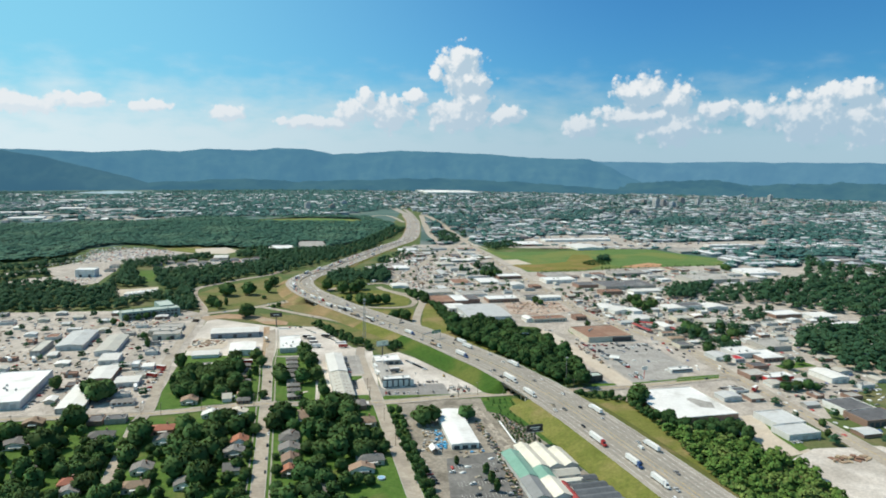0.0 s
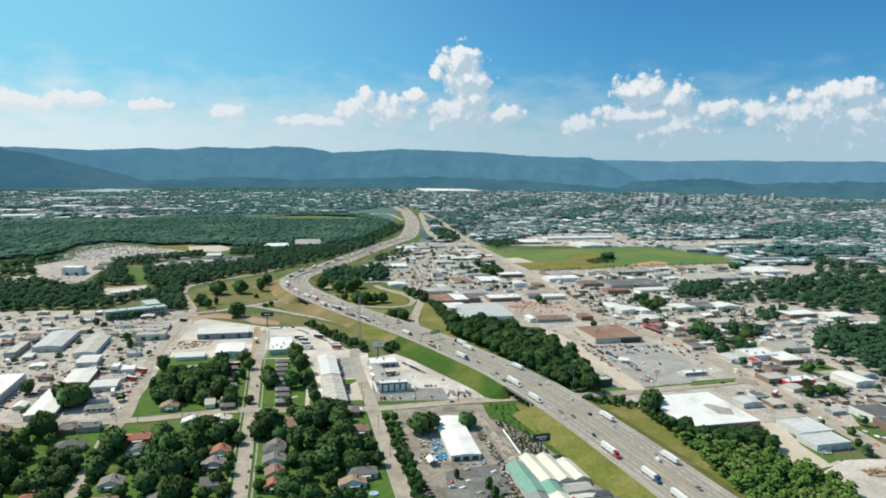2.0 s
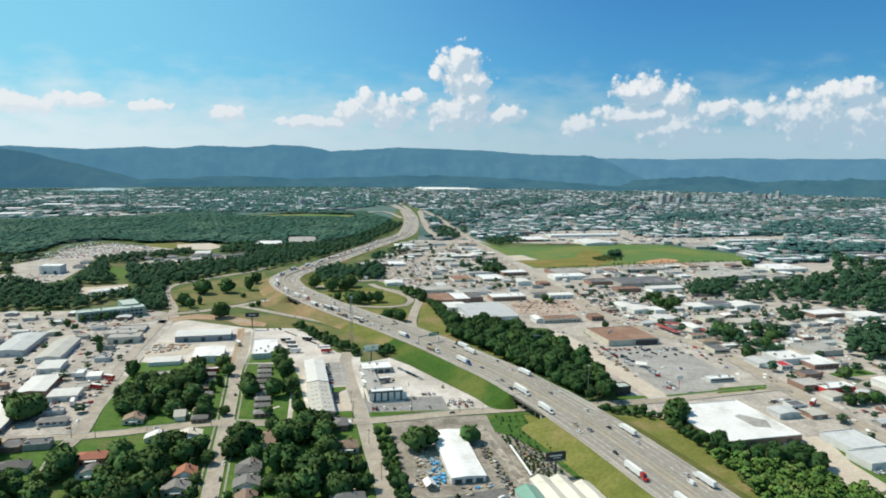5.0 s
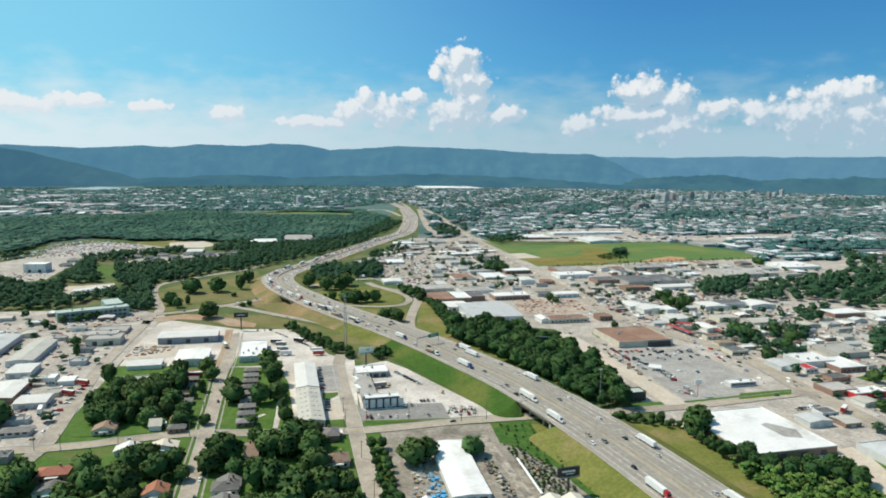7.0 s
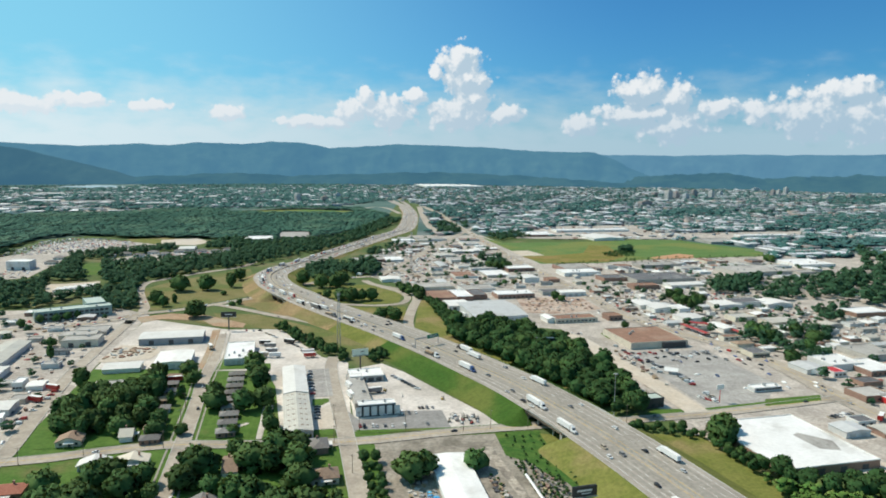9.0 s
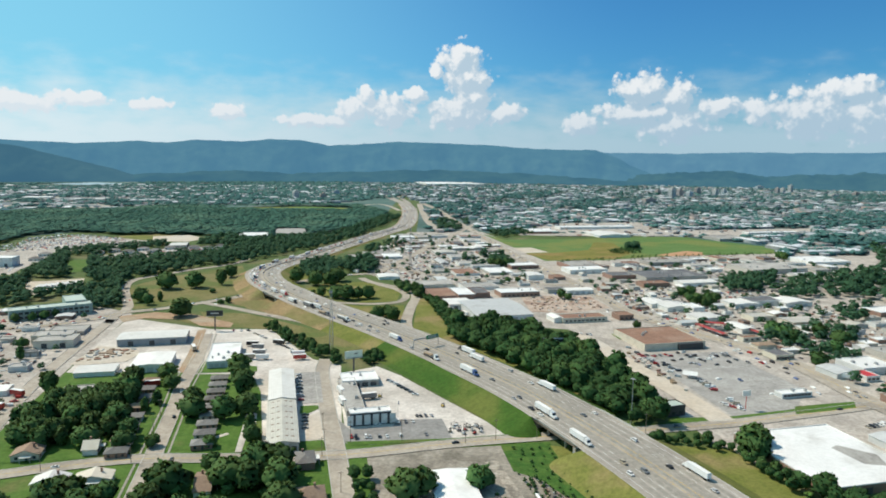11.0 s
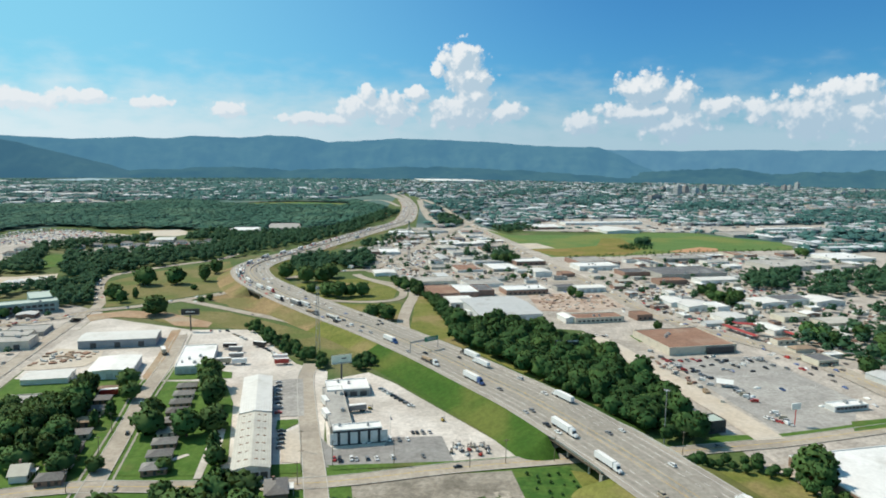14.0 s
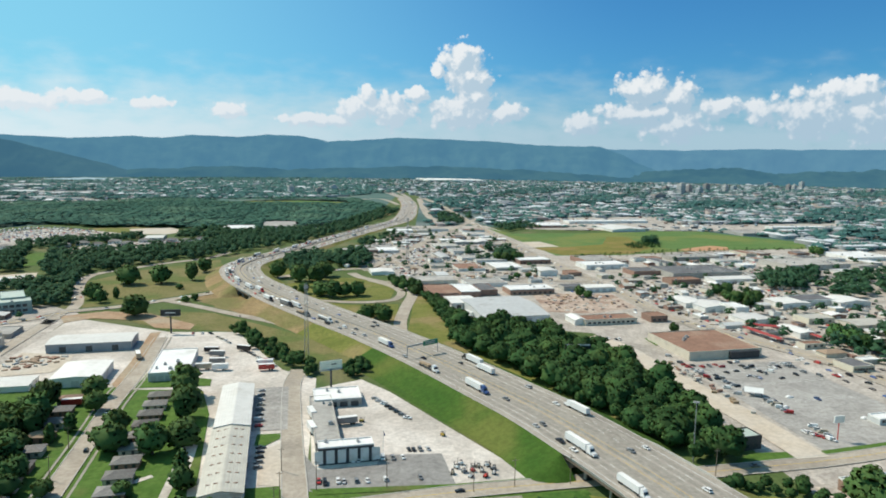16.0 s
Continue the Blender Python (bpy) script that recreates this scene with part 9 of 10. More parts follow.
for y, lane, cab, tm, kind in ((470, -3, "white", "car_white", "box"), (437, -4, "white", "car_white", "box"), (500, 4, "white", "car_white", "box"), (566, 3, "white", "car_white", "box"), (578, 4, "black", "car_white", "box"),
                               (540, -3, "blue", "car_white", "box"), (575, -4, "white", "car_white", "flat"), (625, -3, "blue", "car_white", "box"), (395, 4, "white", "car_white", "box"), (345, -4, "red", "car_white", "box"),
                               (312, -3, "blue", "car_white", "box"), (330, 4, "white", "car_white", "box"), (283, -3, "white", "car_white", "box"), (600, 4, "grey", "car_white", "flat"), (690, -3, "white", "car_silver", "tank"),
                               (760, -4, "black", "car_white", "box"), (835, -3, "white", "car_white", "box"), (960, -3, "blue", "car_white", "box"), (1040, -4, "white", "car_white", "box"), (1130, -3, "red", "car_white", "box"), (1240, 4, "white", "car_white", "box"), (1350, -3, "white", "car_white", "box"),
                               (712, -4, "grey", "car_white", "flat"), (728, -2, "white", "car_white", "box"), (738, -3, "black", "car_grey", "box"), (790, -2, "red", "car_white", "box"), (806, -3, "white", "car_white", "box"), (868, -4, "white", "car_silver", "tank"), (890, -3, "grey", "car_white", "box"), (1005, -4, "black", "car_white", "box"), (1085, -3, "white", "car_white", "box")):
    if put(y, lane, 24):
        semi(*on_motorway(y, lane), cab, tm, kind)
far_fleet = []
for y in range(235, 2100, 7):
    dense = 0.17 if y < 650 else (0.34 if y < 1200 else 0.4)
    for lane in (-4, -3, -2, 2, 3, 4):
        k = tr.choice(KIND_POOL)
        p = tr.choice(PAINT_POOL)
        j = y + tr.uniform(-3, 3)
        queue = lane < 0 and 680 < y < 1500      # cars stand nose to tail towards the town
        if tr.random() < (0.85 if queue else dense * (1.15 if lane < 0 else 0.75)) and put(j, lane, 6, 0.6 if queue else 4.0):
            if y < 690:
                car(*on_motorway(j, lane), k, p, "traffic on the motorway")
            else:
                far_fleet.append(on_motorway(j, lane))
fleet("far_traffic", "dense far traffic on the motorway", far_fleet)


def row(a, b, n, heading, fill=0.8, group="parked cars", jitter=2.0, kinds=KIND_POOL, paints=PAINT_POOL):
    """Cars side by side from a to b."""
    for i in range(n):
        if tr.random() < fill:
            k = (i + 0.5) / n
            x, y = a[0] + (b[0] - a[0]) * k, a[1] + (b[1] - a[1]) * k
            car(x, y, ground_z(x, y), heading + tr.uniform(-jitter, jitter) + tr.choice((0, 180)), tr.choice(kinds), tr.choice(paints), group)


for sx, sy, kind, paint in ((-29.5, 474.3, "suv", "white"), (-27.2, 474.2, "pickup", "white"), (-25.0, 474.1, "suv", "white"), (-18.3, 476.0, "van", "black"), (-15.5, 475.8, "van", "white"), (-11.5, 475.6, "suv", "grey"), (-7.6, 476.2, "sedan", "white"), (-5.0, 483.5, "sedan", "black"), (-3.0, 483.4, "sedan", "black"), (-0.4, 483.2, "suv", "grey"), (2.8, 483.9, "sedan", "silver"), (-38.7, 457.2, "sedan", "red"), (-36.3, 455.8, "van", "black"), (-31.6, 456.9, "suv", "white"), (-29.5, 456.8, "sedan", "silver"), (-25.0, 457.2, "suv", "grey"), (-21.0, 457.0, "sedan", "white"), (-14.3, 458.0, "suv", "white"), (-1.5, 458.6, "sedan", "grey")):
    car(sx, sy, ground_z(sx, sy), GRID + tr.choice((0, 180)) + tr.uniform(-3, 3), kind, paint, "cars at the yard office")
row((-77.3, 559.5), (-69.5, 506.8), 8, GRID + 90, 0.9)
row((-65.3, 490.2), (-62.6, 467.1), 5, GRID + 90, 1.0, paints=["black", "black", "grey"])
row((-79.0, 448.5), (-67.0, 449.1), 6, GRID, 1.0, paints=["black", "black", "grey"])
row((-20.9, 545.0), (-3.7, 515.6), 8, 70, 0.9, paints=["white", "silver", "grey", "black"], kinds=["suv", "pickup"])
row((-132.7, 673.9), (-84.2, 608.4), 14, GRID + 40, 0.7)
row((-147.5, 674.2), (-131.9, 670.9), 5, GRID, 0.8)
row((-89.0, 608.6), (-80.6, 606.1), 3, GRID + 90, 0.9, paints=["white", "red"], kinds=["van"])
PARK = [(163.7, 591.8), (168.1, 588.9), (173.0, 590.1), (177.7, 592.6), (179.9, 588.5), (177.4, 578.1), (184.3, 580.4), (192.4, 589.4), (192.9, 585.4), (196.9, 587.9), (196.5, 581.3), (197.6, 578.7), (198.7, 576.0), (187.2, 571.4), (209.4, 588.8), (213.8, 592.7), (213.5, 587.3), (219.1, 592.5), (219.4, 588.4), (223.4, 593.7), (203.7, 579.7), (221.9, 587.0), (189.8, 568.9), (168.2, 572.2), (169.6, 568.4), (161.9, 566.3), (162.9, 579.9), (203.6, 567.1), (233.9, 600.4), (234.3, 593.3), (228.0, 571.2), (241.9, 594.5), (246.9, 590.1), (236.9, 569.6), (245.3, 570.5), (202.8, 534.2), (179.5, 528.9), (246.7, 557.0), (222.5, 577.7), (215.2, 572.9), (155.7, 581.5), (150.2, 575.3), (153.0, 563.0), (188.6, 596.3), (193.3, 597.6)]
for k, (sx, sy) in enumerate(PARK):
    car(sx, sy, ground_z(sx, sy), GRID + tr.choice((0, 180, 20, 90)) + tr.uniform(-6, 6), tr.choice(KIND_POOL), ("red" if k in (3, 4, 33) else tr.choice(PAINT_POOL)), "cars in the big car park")
row((165.5, 571.1), (174.5, 545.9), 10, GRID + 90, 0.6)
row((175.2, 541.7), (178.6, 487.9), 16, GRID + 60, 0.8, paints=["white", "tan", "red", "silver", "grey", "white"], kinds=["van", "pickup", "suv"])
row((169.8, 494.5), (178.3, 483.8), 6, GRID, 0.9, paints=["white", "silver", "white", "red"])
row((157.0, 612.9), (167.0, 532.2), 18, GRID + 50, 0.55, kinds=["van", "pickup"])
row((127.1, 653.3), (141.5, 650.0), 6, GRID, 0.8)
for k in range(4):
    row(((-0.0, 319.7)[0] + 9 * k, (-0.0, 319.7)[1] - 2 * k), ((4.5, 273.7)[0] + 9 * k, (4.5, 273.7)[1] - 2 * k), 14, GRID + 90, 0.28, "cars at the market")
row((-17.6, 333.5), (-9.6, 302.6), 8, GRID + 90, 0.8, "cars at the market")
row((281.3, 437.3), (367.0, 450.1), 26, GRID, 0.7, "cars at a dealer")
row((309.5, 423.3), (292.3, 385.8), 8, GRID + 90, 0.7, "cars at a dealer")
row((229.9, 455.6), (252.3, 461.7), 8, GRID, 0.8, "cars at a dealer")
row((229.2, 444.8), (255.3, 441.0), 10, GRID, 0.7, "cars at a dealer")
row((227.2, 349.2), (250.3, 354.6), 8, GRID, 0.6, "cars at a dealer")
row((-295.1, 476.7), (-286.4, 476.3), 4, GRID, 0.8)
row((-249.7, 474.8), (-234.9, 487.9), 8, GRID, 0.7)
row((-223.5, 460.8), (-228.9, 525.1), 10, GRID + 90, 0.7, paints=["red", "red", "white", "tan"], kinds=["van", "pickup"])
row((-296.0, 428.4), (-307.0, 512.5), 14, GRID + 90, 0.6)
row((-337.6, 553.8), (-345.1, 620.7), 14, GRID + 90, 0.6)
row((-315.6, 553.0), (-321.9, 609.6), 12, GRID + 90, 0.5)
row((-266.7, 584.2), (-243.9, 598.1), 12, GRID, 0.5)
row((-121.2, 482.8), (-116.3, 388.1), 5, GRID, 0.6, "cars parked along the avenue")
row((-107.6, 314.6), (-117.5, 389.2), 4, GRID, 0.6, "cars parked along the avenue")
yard_fleet = []
for pts, n, seed in (([(244.4, 673.4), (243.0, 623.0), (242.8, 511.7), (237.1, 504.8), (235.6, 623.2)], 26, 1), ([(147.4, 862.7), (200.7, 717.9), (188.8, 699.8), (138.3, 847.8)], 20, 2), ([(242.1, 719.8), (264.6, 494.3), (271.6, 356.4), (265.2, 350.1), (255.6, 486.8)], 24, 3)):
    r2 = random.Random(seed)
    for x, y in strew(r2, pts, 9, 300)[:n]:
        yard_fleet.append((x, y, ground_z(x, y), GRID + r2.choice((-4, 176))))
# cars spread over the yards of the town
for pts, n, gap, seed in (([(-463.4, 541.5), (-586.4, 722.3), (-284.0, 741.8), (-211.0, 441.8), (-385.5, 427.0)], 150, 6, 4), ([(-596.7, 1229.3), (-610.5, 1305.6), (-586.8, 1348.3), (-528.4, 1349.4), (-469.2, 1307.8), (-417.5, 1230.9), (-459.7, 1195.4), (-525.0, 1149.6), (-613.7, 1091.1), (-606.5, 1149.4)], 700, 5, 9), ([(-409.3, 1063.5), (-341.6, 1150.1), (-254.5, 1183.0), (-269.3, 1131.6), (-384.1, 1079.5)], 120, 6, 10), ([(-546.5, 917.7), (-522.2, 991.2), (-474.4, 1023.4), (-459.2, 947.7), (-482.4, 916.6)], 60, 6, 11), ([(195.6, 806.5), (387.6, 972.3), (392.5, 714.9), (268.4, 575.8), (231.9, 650.7)], 280, 7.5, 5),
                          ([(-48.1, 1107.6), (56.1, 1365.9), (154.2, 1035.3), (151.2, 878.3), (15.2, 862.4)], 200, 7.5, 6), ([(244.0, 455.0), (374.6, 589.1), (386.2, 449.3), (300.0, 341.2), (267.0, 361.4)], 130, 7.5, 7)):
    r2 = random.Random(seed)
    for x, y in strew(r2, pts, gap, 6000, -2.0 if gap < 7 else 2.5)[:n]:
        yard_fleet.append((x, y, ground_z(x, y), GRID + r2.choice((0, 90, 180, 270)) + r2.uniform(-4, 4)))

fleet("yard_cars", "cars of many colours parked over the yards of the town", yard_fleet)

more = []
r2 = random.Random(91)
for pts, gap, n in (([(285.7, 970.7), (437.3, 1067.7), (556.4, 1060.2), (484.9, 973.8), (308.8, 946.8)], 7, 160), ([(167.0, 591.9), (221.8, 596.9), (229.0, 512.3), (171.0, 476.6), (165.7, 529.8)], 9, 6), ([(-1.8, 337.5), (29.0, 344.1), (35.4, 320.1), (39.1, 274.7), (-4.1, 277.1)], 8, 12)):
    for x, y in strew(r2, pts, gap, 4000, 1.0)[:n]:
        more.append((x, y, ground_z(x, y), GRID + r2.choice((0, 90, 180, 270)) + r2.uniform(-5, 5)))
for name, step_, share in (("road_access", 3, 0.5), ("road_ramp_west", 5, 0.35), ("road_ramp_south", 6, 0.35), ("road_mill_street", 4, 0.4), ("road_crosstown", 4, 0.4), ("road_boulevard", 2, 0.5)):
    pts_ = curve(STREETS[name], 4.0)
    for i in range(4, len(pts_) - 4, step_):
        if r2.random() < share and pts_[i][1] < 1500:
            d_ = pts_[i + 1] - pts_[i - 1]
            turn = math.degrees(math.atan2(d_[1], d_[0])) - 90
            for side_ in (-1, 1):
                if r2.random() < 0.6:
                    q_ = (pts_[i][0] + side_ * 2.1 * math.cos(radians(turn)), pts_[i][1] + side_ * 2.1 * math.sin(radians(turn)))
                    more.append((*q_, ground_z(*q_), turn + (180 if side_ < 0 else 0)))
fleet("lot_cars", "cars and vans scattered over the big car parks", more)

for (sx, sy), turn, kind, paint in (((60.6, 453.8), 90, "sedan", "black"), ((103.2, 457.7), 270, "suv", "white"), ((129.5, 461.7), 90, "pickup", "grey"), ((-167.4, 430.7), 90, "sedan", "white"), ((-63.8, 439.9), 270, "suv", "silver"), ((232.9, 481.5), 90, "sedan", "black"), ((12.1, 447.2), 90, "sedan", "black"), ((-141.2, 527.4), 5, "sedan", "white"), ((-133.4, 487.9), 5, "suv", "black")):
    car(sx, sy, ground_z(sx, sy), GRID + turn, kind, paint, "traffic on the streets")

# ---------------------------------------------------------------- yard clutter
def parked_trailer(x, y, rot, paint, length=8.6):
    b = thing("box_trailer", "parked box trailer with %s sides" % paint, "trailer", x, y, ground_z(x, y), rot, "parked trailers")
    part("box", Geo().box(0, 0, 1.1, 2.5, length, 2.7), "car_" + paint, b)
    part("roof", Geo().box(0, 0, 3.8, 2.46, length - 0.05, 0.05), "roof_white", b)
    wm = Geo().wheel(0, 0, 0, 0.5, 0.4).mesh("wheel")
    for yy in (-length / 2 + 1.5, -length / 2 + 2.8):
        for xx in (-1.0, 1.0):
            part("wheel", wm, "tyre", b).location = (xx, yy, 0.5)
    for xx in (-0.9, 0.9):
        part("landing_leg", Geo().box(xx, length / 2 - 2.5, 0, 0.15, 0.15, 1.1), "galvanised", b)
    return b


for (tx, ty), a, c in (((-82.6, 599.7), 90, "white"), ((-80.6, 591.3), 90, "red"), ((-119.1, 626.8), 80, "black"), ((-113.7, 618.4), 80, "grey"), ((-110.2, 603.8), 85, "grey"), ((-100.7, 629.9), 60, "black"), ((-115.4, 593.5), 90, "tan"), ((-105.9, 592.2), 90, "white"),
                       ((-48.2, 521.5), 10, "white"), ((-46.2, 503.9), 10, "white"), ((-31.4, 511.5), 95, "grey"), ((273.9, 533.0), 40, "white"),
                       ((-158.2, 616.3), 15, "tan"), ((-161.1, 538.9), 95, "red"), ((-58.7, 950.1), 30, "white"), ((258.5, 450.5), 125, "red"),
                       ((-349.8, 554.2), 20, "white"), ((-266.9, 526.5), 30, "red"), ((-231.8, 505.1), 60, "red"), ((-231.3, 525.2), 60, "red"), ((-234.5, 474.2), 10, "white"), ((-371.6, 554.9), 40, "white"), ((47.5, 720.3), 20, "white")):
    parked_trailer(tx, ty, GRID + a, c)


def lift_truck(x, y, rot, paint):
    b = thing("lift_truck", "small %s lift truck in a dealer's yard" % paint, "machine", x, y, ground_z(x, y), rot, "machines of the dealer's yard")
    b.scale = (0.8, 0.8, 0.8)
    part("body", loft([(-1.3, 0.4), (1.2, 0.4), (1.2, 1.1), (0.4, 1.2), (-1.2, 1.5), (-1.4, 1.0)], 1.5, 0.1), {"orange": "roof_red", "yellow": "paint_yellow", "grey": "car_grey", "pale": "car_white", "tan": "car_tan"}[paint], b)
    part("mast", Geo().box(-0.4, 1.4, 0.2, 0.15, 0.2, 3.2).box(0.4, 1.4, 0.2, 0.15, 0.2, 3.2).box(0, 1.4, 3.2, 0.95, 0.2, 0.2), "door_dark", b)
    part("cage", Geo().box(0, -0.3, 2.2, 1.2, 1.5, 0.12).box(-0.55, 0.4, 1.1, 0.08, 0.08, 1.1).box(0.55, 0.4, 1.1, 0.08, 0.08, 1.1).box(-0.55, -1.0, 1.3, 0.08, 0.08, 0.9).box(0.55, -1.0, 1.3, 0.08, 0.08, 0.9), "door_dark", b)
    wm = Geo().wheel(0, 0, 0, 0.45, 0.35).mesh("wheel")
    for xx in (-0.7, 0.7):
        for yy in (-0.9, 0.9):
            part("wheel", wm, "tyre", b).location = (xx, yy, 0.45)


cr = random.Random(3)
for x, y in strew(random.Random(8), [(10.6, 461.2), (12.7, 469.8), (26.5, 467.1), (28.6, 459.4), (18.7, 457.2)], 3.4, 400, 0)[:12]:
    lift_truck(x, y, cr.uniform(0, 360), cr.choice(("orange", "grey", "pale", "pale", "pale", "tan")))
for px in ((-32.3, 514.1), (-29.0, 512.7), (-25.3, 514.5), (10.0, 497.2)):
    lift_truck(*px, cr.uniform(0, 360), "yellow")


def heap(name, label, pts, gap, n, seed, mats, lo, hi, h):
    """Pallets, crates and scrap too many to count, one mesh for each colour."""
    r = random.Random(seed)
    spots = strew(r, pts, gap, n * 12, 1.0)[:n]
    for k, m in enumerate(mats):
        g = Geo()
        for x, y in spots[k::len(mats)]:
            g.box(x, y, ground_z(x, y), r.uniform(lo, hi), r.uniform(lo, hi), r.uniform(0.3, h), r.choice((GRID, GRID + 30, GRID + 60)))
        if g.v:
            tagged(part(name, g, m), label, "clutter", kind="stuff")


heap("market_stacks", "stacks of pallets, pots and crates at the garden market", [(44.0, 402.0), (52.0, 392.0), (56.5, 352.0), (45.5, 352.0)], 2.2, 150, 1, ("pallet", "barrier", "wall_brick", "roof_dark", "kerb"), 0.5, 2.0, 1.0)
heap("market_racks", "dark racks and benches of plants along the sandy path", [(22.5, 396.0), (26.5, 396.0), (33.0, 352.0), (36.0, 300.0), (33.5, 276.0), (31.5, 300.0), (29.0, 340.0)], 2.0, 150, 12, ("roof_dark", "pallet", "door_dark", "wall_brick", "kerb"), 0.8, 2.6, 1.1)
heap("front_goods", "tables of goods in front of the market hall", [(6.0, 350.0), (22.0, 351.5), (23.0, 345.5), (7.0, 344.0)], 2.0, 34, 13, ("crate_blue", "roof_dark", "kerb", "pallet"), 0.8, 2.2, 1.2)
thicket("nursery_plants", "potted shrubs and young trees set out for sale", [(36.5, 414.0), (46.0, 406.5), (56.0, 388.0), (62.0, 362.0), (58.0, 352.0), (45.0, 352.0), (42.6, 375.0)], 2.3, 1500, 1.0, 2.7, -3.0, 71, WOOD_NEAR)
thicket("path_plants", "dense green potted plants beside a sandy path", [(23.0, 398.0), (26.0, 398.0), (34.0, 345.0), (36.0, 304.0), (34.2, 276.0), (31.6, 276.0), (32.2, 304.0), (30.0, 340.0)], 2.6, 700, 0.9, 2.2, -3.0, 73, WOOD_NEAR)
thicket("bank_scrub", "rough bushes on a bank behind the nursery", [(36.0, 440.0), (57.0, 443.0), (60.0, 407.0), (66.0, 380.0), (72.0, 356.0), (66.0, 358.0), (58.0, 388.0), (50.0, 398.0)], 4.2, 500, 0.9, 2.2, -3.0, 74, WOOD_NEAR)
heap("blue_crates", "stacked blue and grey crates beside the market hall", [(-5.8, 379.1), (0.3, 383.7), (1.9, 351.4), (-6.1, 350.1)], 2.4, 60, 2, ("crate_blue", "crate_blue", "galvanised"), 1.0, 2.4, 1.6)
heap("market_goods", "pallets of garden goods beside the market hall", [(-13.7, 389.3), (-4.9, 392.0), (-2.7, 347.4), (-15.9, 348.0)], 3.0, 60, 3, ("pallet", "kerb", "galvanised"), 0.8, 2.6, 1.4)
heap("site_timber", "stacks of timber and steel on the building site", [(-227.8, 592.2), (-228.4, 621.7), (-199.7, 620.9), (-197.8, 609.7), (-212.6, 596.6)], 4.0, 70, 4, ("pallet", "roof_brown", "galvanised"), 0.8, 4.5, 1.0)
heap("yard_stacks", "pallets and drums spread over the western yards", [(-385.5, 427.0), (-577.2, 708.8), (-286.9, 730.2), (-210.3, 430.2)], 4.5, 380, 5, ("pallet", "galvanised", "kerb", "wall_brick", "door_dark"), 0.8, 3.4, 1.6)
heap("shop_stacks", "boxes and bins behind the shops", [(183.3, 833.4), (398.9, 994.1), (401.8, 714.8), (268.4, 575.8), (231.9, 650.7)], 6.0, 950, 6, ("pallet", "galvanised", "barrier", "wall_brick", "door_dark", "roof_white"), 0.8, 4.0, 1.8)
heap("works_stacks", "crates and drums between the workshops", [(-55.0, 965.5), (17.0, 1336.2), (147.2, 1035.1), (151.2, 878.3), (26.4, 868.5)], 6.0, 800, 7, ("pallet", "galvanised", "barrier", "wall_brick", "door_dark", "roof_white"), 0.8, 4.5, 2.0)
heap("cleared_rubble", "rubble, timber and scrap on cleared ground", [(118.0, 800.0), (180.0, 800.0), (182.0, 752.0), (143.0, 732.0), (116.0, 742.0)], 5.0, 70, 14, ("pallet", "wall_brick", "roof_dark", "kerb"), 0.8, 3.6, 1.0)
heap("slope_lot_goods", "boxes and bins behind shops on the eastern slope", [(326.6, 578.8), (345.7, 652.5), (388.5, 700.0), (480.0, 705.0), (400.0, 596.4)], 6.0, 150, 15, ("pallet", "galvanised", "wall_brick", "door_dark", "roof_white"), 0.8, 3.6, 1.6)
heap("hall_yard_goods", "lorries, boxes and stacked goods in pale far yards", [(235.2, 1430.0), (330.0, 1590.0), (545.0, 1640.0), (535.0, 1480.0), (800.0, 1480.0), (780.0, 1410.0), (607.3, 1345.0), (330.0, 1362.0)], 13.0, 330, 16, ("roof_white", "galvanised", "wall_brick", "roof_dark", "far_white"), 2.5, 12.0, 3.6)
heap("depot_pipes", "bundles of pipes and timber in the depot", [(238.5, 325.4), (267.4, 328.9), (263.8, 321.7), (235.0, 317.6)], 3.0, 60, 8, ("pallet", "roof_brown", "pallet"), 1.0, 5.0, 1.6)
heap("lot_goods", "goods and tents along the edge of the car park", [(152.2, 601.3), (158.2, 569.4), (160.4, 515.1), (155.8, 511.7), (148.7, 555.7)], 4.0, 60, 9, ("pallet", "kerb", "wall_brick"), 1.0, 3.5, 1.5)

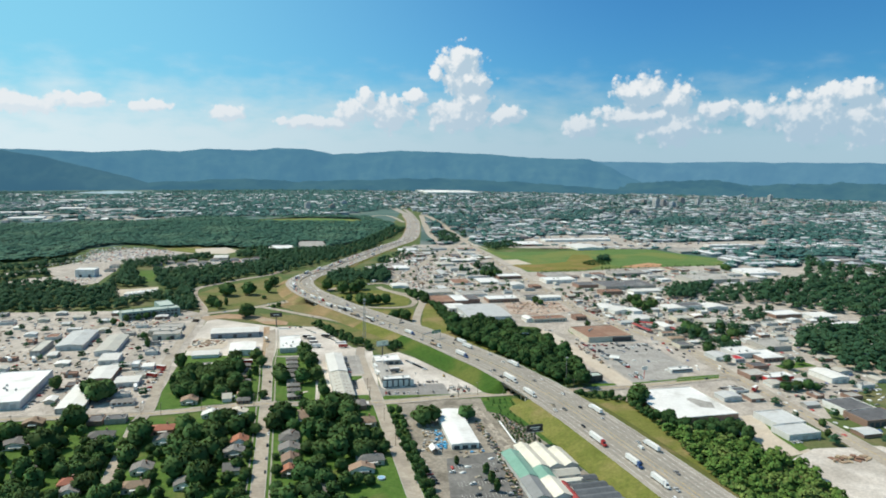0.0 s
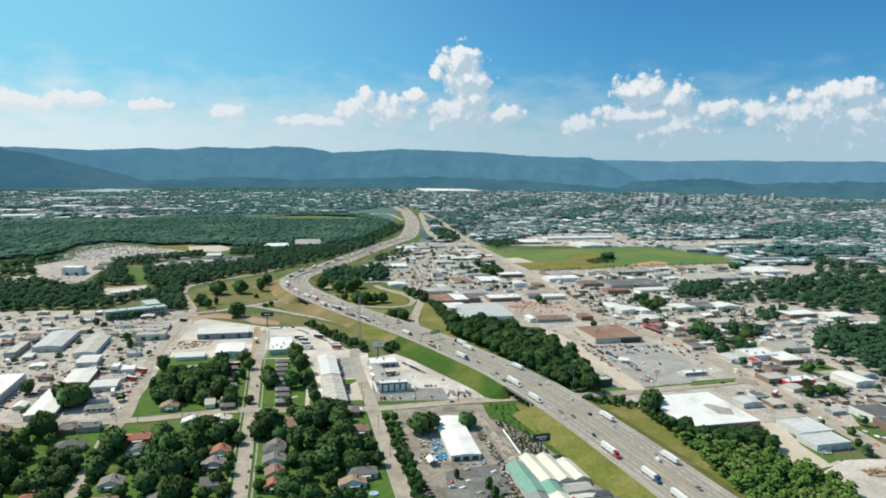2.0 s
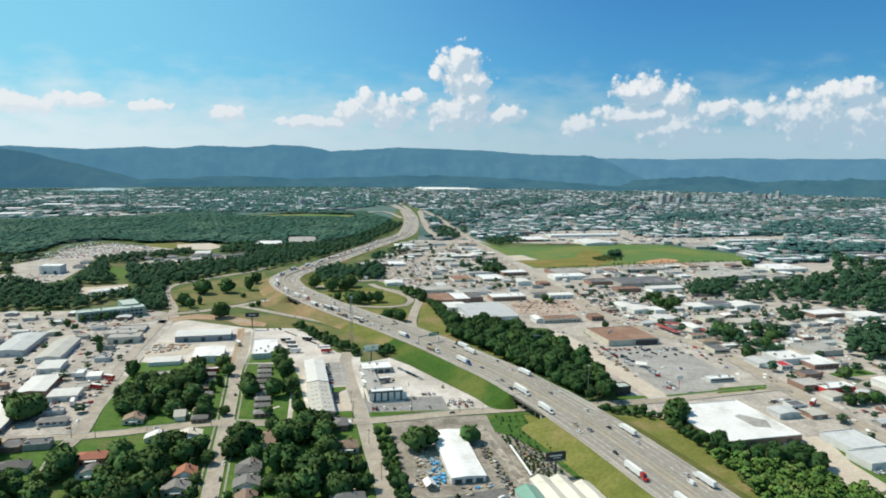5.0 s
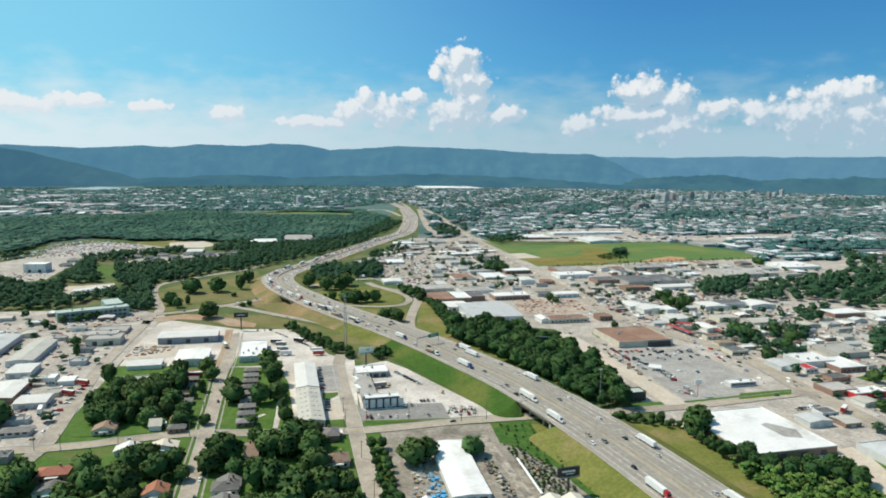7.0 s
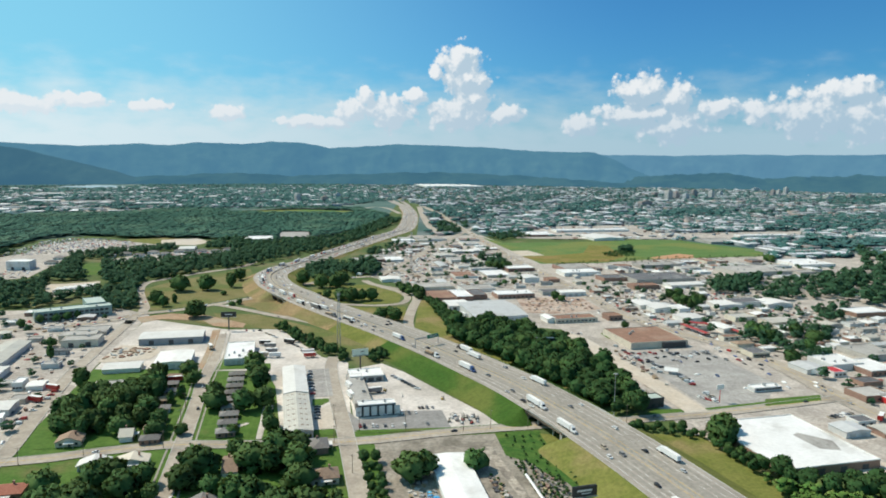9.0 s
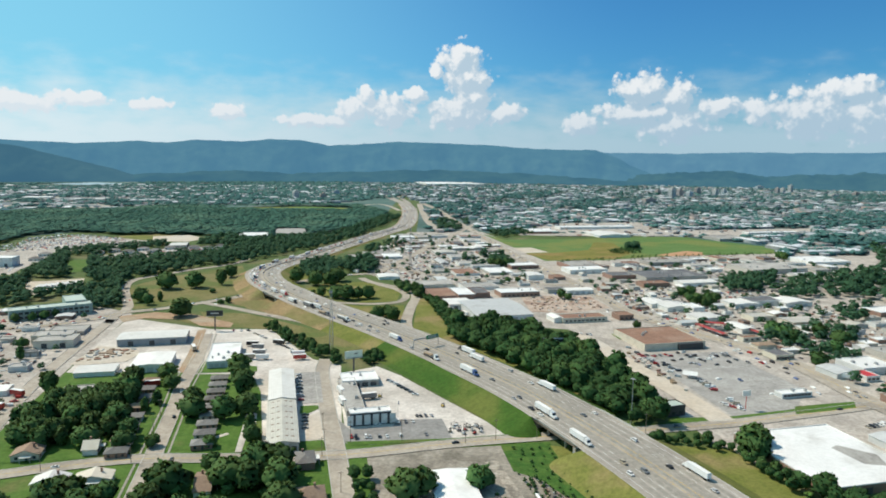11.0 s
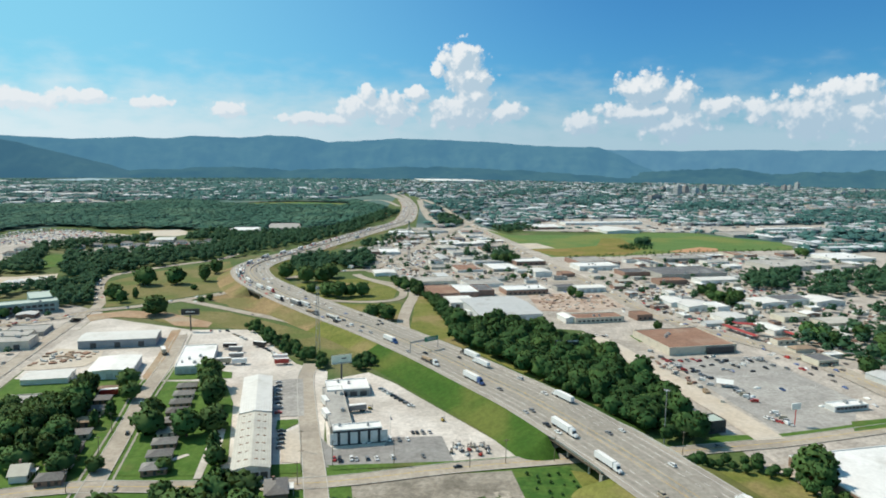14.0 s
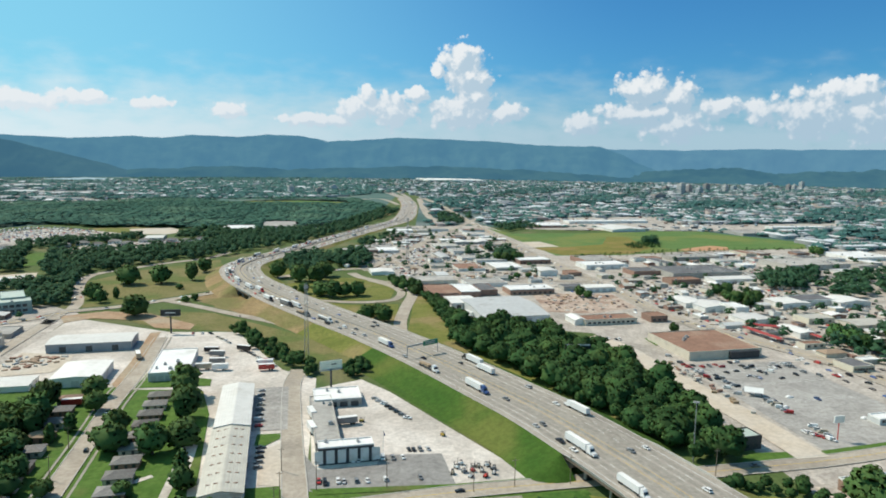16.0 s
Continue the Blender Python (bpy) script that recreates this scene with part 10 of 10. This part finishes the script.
row((350.0, 655.0), (384.0, 668.0), 10, GRID, 0.7, "cars on the eastern slope")
row((372.0, 615.0), (392.0, 650.0), 11, GRID + 90, 0.7, "cars on the eastern slope")
row((400.0, 640.0), (440.0, 668.0), 12, GRID, 0.6, "cars on the eastern slope")
row((318.0, 600.0), (328.0, 640.0), 12, GRID + 90, 0.8, "cars on the eastern slope")

# white stall tent in the big car park
tent = thing("stall_tent", "white stall tent in the car park", "tent", *(173.1, 541.7), ground_z(*(173.1, 541.7)), GRID + 55)
part("roof", Geo().gable(6, 9, 2.4, 1.8, 0.1, 0.08), "roof_white", tent)
for tx in (-2.8, 2.8):
    for ty in (-4.2, 0, 4.2):
        part("post", Geo().tube(tx, ty, 0, 0.08, 2.45, 6), "galvanised", tent)
pole_sign = thing("pole_sign", "white shop sign on a tall pole", "sign", *(179.6, 484.9), ground_z(*(179.6, 484.9)), GRID)
part("post", Geo().tube(0, 0, 0, 0.22, 9.0, 8), "roof_red", pole_sign)
part("panel", Geo().box(0, 0, 8.0, 5.0, 0.5, 3.0), "roof_white", pole_sign)
flag = thing("flagpole", "tall white flagpole in the yard", "flagpole", *(-15.4, 476.1), ground_z(*(-15.4, 476.1)), 0)
part("pole", Geo().tube(0, 0, 0, 0.10, 12.0, 8, 0.06), "wall_white", flag)
part("flag", Geo().add([(0.1, 0, 11.8), (0.5, 0.1, 10.6), (0.9, -0.1, 9.4), (0.25, 0, 9.6)], [(0, 1, 2, 3)]), "car_blue", flag)

# bay lines of the car parks
bl = Geo()
for (ax, ay), (bx, by), n in (((162.8, 579.3), (223.0, 590.1), 34), ((167.0, 555.0), (228.6, 567.0), 34), ((171.4, 529.6), (228.8, 539.6), 32), ((0.5, 324.9), (28.2, 328.1), 14), ((2.3, 303.3), (33.0, 307.2), 16), ((3.2, 288.9), (36.6, 292.2), 16)):
    for i in range(n):
        x, y = ax + (bx - ax) * i / n, ay + (by - ay) * i / n
        bl.box(x, y, ground_z(x, y) + 0.004, 0.14, 5.0, 0.006, GRID)
tagged(part("bay_lines", bl, "paint_white"), "white painted bay lines of the car parks", "road marking", kind="stuff")
